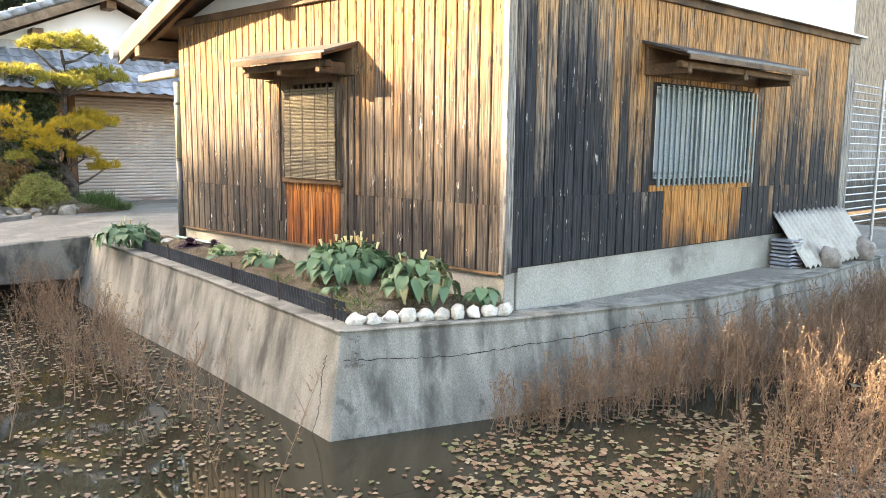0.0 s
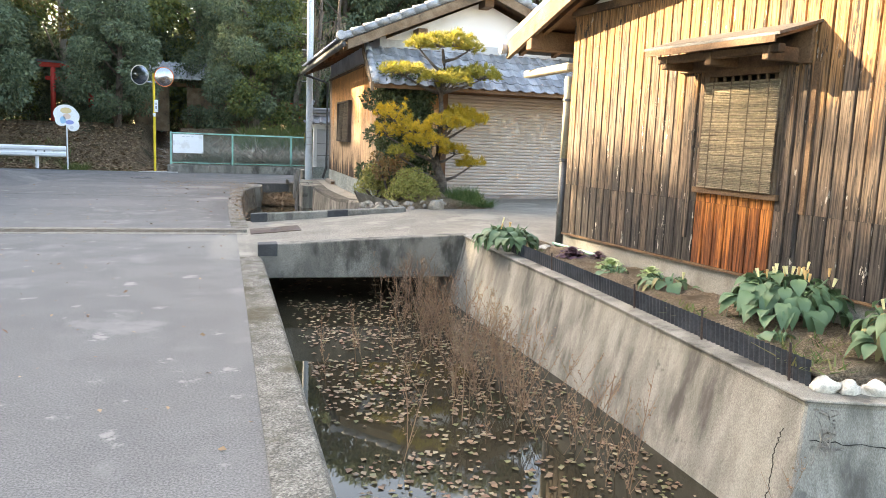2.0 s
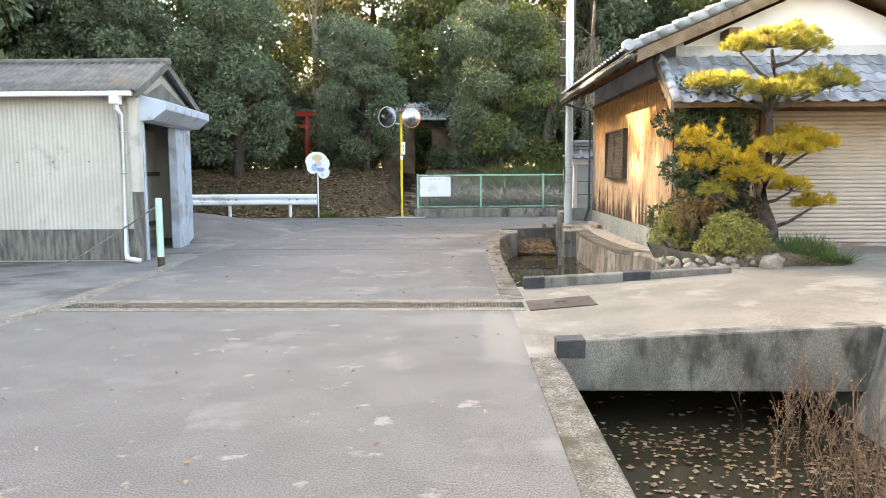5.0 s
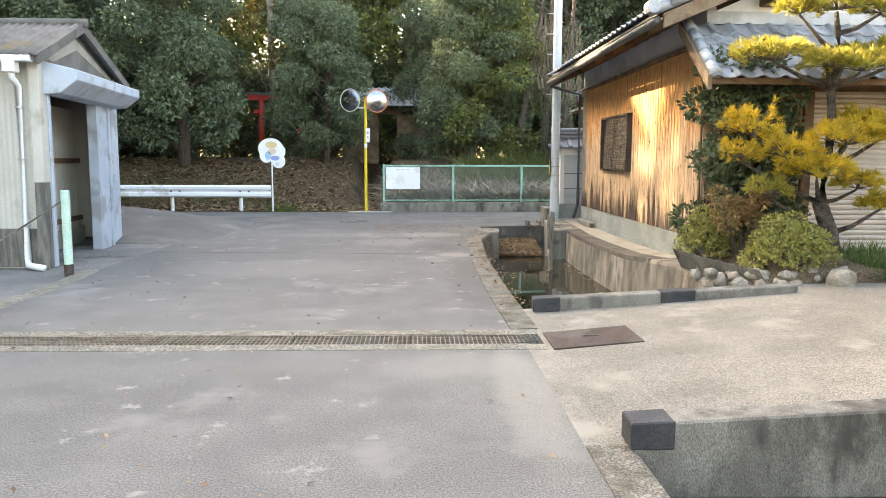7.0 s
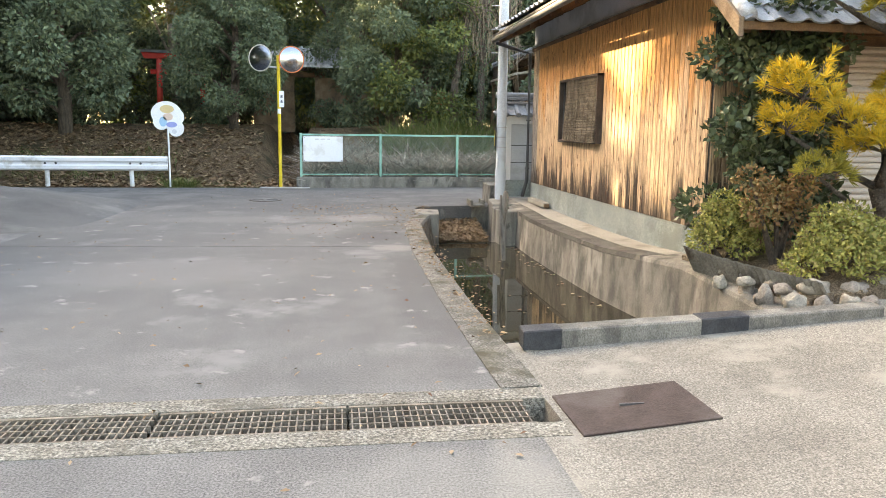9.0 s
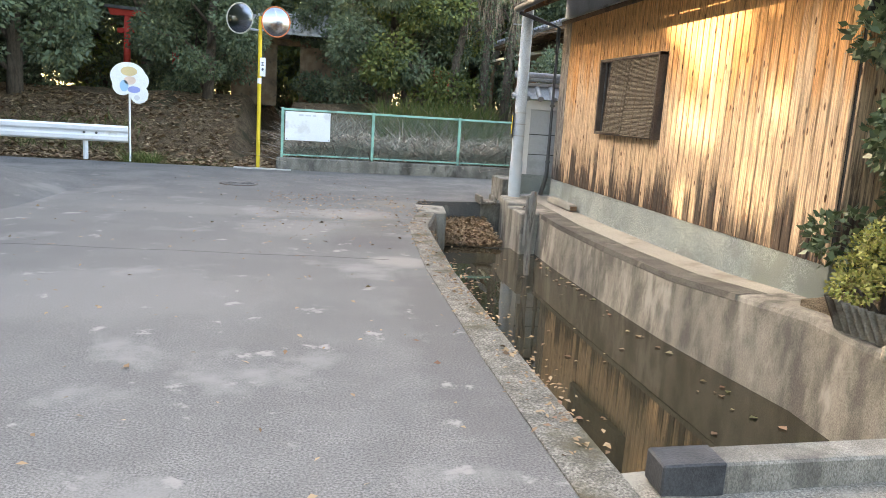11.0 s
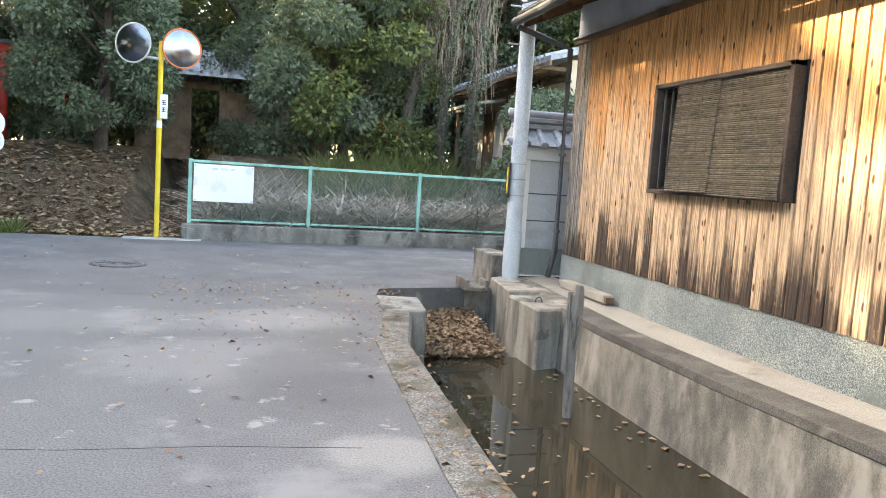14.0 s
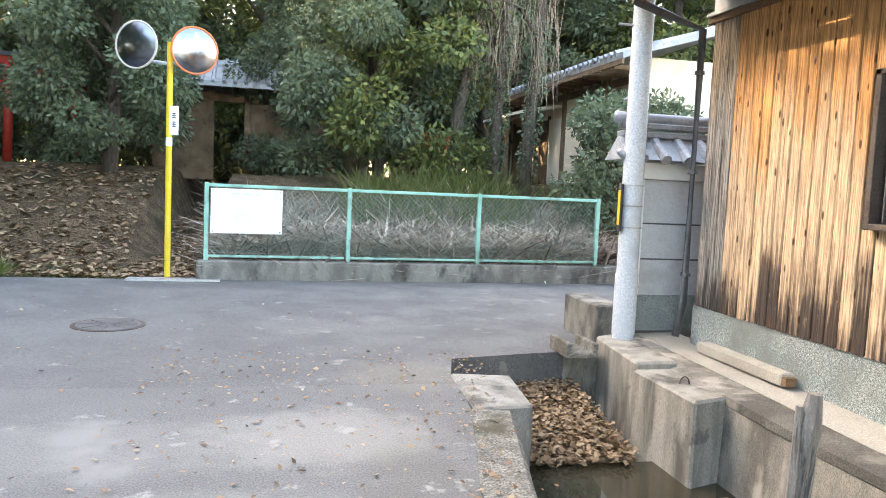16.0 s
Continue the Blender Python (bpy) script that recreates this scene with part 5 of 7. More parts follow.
def wall_face(a, b, k, z, top):
    """A point on the battered face of the retaining wall between two of its top points."""
    p = Vector(a).lerp(Vector(b), k)
    d = (Vector(b) - Vector(a)).normalized()
    off = 0.03 + (top - z) / (top + 1.1) * 0.27
    return (p.x - d.y * off, p.y + d.x * off, z)


cracks = thing("wall_cracks", "thin dark cracks in the concrete retaining wall", "crack")
cr = random.Random(8)
pts = [wall_face((4.49, 5.14), (3.14, 5.56), k / 40, -0.02 + cr.uniform(-0.008, 0.008) - 0.02 * math.sin(k / 9), 0.2) for k in range(41)]
part("crack", Geo().tube(pts, [0.0015 + 0.003 * cr.random() for _ in pts], 5), CRACK, cracks)
pts = [wall_face((6.62, 4.74), (4.49, 5.14), k / 60, cr.uniform(-0.008, 0.008) + 0.02 * math.sin(k / 11), 0.18) for k in range(61)]
part("crack", Geo().tube(pts, [0.0015 + 0.003 * cr.random() for _ in pts], 5), CRACK, cracks)
pts = [wall_face((9.0, 4.74), (6.62, 4.74), k / 60, cr.uniform(-0.008, 0.008) + 0.02 * math.sin(k / 13), 0.16) for k in range(61)]
part("crack", Geo().tube(pts, [0.0015 + 0.003 * cr.random() for _ in pts], 5), CRACK, cracks)
pts = [wall_face((3.14, 5.56), (3.16, 8.0), 0.03 + cr.uniform(-0.004, 0.004) + 0.006 * math.sin(k / 5), 0.02 - 0.016 * k, 0.21) for k in range(36)]
part("crack", Geo().tube(pts, [0.0015 + 0.003 * cr.random() for _ in pts], 5), CRACK, cracks)
vine = thing("dead_vine", "clump of dead dry vine hanging at the wall corner", "vine")
for i in range(34):
    z = cr.uniform(-0.08, 0.17)
    p0 = Vector(wall_face((4.49, 5.14), (3.14, 5.56), cr.uniform(0.90, 0.985), z, 0.2))
    p1 = p0 + Vector((cr.uniform(-0.06, 0.06), cr.uniform(-0.05, -0.01), cr.uniform(-0.10, 0.05)))
    part("twig", Geo().tube([p0, p0.lerp(p1, 0.5) + Vector((0, -0.015, 0.01)), p1], 0.0035, 4), OLDWOOD, vine)

# ---- vegetation ----
def leaf_material(name, colours, rough=0.55, glow=0.25, vary_object=True):
    """Leaves whose colour runs through the list, leaf by leaf."""
    m, t, bsdf = nodes_of(name, rough, 0, 0.35)
    geo = t.nodes.new("ShaderNodeNewGeometry")
    cr = t.nodes.new("ShaderNodeValToRGB")
    cr.color_ramp.interpolation = "LINEAR"
    els = cr.color_ramp.elements
    while len(els) < len(colours):
        els.new(0.5)
    for i, c in enumerate(colours):
        els[i].position = i / max(1, len(colours) - 1)
        els[i].color = (*c, 1)
    t.links.new(geo.outputs["Random Per Island"], cr.inputs[0])
    col = mixed(t, 1.0, cr.outputs[0], mixed(t, noise_of(t, place(t), 0.9, 3), (0.7, 0.72, 0.7), (1.3, 1.28, 1.25)), "MULTIPLY")
    t.links.new(col, bsdf.inputs["Base Color"])
    tr = t.nodes.new("ShaderNodeBsdfTranslucent")
    t.links.new(col, tr.inputs[0])
    mx = t.nodes.new("ShaderNodeMixShader")
    mx.inputs[0].default_value = glow
    t.links.new(bsdf.outputs[0], mx.inputs[1])
    t.links.new(tr.outputs[0], mx.inputs[2])
    t.links.new(mx.outputs[0], t.nodes["Material Output"].inputs[0])
    return m


def quad_mesh(name, corners, material):
    """One mesh of many four-cornered leaves or blades: an array n x 4 x 3."""
    n = len(corners)
    me = bpy.data.meshes.new(name)
    me.vertices.add(n * 4)
    me.vertices.foreach_set("co", np.ascontiguousarray(corners, dtype=np.float32).ravel())
    me.loops.add(n * 4)
    me.loops.foreach_set("vertex_index", np.arange(n * 4, dtype=np.int32))
    me.polygons.add(n)
    me.polygons.foreach_set("loop_start", np.arange(n, dtype=np.int32) * 4)
    me.update(calc_edges=True)
    me.materials.append(material)
    return me


def unit(v):
    return v / np.maximum(1e-9, np.linalg.norm(v, axis=-1, keepdims=True))


def leaves_at(rs, pos, axis, size, slim=0.42, fold=0.25):
    """Folded leaves at the places pos that point along axis."""
    n = len(pos)
    axis = unit(axis)
    side = unit(np.cross(axis, rs.normal(size=(n, 3))))
    up = np.cross(side, axis)
    s = (size * rs.uniform(0.65, 1.3, n))[:, None]
    mid = pos + axis * s * 0.45 + up * s * fold * 0.4
    return np.stack([pos, mid + side * s * slim * 0.6, pos + axis * s, mid - side * s * slim * 0.6], axis=1)


def clump_leaves(rs, clumps, per_area, size, droop=0.3, slim=0.42):
    out = []
    for c, r in clumps:
        r = np.array(r)
        n = int(per_area * (r[0] * r[1] + r[1] * r[2] + r[0] * r[2]))
        d = unit(rs.normal(size=(n, 3)))
        k = rs.uniform(0.35, 1.0, n) ** 0.5
        pos = np.array(c) + d * r * k[:, None]
        ax = d + rs.normal(size=(n, 3)) * 0.7
        ax[:, 2] -= droop
        out.append(leaves_at(rs, pos, ax, size, slim))
    return np.concatenate(out)


GREEN = leaf_material("evergreen_leaves", [(0.080, 0.115, 0.078), (0.110, 0.155, 0.098), (0.145, 0.19, 0.120), (0.165, 0.20, 0.105)], 0.5, 0.35)
GREEN2 = leaf_material("light_evergreen_leaves", [(0.08, 0.12, 0.052), (0.13, 0.175, 0.065), (0.22, 0.235, 0.07), (0.105, 0.145, 0.058)], 0.5, 0.35)
OLIVE = leaf_material("olive_brown_leaves", [(0.14, 0.12, 0.045), (0.22, 0.17, 0.06), (0.11, 0.11, 0.045), (0.25, 0.18, 0.08)], 0.6, 0.35)
BARK = surface("bark", (0.10, 0.08, 0.065), (0.16, 0.13, 0.105), 6, 40, 0.95, 0.9, stretch=(3, 3, 0.6), depth=0.03)
PALEBARK = surface("pale_bark", (0.22, 0.19, 0.155), (0.30, 0.27, 0.22), 5, 40, 0.95, 0.7, stretch=(3, 3, 0.6), depth=0.03)


def make_tree(seed, height, low, radius, material, density, leaf, bark, label):
    rs = np.random.RandomState(seed)
    r = random.Random(seed)
    t = thing("tree", label, "tree")
    pts, rad = [], []
    for i in range(7):
        k = i / 6
        pts.append((0.25 * math.sin(k * 3 + seed), 0.25 * math.cos(k * 2.3 + seed) - 0.25 * math.cos(seed), height * 0.92 * k - 0.3 * (i == 0)))
        rad.append(0.03 + 0.19 * (1 - k) ** 0.8)
    part("trunk", Geo().tube(pts, rad, 9), bark, t, smooth=True)
    clumps = []
    for j in range(14):
        k = 0.06 + 0.86 * j / 14
        base = Vector(pts[0]).lerp(Vector(pts[-1]), k)
        a = j * 2.4 + seed
        zt = low + (height - low) * (j + 0.5) / 14.5
        reach = radius * (0.62 + 0.38 * math.sin(math.pi * min(1, (zt - low) / (height - low) + 0.18))) * r.uniform(0.75, 1.0)
        tip = Vector((math.cos(a) * reach * 0.72, math.sin(a) * reach * 0.72, zt))
        part("limb", Geo().tube([base, base.lerp(tip, 0.5) + Vector((0, 0, 0.25)), tip], [0.07, 0.045, 0.018], 6), bark, t, smooth=True)
        for q in range(3):
            p = tip + Vector((r.uniform(-0.5, 0.5) * radius * 0.5, r.uniform(-0.5, 0.5) * radius * 0.5, r.uniform(-0.5, 0.5)))
            s = radius * r.uniform(0.22, 0.38)
            clumps.append((tuple(p), (s, s, s * r.uniform(0.6, 0.95))))
    clumps.append(((0, 0, height - 0.4), (radius * 0.35, radius * 0.35, 0.6)))
    part("crown", quad_mesh("crown", clump_leaves(rs, clumps, density, leaf, 0.45), material), material, t)
    return t


kinds = [make_tree(1, 7.6, 0.7, 2.5, GREEN, 330, 0.16, BARK, "dark green broad-leaved evergreen tree on the bank"),
         make_tree(2, 7.2, 0.6, 2.2, GREEN2, 340, 0.16, BARK, "light green broad-leaved evergreen tree on the bank"),
         make_tree(3, 12.5, 0.8, 3.1, GREEN, 170, 0.24, BARK, "tall dark evergreen tree in the wood"),
         make_tree(4, 13.5, 4.2, 2.7, OLIVE, 85, 0.22, PALEBARK, "tall thin-crowned tree with olive-brown leaves"),
         make_tree(5, 12.0, 0.8, 3.0, GREEN2, 160, 0.24, BARK, "tall light green evergreen tree in the wood"),
         make_tree(6, 15.0, 0.5, 3.4, GREEN, 150, 0.34, BARK, "tall dense evergreen tree added beyond the forecourt to block the sun"),
         make_tree(8, 4.6, 0.2, 2.3, GREEN, 200, 0.20, BARK, "dark evergreen undergrowth bush in the wood")]


def tree_ground(x, y):
    return ground_height(x, y) - 0.02


spots = [(0, -12.6, 33.6, 1.0), (0, -8.85, 34.4, 0.95), (2, -10.2, 39.5, 0.7), (0, -4.0, 35.3, 0.74), (0, -4.6, 37.6, 0.8), (0, 1.15, 35.2, 0.80), (1, 2.25, 35.3, 0.86), (0, 0.2, 39.2, 0.8),
         (0, -15.6, 34.2, 1.05), (2, -18.5, 36, 0.8), (2, -14.0, 40, 1.0), (4, -10.5, 41, 1.0), (3, -6.6, 41.5, 1.0), (2, -4.6, 44.5, 1.05), (4, -1.0, 43.5, 1.0), (3, 1.6, 41.0, 1.0), (3, 1.9, 43.0, 0.95),
         (2, 3.0, 46.5, 1.05), (2, 9.5, 46.5, 1.0), (4, 12.5, 42.5, 0.95), (2, 15.5, 40, 1.0), (6, 5.85, 32.2, 0.62), (2, -20, 43, 1.0), (3, -16.5, 47, 1.1), (4, -22.5, 39, 0.9), (2, -11, 49, 1.1), (2, -2, 50, 1.15), (4, 6.5, 50, 1.1),
         (2, 12.0, 51, 1.1), (2, -26, 46, 1.0), (2, 18, 47, 1.1), (2, 6.6, 45.5, 1.0), (4, -7.2, 47.5, 1.05)]
# bushes closing the wood, then kind 5 trees added mostly unseen to block sun
shade = [(6, -20.5, 38.5, 1.0), (6, -15.5, 38.3, 0.9), (6, -11.7, 38.0, 0.9), (6, -8.4, 42.0, 0.85), (6, -4.9, 40.5, 0.8), (6, -3.0, 44.0, 1.0), (6, 0.2, 43.8, 1.0), (6, 13.0, 42.0, 1.0), (6, 14.0, 38.5, 1.0), (6, -18, 41, 1.0), (6, -13, 43, 1.0), (6, -24, 38, 1.0), (6, 18, 40, 1.0), 
         (5, -18.0, 34.7, 1.05), (5, -20.5, 33.0, 1.14), (5, -17.5, 30.2, 1.12), (5, -20.5, 27.4, 1.17), (5, -17.4, 24.6, 1.10), (5, -20.0, 21.8, 1.19), (5, -17.2, 19.0, 1.11), (5, -20.0, 16.2, 1.10), (5, -22.5, 30.0, 1.2), (5, -22.5, 24.5, 1.2), (5, -17.3, 13.4, 0.95), (5, -20, 10.6, 0.97), (5, -17.4, 7.8, 0.95), (5, -20, 5, 0.97), (5, -17.5, 2, 0.95), (5, -20, -2, 0.97), (5, -17.5, -6, 0.95), (5, -17.2, 37.2, 0.90), (5, -21, 37.2, 1.1), (5, -17, 39.8, 1.04), (5, -20, 42.0, 1.1), (5, -17.5, 43.5, 1.1), (5, -21, 46.0, 1.1)] + [(6, -30 + 4.6 * i, 53 + (i % 3) * 1.3, 1.25) for i in range(13)]
spots.append((0, -9.0, 36.9, 0.62))
spots += [(2, 0.5, 53.5, 1.5), (2, 5.0, 54.5, 1.6), (2, 9.5, 53.0, 1.6), (2, 14.0, 51.5, 1.6), (2, 18.5, 50.0, 1.6)]
firsts = set()
for k, x, y, s in spots + shade:
    m = pose(x, y, tree_ground(x, y), 0, 0, (x * 77 + y * 31) % 360) @ Matrix.Scale(s, 4)
    if k not in firsts:
        firsts.add(k)
        kinds[k].matrix_basis = m
    else:
        copy_thing(kinds[k], Matrix.Identity(4)).matrix_basis = m

# bare vine-hung trunks by the right building
for i, (x, y, lean) in enumerate(((3.75, 34.2, 0.25), (4.35, 33.9, 0.35), (2.95, 34.4, 0.9))):
    bt = thing("bare_tree", "dark bare trunk hung with dry vines", "tree", (x, y, tree_ground(x, y)))
    part("trunk", Geo().tube([(0, 0, -0.2), (0.05, 0, 1.5), (lean * 0.4, 0, 3.2), (lean, 0.1, 6.5)], [0.15, 0.12, 0.10, 0.05], 8), BARK, bt, smooth=True)
    rs = np.random.RandomState(40 + i)
    for j in range(6):
        a, z = j * 1.9, 2.2 + j * 0.6
        part("limb", Geo().tube([(lean * z / 6.5, 0, z), (lean * z / 6.5 + 0.7 * math.cos(a), 0.5 * math.sin(a), z + 0.6), (lean * z / 6.5 + 1.5 * math.cos(a), 0.9 * math.sin(a), z + 0.7)], [0.035, 0.022, 0.008], 5), BARK, bt)
    cl = [((lean * z / 6.5, 0, z), (0.22, 0.22, 0.5)) for z in (1.0, 1.8, 2.6, 3.4)]
    part("ivy", quad_mesh("ivy", clump_leaves(rs, cl, 900, 0.09, 0.6), GREEN), GREEN, bt)
    n = 90
    p = np.stack([rs.normal(0, 0.2, n) + lean * 0.6, rs.normal(0, 0.3, n), rs.uniform(3.0, 5.2, n)], 1)
    q = p + np.stack([rs.normal(0, 0.12, n), rs.normal(0, 0.1, n), -rs.uniform(0.4, 1.4, n)], 1)
    w = np.array([0.006, 0.004, 0])
    DRYV = surface("dry_vine", (0.16, 0.12, 0.09), (0.24, 0.19, 0.14), 6, 50, 0.9, 0.2)
    part("vines", quad_mesh("vines", np.stack([p - w, p + w, q + w, q - w], 1), DRYV), DRYV, bt)

# brush behind the fence, bamboo grass under the trees, leaves on the bank
def blades(rs, n, box, zfun, length, lean, width):
    x, y = rs.uniform(box[0], box[1], n), rs.uniform(box[2], box[3], n)
    base = np.stack([x, y, np.array([zfun(a, b) for a, b in zip(x, y)])], 1)
    L = rs.uniform(0.5, 1.0, n) * length
    d = rs.normal(0, lean, (n, 2))
    tip = base + np.stack([d[:, 0] * L, d[:, 1] * L, L * np.maximum(0.15, 1 - lean * rs.uniform(0, 1, n))], 1)
    a = rs.uniform(0, math.pi, n)
    w = np.stack([np.cos(a), np.sin(a), np.zeros(n)], 1) * width
    return np.stack([base - w, base + w, tip + w * 0.25, tip - w * 0.25], 1)


DRY = leaf_material("dry_stalks", [(0.24, 0.175, 0.145), (0.40, 0.32, 0.27), (0.09, 0.065, 0.05), (0.66, 0.57, 0.49), (0.13, 0.095, 0.075)], 0.8, 0.15)
rs = np.random.RandomState(5)
brush = np.concatenate([blades(rs, 8000, (-1.4, 8.5, 30.66, 33.4), tree_ground, 0.75, 0.8, 0.020), blades(rs, 4000, (-1.4, 8.5, 30.70, 33.6), tree_ground, 0.5, 1.4, 0.030),
                        blades(rs, 6000, (-1.4, 8.5, 30.72, 31.6), lambda a, b: tree_ground(a, b) + rs.uniform(0.1, 0.55), 0.42, 1.3, 0.028)])
tagged(part("dry_brush", quad_mesh("dry_brush", brush, DRY), DRY), "dense pale dry brush behind the fence", "brush", "", "stuff")
BAMBOO = leaf_material("bamboo_grass", [(0.07, 0.11, 0.03), (0.12, 0.16, 0.05), (0.20, 0.19, 0.07), (0.06, 0.09, 0.03)])
bam = np.concatenate([blades(rs, 3500, (0.8, 4.0, 32.4, 34.2), tree_ground, 0.9, 0.5, 0.016), blades(rs, 1500, (4.0, 9.0, 32.8, 35.0), tree_ground, 0.4, 0.6, 0.010), blades(rs, 1200, (-14, -5, 31.2, 33), tree_ground, 0.35, 0.6, 0.012),
                      blades(rs, 900, (-5.2, -2.6, 30.25, 31.0), tree_ground, 0.10, 0.8, 0.008), blades(rs, 500, (-5.0, -4.3, 30.2, 30.6), tree_ground, 0.35, 0.6, 0.012)])
tagged(part("bamboo_grass", quad_mesh("bamboo_grass", bam, BAMBOO), BAMBOO), "green bamboo grass and weeds on the bank", "grass", "", "stuff")
FALLEN = leaf_material("fallen_leaves", [(0.10, 0.06, 0.035), (0.20, 0.12, 0.065), (0.28, 0.19, 0.11), (0.34, 0.25, 0.16), (0.16, 0.075, 0.045)], 0.75, 0.1)


def flat_leaves(rs, x, y, z, size, tilt=0.35, slim=0.55):
    n = len(x)
    a = rs.uniform(0, 2 * math.pi, n)
    ax = np.stack([np.cos(a), np.sin(a), rs.normal(0, tilt * 0.6, n)], 1)
    sd = np.stack([-np.sin(a), np.cos(a), rs.normal(0, tilt, n)], 1)
    s = (size * rs.uniform(0.5, 1.25, n))[:, None]
    p = np.stack([x, y, z], 1)
    lift = np.array([0, 0, 1.0]) * s * 0.10
    return np.stack([p - ax * s * 0.5, p + sd * s * slim * 0.5 + lift, p + ax * s * 0.5, p - sd * s * slim * 0.5 + lift], 1)


n = 9000
x, y = rs.uniform(-16, -1.8, n), 30.35 + 5.0 * rs.uniform(0, 1, n) ** 1.3
tagged(part("fallen_leaves", quad_mesh("fallen_leaves", flat_leaves(rs, x, y, np.array([ground_height(a, b) + 0.02 for a, b in zip(x, y)]), 0.13), FALLEN), FALLEN), "brown fallen leaves over the bank", "leaves", "", "stuff")
n = 1100
x, y = rs.uniform(-4.8, 0.25, n), rs.uniform(3, 29.5, n)
x[600:], y[600:] = rs.uniform(-1.6, 0.55, n - 600), 25.6 - np.abs(rs.normal(0, 2.2, n - 600))
x = np.where((y > 14.6) & (y < 23.6), np.minimum(x, 0.3), x)
tagged(part("road_leaves", quad_mesh("road_leaves", flat_leaves(rs, x, y, np.full(n, 0.012), 0.045), FALLEN), FALLEN), "few small leaves scattered on the asphalt", "leaves", "", "stuff")
n = 620
x, y = 0.42 + np.abs(rs.normal(0, 0.10, n)) * rs.choice([-1, 1], n), rs.uniform(15.6, 25.3, n)
x = np.where(y > 22, x + (y - 22) * 0.16, x)
tagged(part("edge_leaves", quad_mesh("edge_leaves", flat_leaves(rs, x, y, np.full(n, 0.022), 0.042), FALLEN), FALLEN), "leaves gathered along the canal edge", "leaves", "", "stuff")
n = 3600
x, y = rs.uniform(1.14, 2.1, n), rs.uniform(24.0, 25.55, n)
z = -0.53 + 0.16 * (y - 24.0) + 0.06 * rs.uniform(0, 1, n)
pile = leaf_material("canal_leaf_pile_leaves", [(0.16, 0.095, 0.05), (0.25, 0.165, 0.095), (0.33, 0.235, 0.145), (0.11, 0.06, 0.035)], 0.75, 0.1)
structure("leaf_pile_bed", Geo().add([(1.1, 23.95, -0.58), (2.1, 23.95, -0.58), (2.1, 25.6, -0.30), (1.1, 25.6, -0.30)], [(0, 1, 2, 3)]), LITTER, "heap of litter at the culvert mouth", "litter")
tagged(part("canal_leaf_pile", quad_mesh("canal_leaf_pile", flat_leaves(rs, x, y, z, 0.055, 0.5), pile), pile), "heap of dry brown leaves at the culvert mouth", "leaves", "", "stuff")

# leaves on the water
FLOAT = leaf_material("floating_leaves", [(0.10, 0.06, 0.035), (0.19, 0.125, 0.08), (0.24, 0.175, 0.11), (0.17, 0.08, 0.05), (0.30, 0.24, 0.165), (0.11, 0.12, 0.045), (0.08, 0.045, 0.03)], 0.6, 0.05)
fx, fy, fs = [], [], []
for n, x0, x1, y0, y1, s in ((3300, 0.85, 2.9, 6.6, 11.6, 0.054), (2400, 0.85, 2.85, 2.5, 6.6, 0.05), (260, 0.9, 2.9, -6, 2.5, 0.09), (2000, 3.0, 5.6, 3.5, 4.9, 0.062), (1500, 2.6, 6.0, 2.6, 3.8, 0.058), (300, 6, 14, 2, 4.6, 0.12), (90, 0.8, 2.5, 15.8, 23.9, 0.06), (60, 2.25, 2.45, 15.8, 23.5, 0.07), (260, 0.8, 2.9, 11.6, 15.5, 0.08)):
    m = 0
    while m < n:
        a, b = rnd.uniform(x0, x1), rnd.uniform(y0, y1)
        if noise.noise((a * 0.9, b * 0.9, 0)) + 0.6 * noise.noise((a * 2.3, b * 2.3, 5)) > rnd.uniform(-0.6, 0.45):
            fx.append(a), fy.append(b), fs.append(s)
        m += 1
fx, fy, fs = np.array(fx), np.array(fy), np.array(fs)
tagged(part("floating_leaves", quad_mesh("floating_leaves", flat_leaves(rs, fx, fy, np.full(len(fx), -0.543), fs, 0.05, 0.8), FLOAT), FLOAT), "fallen leaves floating on the murky water", "leaves", "", "stuff")

# dry water weeds
WEED = leaf_material("dry_water_weed", [(0.14, 0.084, 0.057), (0.20, 0.122, 0.083), (0.26, 0.165, 0.11), (0.13, 0.088, 0.06), (0.34, 0.24, 0.15)], 0.8, 0.15)


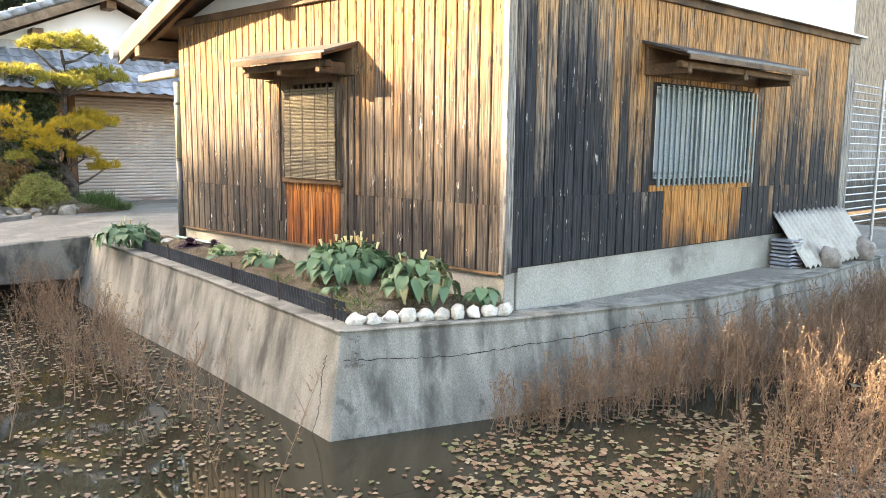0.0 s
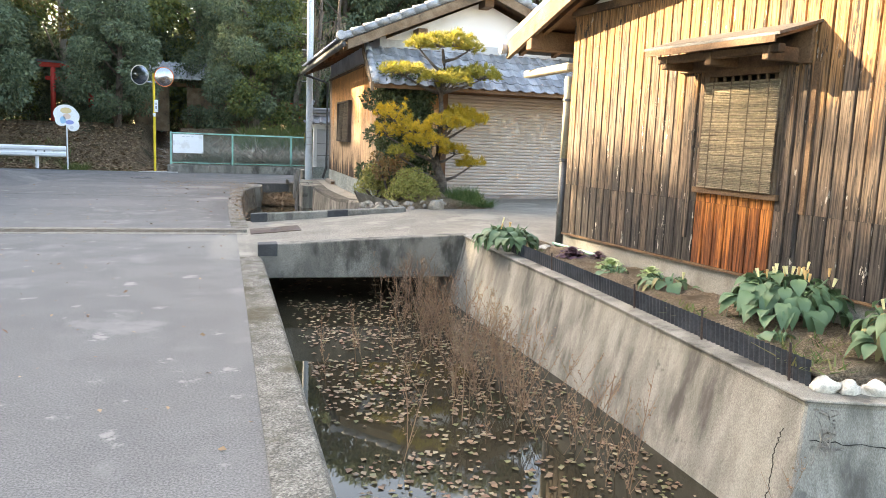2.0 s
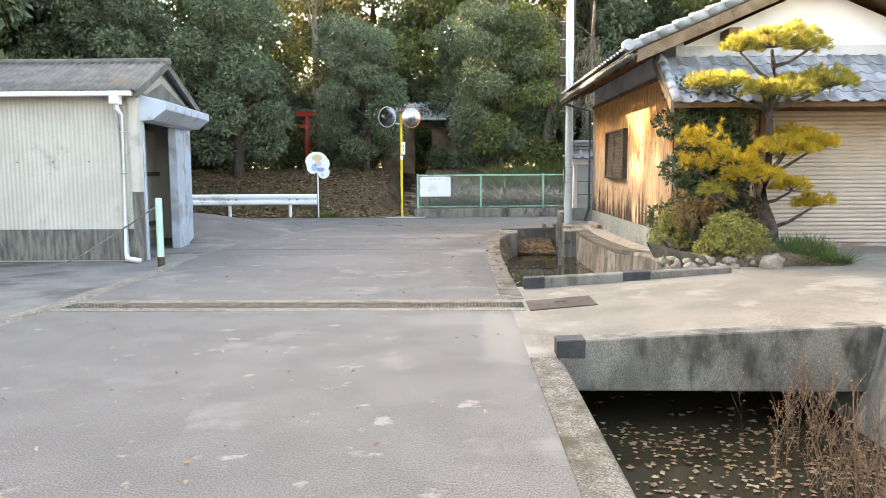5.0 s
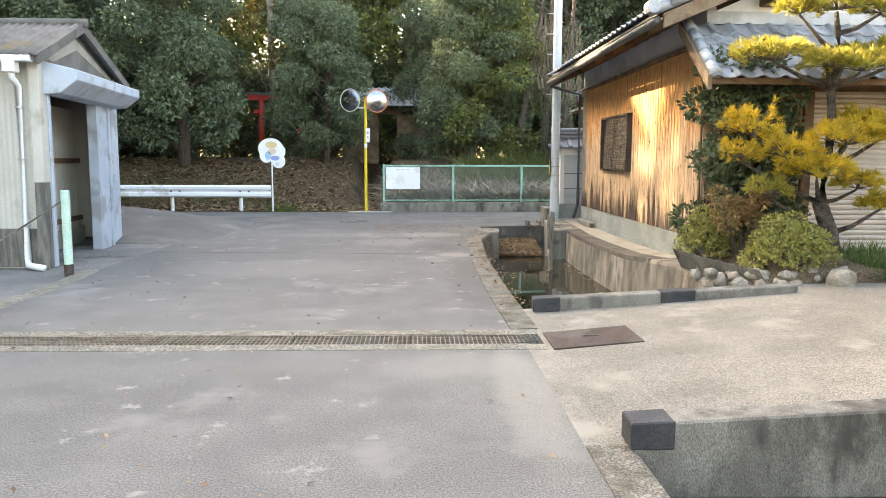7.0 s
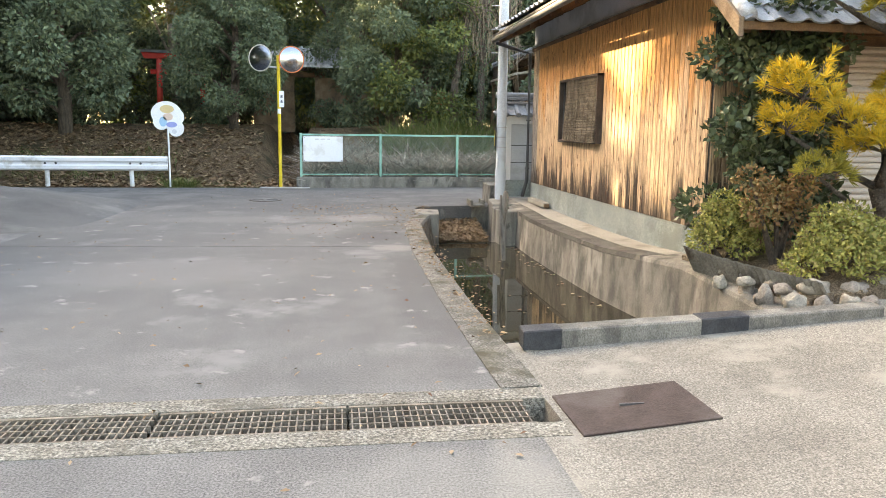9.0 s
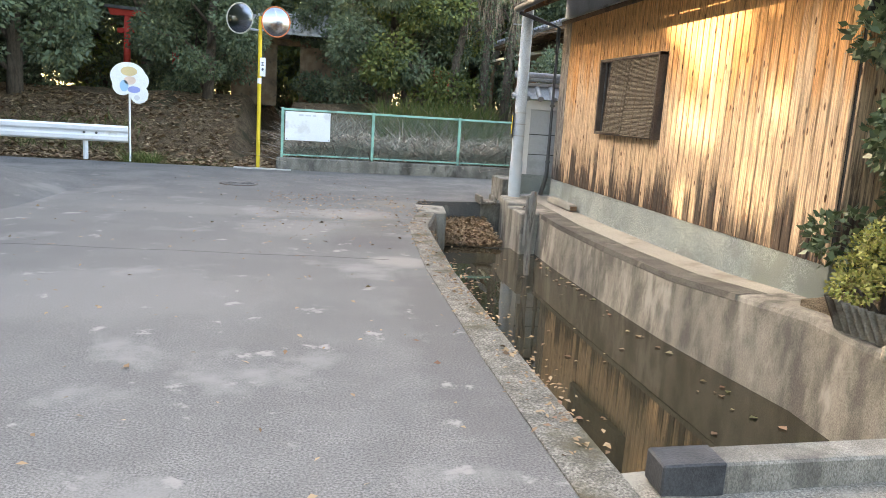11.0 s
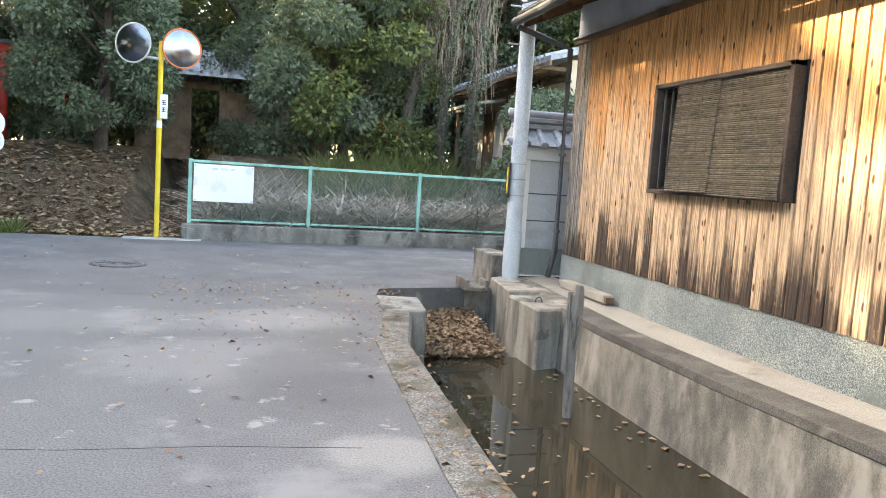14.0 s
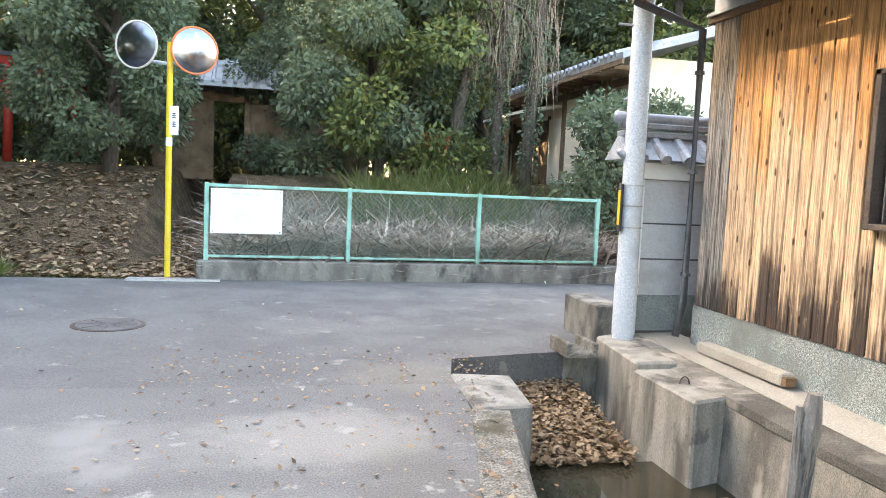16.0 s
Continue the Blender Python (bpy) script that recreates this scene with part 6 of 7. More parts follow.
def weeds(rs, spots, twigs, seeds, hmin, hmax, spread):
    out = []
    for x, y in spots:
        h = rs.uniform(hmin, hmax) * (0.55 + 0.45 * min(1.0, max(0.0, (x - 3.9) / 1.5)) if x > 3.2 else 1.0) * (0.75 if y < 3.5 else 1.0)
        base = np.array([x, y, -0.58])
        top = base + np.array([rs.normal(0, spread) * h, rs.normal(0, spread) * h, h])
        segs = [(base, top, 0.004)]
        k = rs.uniform(0.15, 0.95, twigs)
        p = base + (top - base) * k[:, None]
        L = h * rs.uniform(0.18, 0.42, twigs) * (1.1 - k * 0.6)
        a = rs.uniform(0, 2 * math.pi, twigs)
        q = p + np.stack([np.cos(a) * L * 0.5, np.sin(a) * L * 0.5, L * 0.85], 1)
        ang = rs.uniform(0, math.pi, twigs + 1)
        w = np.stack([np.cos(ang), np.sin(ang), np.zeros(twigs + 1)], 1)
        P, Q = np.vstack([base[None], p]), np.vstack([top[None], q])
        wd = np.concatenate([[0.0045], np.full(twigs, 0.0022)])[:, None]
        out.append(np.stack([P - w * wd, P + w * wd, Q + w * wd * 0.4, Q - w * wd * 0.4], 1))
        i = rs.randint(0, twigs + 1, seeds)
        f = rs.uniform(0.25, 1.0, seeds)[:, None]
        pos = P[i] + (Q[i] - P[i]) * f
        out.append(leaves_at(rs, pos, rs.normal(size=(seeds, 3)) + np.array([0, 0, 0.6]), 0.016, 0.6))
    return np.concatenate(out)


def wall_y(x):
    pts = [(3.14, 5.56), (4.49, 5.14), (6.62, 4.74), (9.0, 4.74), (11.45, 4.98), (15.5, 5.5)]
    for (a, b), (c, d) in zip(pts, pts[1:]):
        if a <= x <= c:
            return b + (d - b) * (x - a) / (c - a)
    return 5.0


sp = []
for i in range(900):
    x = rnd.uniform(4.0, 14.5)
    sp.append((x, wall_y(x) - 0.36 - abs(rnd.gauss(0, 0.30)) * (0.5 + 0.08 * x)))
for i in range(800):
    x = rnd.uniform(4.25, 9.5)
    sp.append((x, rnd.uniform(1.6, 3.3 + 0.22 * (x - 4.25))))
sp = [p for p in sp if not (p[0] < 4.9 and 3.45 < p[1] < wall_y(p[0]) - 0.7)]
tagged(part("pond_weeds", quad_mesh("pond_weeds", weeds(rs, sp, 18, 70, 0.40, 0.82, 0.16), WEED), WEED), "thick reddish-brown dry weeds standing in the pond", "weeds", "", "stuff")
sp = [(2.45 - abs(rnd.gauss(0, 0.28)), rnd.uniform(7.6, 11.3)) for i in range(120)] + [(2.5 - abs(rnd.gauss(0, 0.2)), rnd.uniform(6.0, 8.0)) for i in range(26)] + [(rnd.uniform(1.2, 2.4), rnd.uniform(6.8, 9.8)) for i in range(24)] + [(0.95, 8.6), (1.0, 9.3), (2.1, 5.3), (2.3, 5.0)]
tagged(part("canal_weeds", quad_mesh("canal_weeds", weeds(rs, sp, 15, 55, 0.35, 0.85, 0.2), WEED), WEED), "sparse reddish-brown dry weeds along the canal wall", "weeds", "", "stuff")

# ---- plants of the bed ----
VEG = leaf_material("broad_green_leaf", [(0.085, 0.14, 0.085), (0.10, 0.17, 0.09), (0.12, 0.19, 0.11)], 0.5, 0.15)
WILT = leaf_material("wilted_leaf", [(0.20, 0.20, 0.10), (0.28, 0.25, 0.13), (0.16, 0.18, 0.09)], 0.7, 0.15)
PALEVEG = leaf_material("pale_cabbage_leaf", [(0.42, 0.50, 0.28), (0.34, 0.44, 0.22), (0.56, 0.60, 0.42)], 0.5, 0.15)
PURPLE = leaf_material("purple_cabbage_leaf", [(0.085, 0.045, 0.075), (0.13, 0.075, 0.11), (0.06, 0.05, 0.05)], 0.5, 0.1)
FLOWER = plain("pale_yellow_flower", (0.72, 0.66, 0.36), 0.5)
FADED = plain("withered_flower", (0.52, 0.34, 0.14), 0.7)


def leaf_mesh(name, length, width, droop, material, frill=0.0):
    gg = Geo()
    vs, prof = [], (0.12, 0.75, 1.0, 0.72, 0.05)
    for i, w in enumerate(prof):
        k = i / 4
        x, z = length * k * (1 - 0.25 * droop * k), length * (0.25 * math.sin(k * 2.2) - droop * k * k)
        for s in (-1, 0, 1):
            vs.append((x, s * w * width * 0.5, z - (0.06 * length * (s == 0)) + frill * math.sin(i * 2.2 + s)))
    gg.add(vs, [(i * 3 + j, i * 3 + j + 1, i * 3 + j + 4, i * 3 + j + 3) for i in range(4) for j in range(2)])
    return mesh_of(name, gg, material, smooth=True)


BIG = [leaf_mesh("leaf", 0.20, 0.13, d, VEG) for d in (0.5, 0.9, 1.2)]
WILTED = [leaf_mesh("leaf", 0.17, 0.09, d, WILT) for d in (1.2, 1.6)]


def leafy_plant(x, y, r, h, n, flowers, wilt, seed, label):
    q = random.Random(seed)
    z0 = 0.30
    p = thing("bed_plant", label, "plant", (x, y, z0))
    for i in range(7):
        a = i * 0.9 + seed
        part("stem", Geo().tube([(0.02 * math.cos(a), 0.02 * math.sin(a), -0.03), (0.4 * r * math.cos(a), 0.4 * r * math.sin(a), h * 0.6), (0.6 * r * math.cos(a), 0.6 * r * math.sin(a), h * 0.85)], [0.012, 0.009, 0.006], 5), VEG, p)
    for i in range(n):
        a, k = q.uniform(0, 6.283), q.uniform(0.15, 1) ** 0.6
        rr = r * k * 0.85
        z = h * (1.0 - 0.55 * k * k) * q.uniform(0.6, 1.0)
        me = q.choice(WILTED) if q.random() < wilt else q.choice(BIG)
        part("leaf", me, None, p, m=pose(rr * math.cos(a), rr * math.sin(a), z, q.uniform(-15, 15), q.uniform(-5, 30), math.degrees(a) + q.uniform(-40, 40)) @ Matrix.Scale(q.uniform(0.5, 0.95), 4))
    for i in range(flowers):
        a, rr = q.uniform(0, 6.283), r * q.uniform(0.1, 0.75)
        b = (rr * math.cos(a), rr * math.sin(a), h * q.uniform(0.75, 0.95))
        t_ = (b[0] + q.uniform(-0.02, 0.02), b[1] + q.uniform(-0.02, 0.02), b[2] + 0.06)
        part("flower", Geo().cyl(b, t_, 0.006, q.choice((0.015, 0.010)), 8), q.choice((FLOWER, FLOWER, FADED)), p, "pale trumpet flower")
    return p


leafy_plant(3.98, 6.75, 0.42, 0.42, 130, 14, 0.0, 3, "large green leafy plant with pale trumpet flowers")
leafy_plant(4.14, 7.05, 0.30, 0.36, 60, 6, 0.0, 4, "green leafy plant with pale trumpet flowers")
leafy_plant(4.05, 5.80, 0.32, 0.38, 90, 4, 0.35, 5, "half-wilted green plant with drooping leaves")
leafy_plant(3.22, 10.35, 0.36, 0.32, 95, 3, 0.0, 6, "green leafy plant spilling over the wall end")
leafy_plant(3.78, 7.95, 0.24, 0.16, 20, 1, 0.1, 7, "small green leafy plant in the bed")
leafy_plant(3.60, 6.35, 0.08, 0.07, 5, 0, 0.1, 8, "seedling with few leaves")
leafy_plant(4.42, 5.42, 0.12, 0.12, 10, 0, 0.0, 9, "small green plant at the house corner")
leafy_plant(3.62, 8.55, 0.14, 0.12, 9, 0, 0.1, 10, "small green leafy plant in the bed")


def cabbage(x, y, material, r, seed, label):
    q = random.Random(seed)
    p = thing("ornamental_cabbage", label, "plant", (x, y, 0.31))
    lm = leaf_mesh("leaf", r, r * 0.8, 0.35, material, 0.012)
    for ring, n in ((0, 9), (1, 9), (2, 7), (3, 5)):
        for i in range(n):
            a = 360 * i / n + ring * 20 + q.uniform(-8, 8)
            part("leaf", lm, None, p, m=pose(0, 0, 0.03 + ring * 0.022, 0, -8 - ring * 17, a) @ Matrix.Scale(1.0 - ring * 0.2, 4))
    return p


cabbage(3.66, 8.75, PALEVEG, 0.19, 1, "pale cream-green ornamental cabbage")
cabbage(3.86, 8.35, PALEVEG, 0.15, 5, "pale cream-green ornamental cabbage")
cabbage(3.62, 9.50, PURPLE, 0.19, 2, "dark purple ornamental cabbage")
cabbage(3.82, 9.30, PURPLE, 0.13, 3, "small dark purple ornamental cabbage")
wq = np.concatenate([blades(rs, 60, (cx - 0.14, cx + 0.14, cy - 0.2, cy + 0.2), lambda a, b: 0.30, 0.09, 0.9, 0.008) for cx, cy in ((3.5, 6.9), (3.55, 6.4), (3.48, 7.3), (3.6, 6.05), (3.42, 5.85), (3.85, 6.2), (3.45, 9.95))])
tagged(part("bed_weeds", quad_mesh("bed_weeds", wq, BAMBOO), BAMBOO), "low green weeds in patches on the soil", "weeds", "", "stuff")

# ---- shrub bed by the bridge ----
structure("shrub_mound", Geo().sheet(lambda i, j: (2.9 + 2.0 * i, 15.62 + 2.2 * j, 0.24 + 0.30 * math.sin(math.pi * min(1, max(0, i))) * math.sin(math.pi * min(1, j + 0.15) * 0.9) + 0.03 * noise.noise((i * 9, j * 9, 0))), 24, 24, 0.3), SOIL, "earth mound of the shrub bed", "soil", smooth=True)
PINE = leaf_material("yellow_pine_needles", [(0.40, 0.32, 0.045), (0.56, 0.40, 0.045), (0.66, 0.44, 0.04), (0.26, 0.25, 0.05), (0.68, 0.42, 0.045)], 0.6, 0.35)
PINETOP = leaf_material("olive_pine_needles", [(0.25, 0.24, 0.055), (0.38, 0.33, 0.06), (0.46, 0.375, 0.065), (0.16, 0.175, 0.05), (0.31, 0.285, 0.06)], 0.6, 0.35)
pine = thing("pine_tree", "trained garden pine with flat pads of yellow needles", "tree", (4.12, 16.4, 0.5))
PB = surface("pine_bark", (0.10, 0.085, 0.075), (0.19, 0.165, 0.145), 9, 50, 0.95, 1.0, depth=0.03)
spine = [(0.05, 0, -0.2), (0.03, 0.0, 0.2), (-0.10, 0.02, 0.55), (-0.05, 0.02, 0.95), (-0.02, 0.0, 1.4), (-0.06, 0, 1.85), (0.02, 0, 2.2), (-0.02, 0, 2.45), (-0.05, 0, 2.68)]
part("trunk", Geo().tube(spine, [0.115, 0.095, 0.085, 0.075, 0.065, 0.055, 0.045, 0.035, 0.022], 10), PB, pine, smooth=True)
# pad: middle, half width, half depth, half height, which needles
pads = [((-0.07, -0.05, 2.80), 0.56, 0.45, 0.17, 0), ((-0.52, -0.1, 2.70), 0.24, 0.25, 0.10, 0), ((0.45, 0.0, 2.74), 0.28, 0.30, 0.10, 0),
        ((-0.78, -0.1, 2.22), 0.40, 0.34, 0.14, 0), ((-0.25, -0.25, 2.12), 0.30, 0.28, 0.12, 0), ((0.12, -0.25, 2.10), 0.36, 0.30, 0.15, 0), ((0.68, -0.05, 2.24), 0.44, 0.40, 0.15, 0), ((0.30, 0.40, 2.25), 0.35, 0.30, 0.12, 0),
        ((-0.98, -0.1, 1.42), 0.30, 0.28, 0.19, 1), ((-0.62, -0.2, 1.16), 0.33, 0.28, 0.15, 1), ((-1.10, -0.1, 1.12), 0.20, 0.20, 0.13, 1),
        ((0.02, -0.25, 1.30), 0.44, 0.34, 0.15, 1), ((0.50, -0.1, 1.38), 0.34, 0.32, 0.14, 1), ((0.45, 0.35, 1.5), 0.32, 0.28, 0.12, 1),
        ((-0.38, -0.40, 0.95), 0.40, 0.32, 0.14, 1), ((0.20, -0.20, 0.80), 0.26, 0.26, 0.12, 1), ((0.55, -0.1, 0.56), 0.27, 0.22, 0.10, 1), ((-0.88, -0.3, 0.72), 0.22, 0.20, 0.10, 0)]
rs = np.random.RandomState(17)
for c, rx_, ry_, rz_, low_pad in pads:
    z = c[2] - 0.30 - 0.15 * abs(c[0])
    k = min(range(len(spine)), key=lambda a: abs(spine[a][2] - z))
    b0 = Vector(spine[max(1, k)])
    part("branch", Geo().tube([b0, b0.lerp(Vector(c), 0.45) + Vector((0, 0, -0.07)), Vector(c) - Vector((0, 0, 0.7 * rz_))], [0.036, 0.026, 0.014], 6), PB, pine, smooth=True)
    twigs = Geo()
    n = int(125 * rx_ * ry_ / 0.12)
    a, q = rs.uniform(0, 2 * math.pi, n), rs.uniform(0, 1, n) ** 0.5
    bumpy = np.array([noise.noise((c[0] * 5 + math.cos(u) * v * 2.2, c[2] * 5 + math.sin(u) * v * 2.2, 0)) for u, v in zip(a, q)])
    rim = 1.0 + 0.28 * np.array([noise.noise((math.cos(u) * 1.6 + c[0] * 9, math.sin(u) * 1.6, c[2] * 9)) for u in a])
    tuft = np.array(c) + np.stack([np.cos(a) * q * rx_ * rim, np.sin(a) * q * ry_ * rim, rz_ * (1.25 * np.sqrt(np.maximum(0, 1 - q ** 2)) * rs.uniform(0.2, 1.0, n) - 0.35 + 1.1 * bumpy)], 1)
    for p in tuft[::5]:
        twigs.cyl(Vector(c) - Vector((0, 0, 0.6 * rz_)), Vector(p), 0.007, 0.003, 3, False)
    part("twig_fan", twigs, PB, pine)
    per = 34
    pos = np.repeat(tuft, per, 0)
    out = np.repeat(np.stack([np.cos(a) * q * 1.1, np.sin(a) * q * 1.1, np.full(n, 0.75)], 1) + rs.normal(0, 0.25, (n, 3)), per, 0)
    ax = unit(unit(out) + rs.normal(0, 0.55, (n * per, 3)))
    me = PINE if low_pad else PINETOP
    part("needle_pad", quad_mesh("needle_pad", leaves_at(rs, pos, ax, 0.090, 0.066, 0.0), me), me, pine)

CAM = leaf_material("camellia_leaves", [(0.05, 0.075, 0.04), (0.075, 0.105, 0.055), (0.11, 0.14, 0.075)], 0.35, 0.15)
AZ = leaf_material("azalea_leaves", [(0.17, 0.20, 0.06), (0.27, 0.285, 0.085), (0.38, 0.35, 0.11), (0.21, 0.18, 0.075)], 0.6, 0.2)
RUSTY = leaf_material("reddish_shrub_leaves", [(0.22, 0.12, 0.06), (0.30, 0.17, 0.08), (0.16, 0.14, 0.06), (0.34, 0.22, 0.10)], 0.6, 0.2)


def shrub(x, y, z, clumps, material, per, leaf, seed, label):
    s = thing("shrub", label, "shrub", (x, y, z))
    rr = np.random.RandomState(seed)
    for j in range(5):
        c = clumps[j % len(clumps)][0]
        part("stem", Geo().tube([(0.03 * math.cos(j * 1.3), 0.03 * math.sin(j * 1.3), -0.1), (c[0] * 0.6, c[1] * 0.6, c[2] * 0.6), c], [0.03, 0.02, 0.008], 5), BARK, s)
    part("foliage", quad_mesh("foliage", clump_leaves(rr, clumps, per, leaf, 0.1, 0.5), material), material, s)


q = random.Random(3)


def mound_clumps(rx_, ry_, rz_, n, size):
    """Clumps spread over a rounded bush, low ones reaching the ground."""
    out = []
    for k in range(n):
        a, e = k * 2.4, math.asin(min(1.0, (k + 0.5) / n))
        out.append(((rx_ * math.cos(a) * math.cos(e) * q.uniform(0.75, 1.0), ry_ * math.sin(a) * math.cos(e) * q.uniform(0.75, 1.0), 0.10 + rz_ * math.sin(e) * q.uniform(0.8, 1.05)), (size, size, size * 0.85)))
    return out


shrub(3.42, 17.3, 0.35, [((q.uniform(-0.52, 0.62), q.uniform(-0.22, 0.25), 0.30 + 1.95 * k / 42), (0.28, 0.25, 0.22)) for k in range(46)], CAM, 1700, 0.078, 61, "tall dark glossy camellia bush behind the pine")
shrub(3.50, 16.02, 0.30, mound_clumps(0.44, 0.32, 0.48, 26, 0.15), AZ, 5200, 0.036, 62, "rounded yellow-green azalea bush")
shrub(2.98, 17.05, 0.33, mound_clumps(0.30, 0.28, 0.46, 18, 0.14), AZ, 5200, 0.036, 63, "rounded yellow-green azalea bush by the canal")
shrub(3.20, 16.6, 0.40, [((q.uniform(-0.28, 0.28), q.uniform(-0.15, 0.15), 0.58 + q.uniform(-0.2, 0.2)), (0.14, 0.14, 0.12)) for k in range(11)], RUSTY, 3200, 0.045, 64, "reddish-brown shrub under the pine")
GRASS = leaf_material("lawn_grass", [(0.05, 0.10, 0.03), (0.08, 0.14, 0.04), (0.12, 0.17, 0.06)], 0.6, 0.2)
gq = np.concatenate([blades(rs, 900, (4.15, 4.75, 15.75, 16.5), lambda a, b: 0.38, 0.30, 0.45, 0.006), blades(rs, 700, (4.2, 4.95, 15.62, 15.95), lambda a, b: 0.28, 0.22, 0.9, 0.008)])
tagged(part("grass_tuft", quad_mesh("grass_tuft", gq, GRASS), GRASS), "green grass tufts at the foot of the pine", "grass", "", "stuff")
shrub(4.55, 16.0, 0.22, [((q.uniform(-0.4, 0.4), q.uniform(-0.15, 0.15), 0.12 + q.uniform(-0.04, 0.1)), (0.18, 0.16, 0.12)) for k in range(9)], GREEN2, 2600, 0.04, 66, "low creeping green ground cover")
PALESTONE = surface("pale_bed_stone", (0.25, 0.225, 0.185), (0.34, 0.31, 0.26), 8, 60, 0.9, 0.5, stain=(0.22, 0.19, 0.15), stain_scale=6)
for i, (x, y, s) in enumerate(((3.05, 15.78, 0.17), (3.35, 15.72, 0.16), (3.62, 15.72, 0.18), (3.95, 15.74, 0.20), (2.95, 16.1, 0.15), (2.86, 16.45, 0.13), (2.80, 16.75, 0.15), (2.82, 15.85, 0.11), (2.78, 17.05, 0.12), (2.7, 16.2, 0.10))):
    stone(x, y, 0.25, s * 0.72, s * 0.58, s * 0.5, 51 + i, STONE if i % 3 else PALESTONE, "grey bed stone beside the shrubs" if i % 3 else "pale bed stone beside the shrubs", i * 40.0, "stones around the shrub bed")
for i, (x, y, s) in enumerate(((2.78, 15.62, 0.17), (2.98, 15.56, 0.15), (3.16, 15.50, 0.17), (2.70, 15.90, 0.16), (2.86, 15.80, 0.14), (2.74, 16.25, 0.15), (2.66, 16.55, 0.13), (3.34, 15.52, 0.15))):
    stone(x, y, 0.15, s * 0.5, s * 0.42, s * 0.62, 81 + i, STONE if i % 2 else PALESTONE, "pale rounded stone heaped between kerb and edging", i * 53.0, "stones heaped by the kerb")
block = thing("stone_block", "pale squared stone block at the corner of the shrub bed", "stone", (3.80, 15.50, 0.2), 12)
part("body", Geo().prism([(-0.12, 0.0), (0.13, 0.0), (0.12, 0.17), (0.04, 0.22), (-0.06, 0.20), (-0.11, 0.11)], "y", -0.10, 0.10), PALESTONE, block, bevel=0.02)
OLDTIN = surface("old_tin", (0.19, 0.175, 0.15), (0.28, 0.26, 0.225), 6, 60, 0.7, 0.2, 0.2, stain=(0.09, 0.07, 0.055), stain_scale=3)
ce = thing("corrugated_edging", "dark corrugated sheet set on edge round the shrub bed", "edging")
part("sheet", Geo().sheet(lambda i, j: (2.70 + 0.40 * i ** 1.4 + 0.020 * math.sin(i * 24 * 2 * math.pi) - 0.12 * j, 17.15 - 1.55 * i, 0.20 + 0.24 * j - 0.05 * i * j), 208, 1), OLDTIN, ce, smooth=True)

# ---- buildings beyond the trees ----
BEIGEW = surface("beige_plaster", (0.58, 0.50, 0.38), (0.66, 0.58, 0.46), 1.5, 50, 0.85, 0.1, speck=0.05)
CREAM = surface("cream_plaster", (0.72, 0.68, 0.58), (0.78, 0.74, 0.64), 1.5, 50, 0.85, 0.1, speck=0.04)
hb = thing("beige_house", "beige house with pale tiled roof beyond the fence", "house", (6.75, 42.6, 1.55), -90)
part("wall", Geo().box(0, 0, 0, 9.0, 0.2, 2.75), BEIGEW, hb)
for x in (0.0, 8.8):
    part("end_wall", Geo().box(x, 0.2, 0, x + 0.2, 3.6, 2.75), BEIGEW, hb)
part("roof", Geo().prism([(-0.75, 2.60), (2.0, 3.42), (2.0, 3.54), (-0.75, 2.72)], "x", -0.6, 9.5), TILE, hb, "pale tiled roof")
part("fascia", Geo().box(-0.55, -0.74, 2.50, 9.45, -0.69, 2.61), BARGE, hb, "brown eaves board")
for i in range(37):
    x = -0.5 + i * 0.27
    part("roof_roll", Geo().cyl((x, -0.80, 2.72), (x, 2.0, 3.56), 0.07, n=6), TILE, hb)
    if i % 2:
        part("rafter", Geo().box(x, -0.70, 2.46, x + 0.06, 0.0, 2.55), BARGE, hb)
part("ridge", Geo().cyl((-0.6, 2.0, 3.60), (9.5, 2.0, 3.60), 0.13, n=8), TILE, hb)
part("wall_beam", Geo().box(0, -0.05, 2.28, 9.0, 0.0, 2.44), BARGE, hb)
part("canopy", Geo().prism([(0.0, 2.12), (-0.95, 1.96), (-0.95, 2.04), (0.0, 2.20)], "x", 0.0, 4.4), CREAM, hb, "cream canopy")
part("canopy_beam", Geo().box(0.0, -0.9, 1.84, 4.4, -0.8, 1.96), BARGE, hb)
for x in (0.1, 2.2, 4.2):
    part("post", Geo().box(x, -0.90, 0, x + 0.12, -0.78, 1.86), BARGE, hb)
for k, x in enumerate((0.5, 1.55, 2.6, 3.6)):
    part("sliding_door", Geo().box(x, -0.04, 0.08, x + 0.98, 0.0, 1.85), CREAM if k % 2 else BARGE, hb, "cream door panel" if k % 2 else "brown door panel")
    part("door_frame", Geo().box(x - 0.06, -0.07, 0.0, x, 0.0, 1.95), BEAM, hb)
win_s = part("siding", Geo().box(4.9, -0.05, 0.1, 7.2, 0.0, 2.26), CREAM, hb, "cream slatted siding")
for i in range(21):
    part("slat", Geo().prism([(-0.05, 0.12 + i * 0.102), (-0.075, 0.12 + i * 0.102), (-0.055, 0.215 + i * 0.102), (-0.05, 0.215 + i * 0.102)], "x", 4.9, 7.2), CREAM, win_s)
for x in (4.72, 7.2):
    part("post", Geo().box(x, -0.12, 0, x + 0.16, 0.0, 2.5), BARGE, hb)
gate = thing("wooden_gatehouse", "small dark wooden gatehouse with tiled roof among the trees", "gatehouse", (-2.3, 39.5, 1.35))
part("wall", Geo().box(0.9, 0, 0, 3.2, 0.15, 2.0), BARGE, gate)
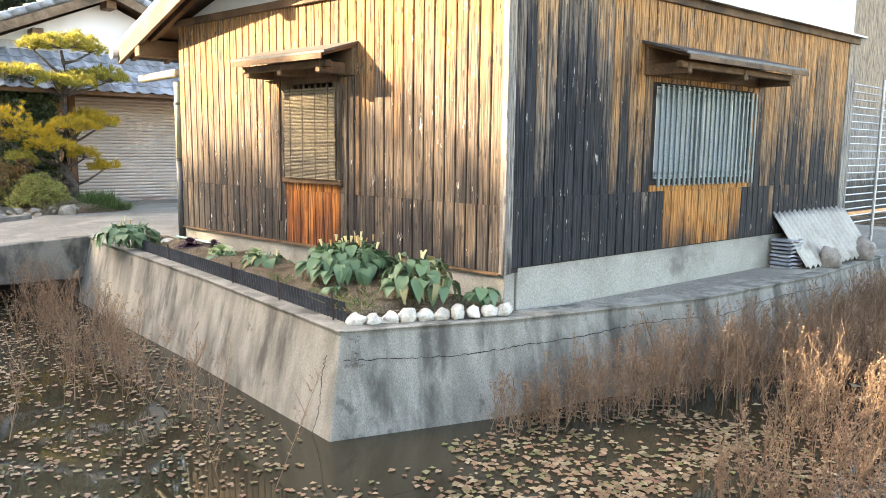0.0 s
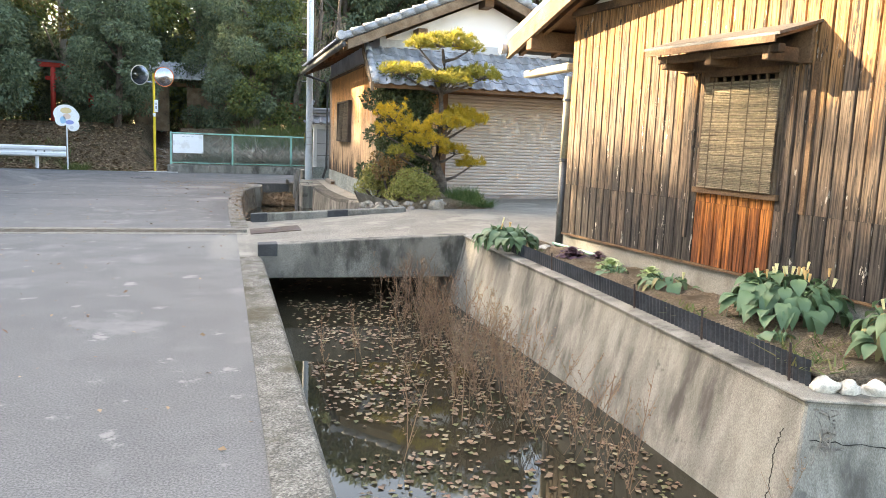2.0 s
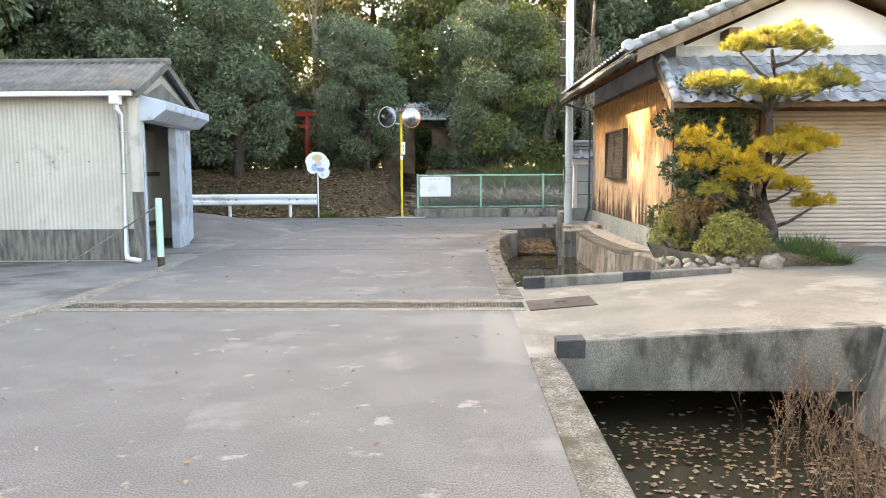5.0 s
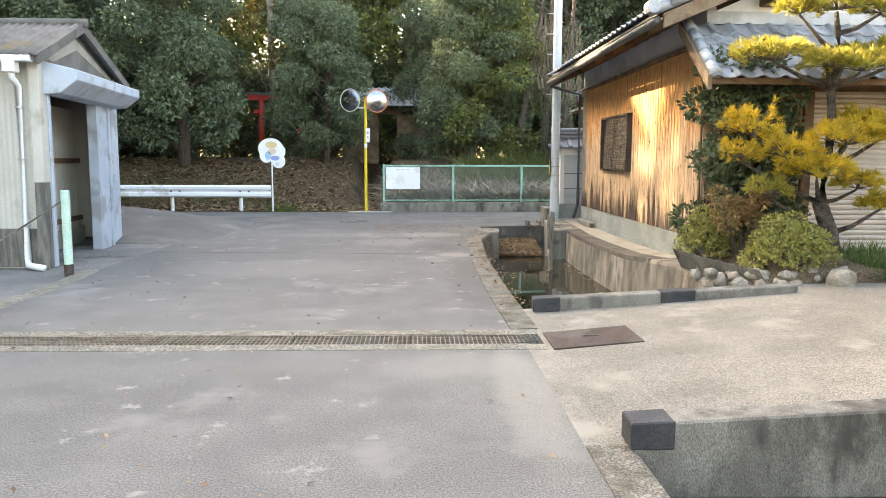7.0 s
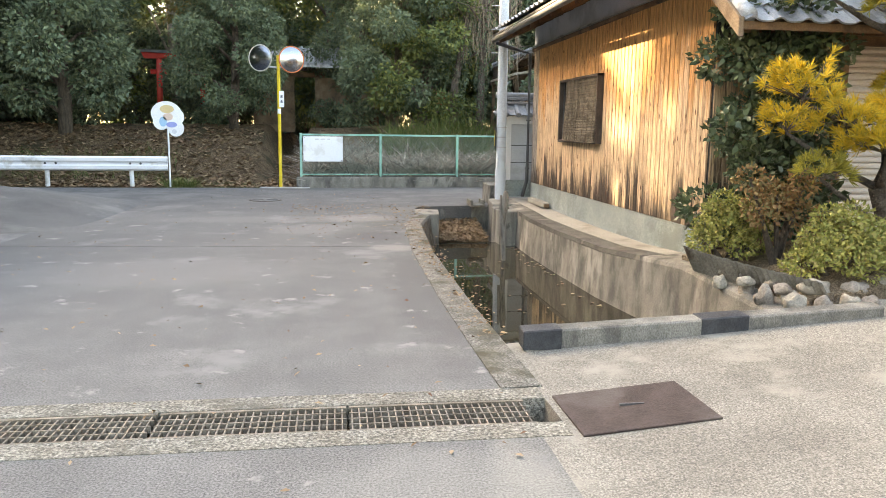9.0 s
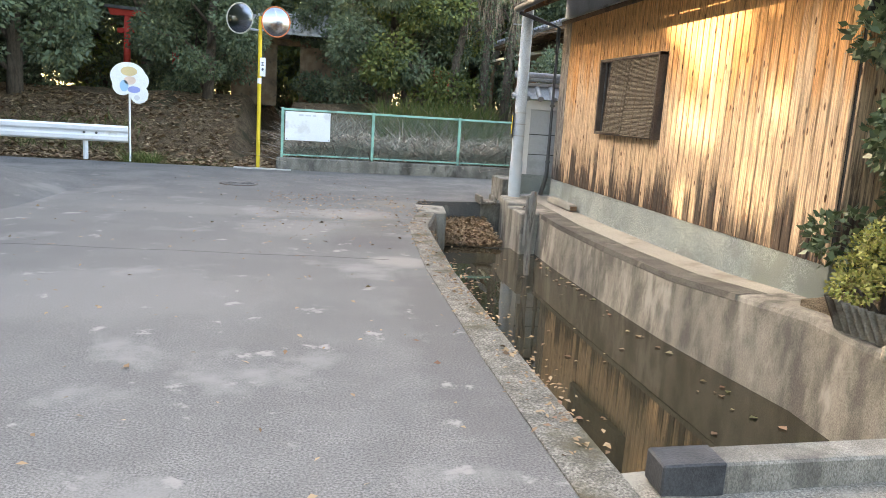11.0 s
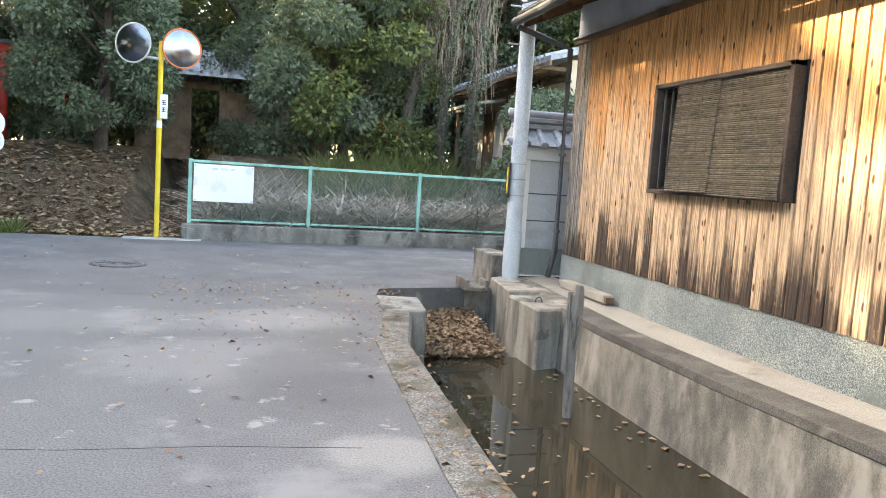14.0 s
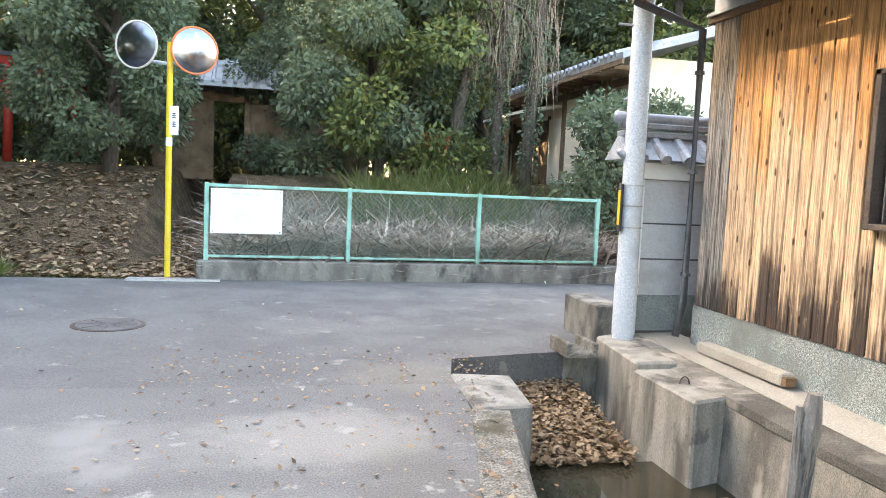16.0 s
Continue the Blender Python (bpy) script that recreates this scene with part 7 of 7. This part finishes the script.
part("wall", Geo().box(-1.4, 0, 0, 0.0, 0.15, 2.0), BARGE, gate)
part("lattice_wall", Geo().box(0.9, -0.04, 0.0, 3.2, 0.0, 0.75), BEAM, gate)
for i in range(18):
    part("slat", Geo().box(0.95 + i * 0.125, -0.07, 0.05, 0.99 + i * 0.125, -0.04, 0.72), BARGE, gate)
for x in (-0.05, 0.85):
    part("post", Geo().box(x, -0.1, 0, x + 0.14, 0.1, 2.3), BARGE, gate)
part("lintel", Geo().box(-0.3, -0.12, 2.0, 1.2, 0.12, 2.2), BEAM, gate)
part("roof", Geo().prism([(-0.9, 2.3), (0.1, 2.95), (1.1, 2.3), (1.1, 2.42), (0.1, 3.07), (-0.9, 2.42)], "x", -1.0, 3.4), TILE, gate, "grey tiled roof")
for i in range(17):
    part("roof_roll", Geo().cyl((-0.95 + i * 0.265, -0.93, 2.40), (-0.95 + i * 0.265, 0.1, 3.08), 0.055, n=6), TILE, gate)
RED = surface("red_lacquer", (0.42, 0.035, 0.025), (0.50, 0.05, 0.035), 3, 60, 0.5, 0.1, speck=0.05)
TORII = (-6.15, 39.0, 1.35)
tor = thing("torii_gate", "red lacquered wooden torii gate among dark trees", "torii", TORII, -8)
for x in (-0.75, 0.75):
    part("pillar", Geo().cyl((x * 1.06, 0, 0), (x, 0, 2.55), 0.11, 0.10, n=14), RED, tor, smooth=True)
part("tie_beam", Geo().box(-1.05, -0.07, 1.98, 1.05, 0.07, 2.14), RED, tor, bevel=0.01)
part("lintel", Geo().prism([(-1.25, 2.52), (1.25, 2.52), (1.35, 2.74), (0, 2.68), (-1.35, 2.74)], "y", -0.10, 0.10), RED, tor, bevel=0.01)
part("cap", Geo().prism([(-1.40, 2.74), (0, 2.68), (1.40, 2.74), (1.44, 2.84), (0, 2.77), (-1.44, 2.84)], "y", -0.16, 0.16), DARKMETAL, tor)
part("strut", Geo().box(-0.08, -0.06, 2.14, 0.08, 0.06, 2.52), RED, tor)
for x, y in ((2.8, 37.5), (3.3, 37.8)):
    fl = thing("red_banner", "small red shrine banner on a pole", "banner", (x, y, 1.3))
    part("pole", Geo().cyl((0, 0, 0), (0, 0, 1.6), 0.015, n=6), BARGE, fl)
    part("cloth", Geo().sheet(lambda i, j: (0.02 + 0.3 * i, 0.03 * math.sin(i * 5), 0.7 + 0.8 * j), 6, 4), RED, fl, smooth=True)
cable = thing("overhead_cables", "thin dark overhead cables by the pole", "cable")
for dz, dx in ((0.0, 0.0), (0.35, 0.2), (0.6, -0.1)):
    part("cable", Geo().tube([(2.55, 25.38, 6.6 + dz), (6 + dx, 25.5, 6.0 + dz), (12, 26.5, 6.2 + dz), (20, 28, 7.2 + dz)], 0.012, 5), BLACKPAD, cable)

# ---- boards and tiles, piece by piece ----
def board_mesh(w, h, material, t=0.018):
    return mesh_of("board", Geo().prism([(0.005, 0.0), (w - 0.005, 0.0), (w - 0.005, t * 0.6), (w - 0.011, t), (0.011, t), (0.005, t * 0.6)], "z", 0.0, h), material)


meshes = {}


def board(parent, m, w, z0, z1, material):
    key = (round(w, 3), round(z1 - z0, 3), material.name)
    if key not in meshes:
        meshes[key] = board_mesh(w, z1 - z0, material)
    return part("board", meshes[key], material, parent, m=m @ pose(0, 0, z0))


# front of the house: u along the wall, outwards is +y in its frame
P = 0.1248
for i in range(40):
    u = 0.03 + i * P
    cut = 2.02 < u + P * 0.7 and u + P * 0.3 < 2.88
    m = pose(u, rnd.uniform(0.0, 0.004), 0)
    board(wf, m @ pose(0, 0.004, 0), P, 0.51, 1.06, ORANGEWOOD if cut else FRONTWOOD)
    if cut:
        board(wf, m, P, 1.062, 1.14, ORANGEWOOD)
        board(wf, m, P, 2.21, 2.918, FRONTWOOD)
    else:
        board(wf, m, P, 1.062, 2.918, FRONTWOOD)
part("drip_strip", Geo().box(0.03, 0.0, 0.485, 5.03, 0.03, 0.508), BEAM, house, m=HF)

# side of the house: outwards is -y, so the boards are turned about
SIDEMIX = plank_wood("side_boards_far", (0.030, 0.029, 0.031), (0.18, 0.115, 0.07), (0.38, 0.20, 0.085), 1.45, 2.25, 0.75, 0.8, 0.7, flecks=0.45)
for i in range(49):
    x = 0.06 + i * 0.1253
    cut = 1.98 < x + P * 0.7 and x + P * 0.3 < 3.84
    m = pose(x + 0.1253, rnd.uniform(-0.004, 0.0), 0, 0, 0, 180)
    far = x > 3.8
    warm = 2.15 < x < 3.65
    board(ws, m @ pose(0, 0.004, 0), 0.1253, 0.55, 1.12, SIDEWARM if warm else (SIDEMIX if far else SIDEWOOD))
    if cut:
        board(ws, m, 0.1253, 1.122, 1.18, SIDEWARM)
        board(ws, m, 0.1253, 2.17, 2.918, SIDEMIX)
    else:
        board(ws, m, 0.1253, 1.122, 2.918, SIDEMIX if x > 1.3 else SIDEWOOD)

# barn wall along the canal: outwards is -x
for i in range(56):
    y = 17.92 + i * 0.13
    cut = 21.20 < y + 0.10 and y + 0.03 < 23.16
    m = pose(BX - rnd.uniform(0, 0.004), y, 0, 0, 0, 90)
    mt_ = BARNGREY if y > 24.75 else BARNWOOD
    if cut:
        board(barnwall, m, 0.13, 0.49, 1.33, mt_)
        board(barnwall, m, 0.13, 2.365, 3.04, mt_)
    else:
        board(barnwall, m, 0.13, 0.49, 3.04, mt_)
for i in range(11):
    m = pose(BX + 0.0 + (i + 1) * 0.13, GY, 0, 0, 0, 180)
    board(barnwall, m, 0.13, 0.5, 2.42, BARNWOOD)

# tiles of the pent roof
def tile_profile(i):
    return 0.028 * math.cos(min(1.0, i / 0.42) * math.pi / 2 * 2 - math.pi / 2) if i < 0.42 else -0.012 * math.sin((i - 0.42) / 0.58 * math.pi)


tile_mesh = mesh_of("tile", Geo().sheet(lambda i, j: (0.27 * i, -0.30 * j, tile_profile(i) + 0.022 * j + 0.02), 10, 1, 0.016), TILE, smooth=False)
tilt = math.degrees(math.atan2(0.78, 1.05))
for r in range(5):
    for c in range(19):
        x = 2.86 + c * 0.264
        k = r / 5.0
        if x + 0.2 > 7.4 + 0.55 * (k + 0.15):
            continue
        p = pent(x, k)
        part("tile", tile_mesh, TILE, barn, m=pose(p[0], p[1], p[2] + 0.002, tilt, 0, rnd.uniform(-0.5, 0.5)))
for k in range(5):
    p, q_ = pent(2.86, k / 5.0), pent(2.86, (k + 1.12) / 5.0)
    part("verge_tile", Geo().tube([(2.90, p[1], p[2] + 0.045), (2.90, q_[1], q_[2] + 0.06)], [0.065, 0.075], 10), TILE, barn, smooth=True)
    p, q_ = pent(7.4 + 0.55 * k / 5, k / 5.0), pent(7.4 + 0.55 * (k + 1.1) / 5, (k + 1.1) / 5.0)
    part("hip_tile", Geo().tube([(p[0], p[1], p[2] + 0.05), (q_[0], q_[1], q_[2] + 0.065)], [0.065, 0.075], 10), TILE, barn, smooth=True)
# eaves and verge tiles of the main roof
mtilt = math.degrees(math.atan2(1.25, 2.95))
for c in range(29):
    y = GY - 0.48 + c * 0.265
    for r in range(3):
        d = 2.98 - r * 0.25
        part("eaves_tile", tile_mesh, TILE, barn, m=pose(5.33 - d + 0.27, y + 0.265, 3.40 + r * 0.106 + 0.105, 0, 0, -90) @ pose(0, 0, 0, mtilt, 0, 0))
for sgn in (-1, 1):
    for i in range(12):
        d0, d1 = 0.1 + i * 0.245, 0.1 + i * 0.245 + 0.27
        z0, z1 = 4.66 - d0 * 0.4237, 4.68 - d1 * 0.4237
        part("verge_tile", Geo().tube([(5.33 + sgn * d0, GY - 0.47, z0), (5.33 + sgn * d1, GY - 0.47, z1)], [0.07, 0.085], 10), TILE, barn, smooth=True)
part("verge_cap", Geo().cyl((2.30, GY - 0.56, 3.42), (2.30, GY - 0.40, 3.42), 0.085, n=14), TILE, barn)
part("ridge_tile", Geo().tube([(5.33, GY - 0.55, 4.72), (5.33, 25.33, 4.72)], 0.11, 10), TILE, barn, smooth=True)
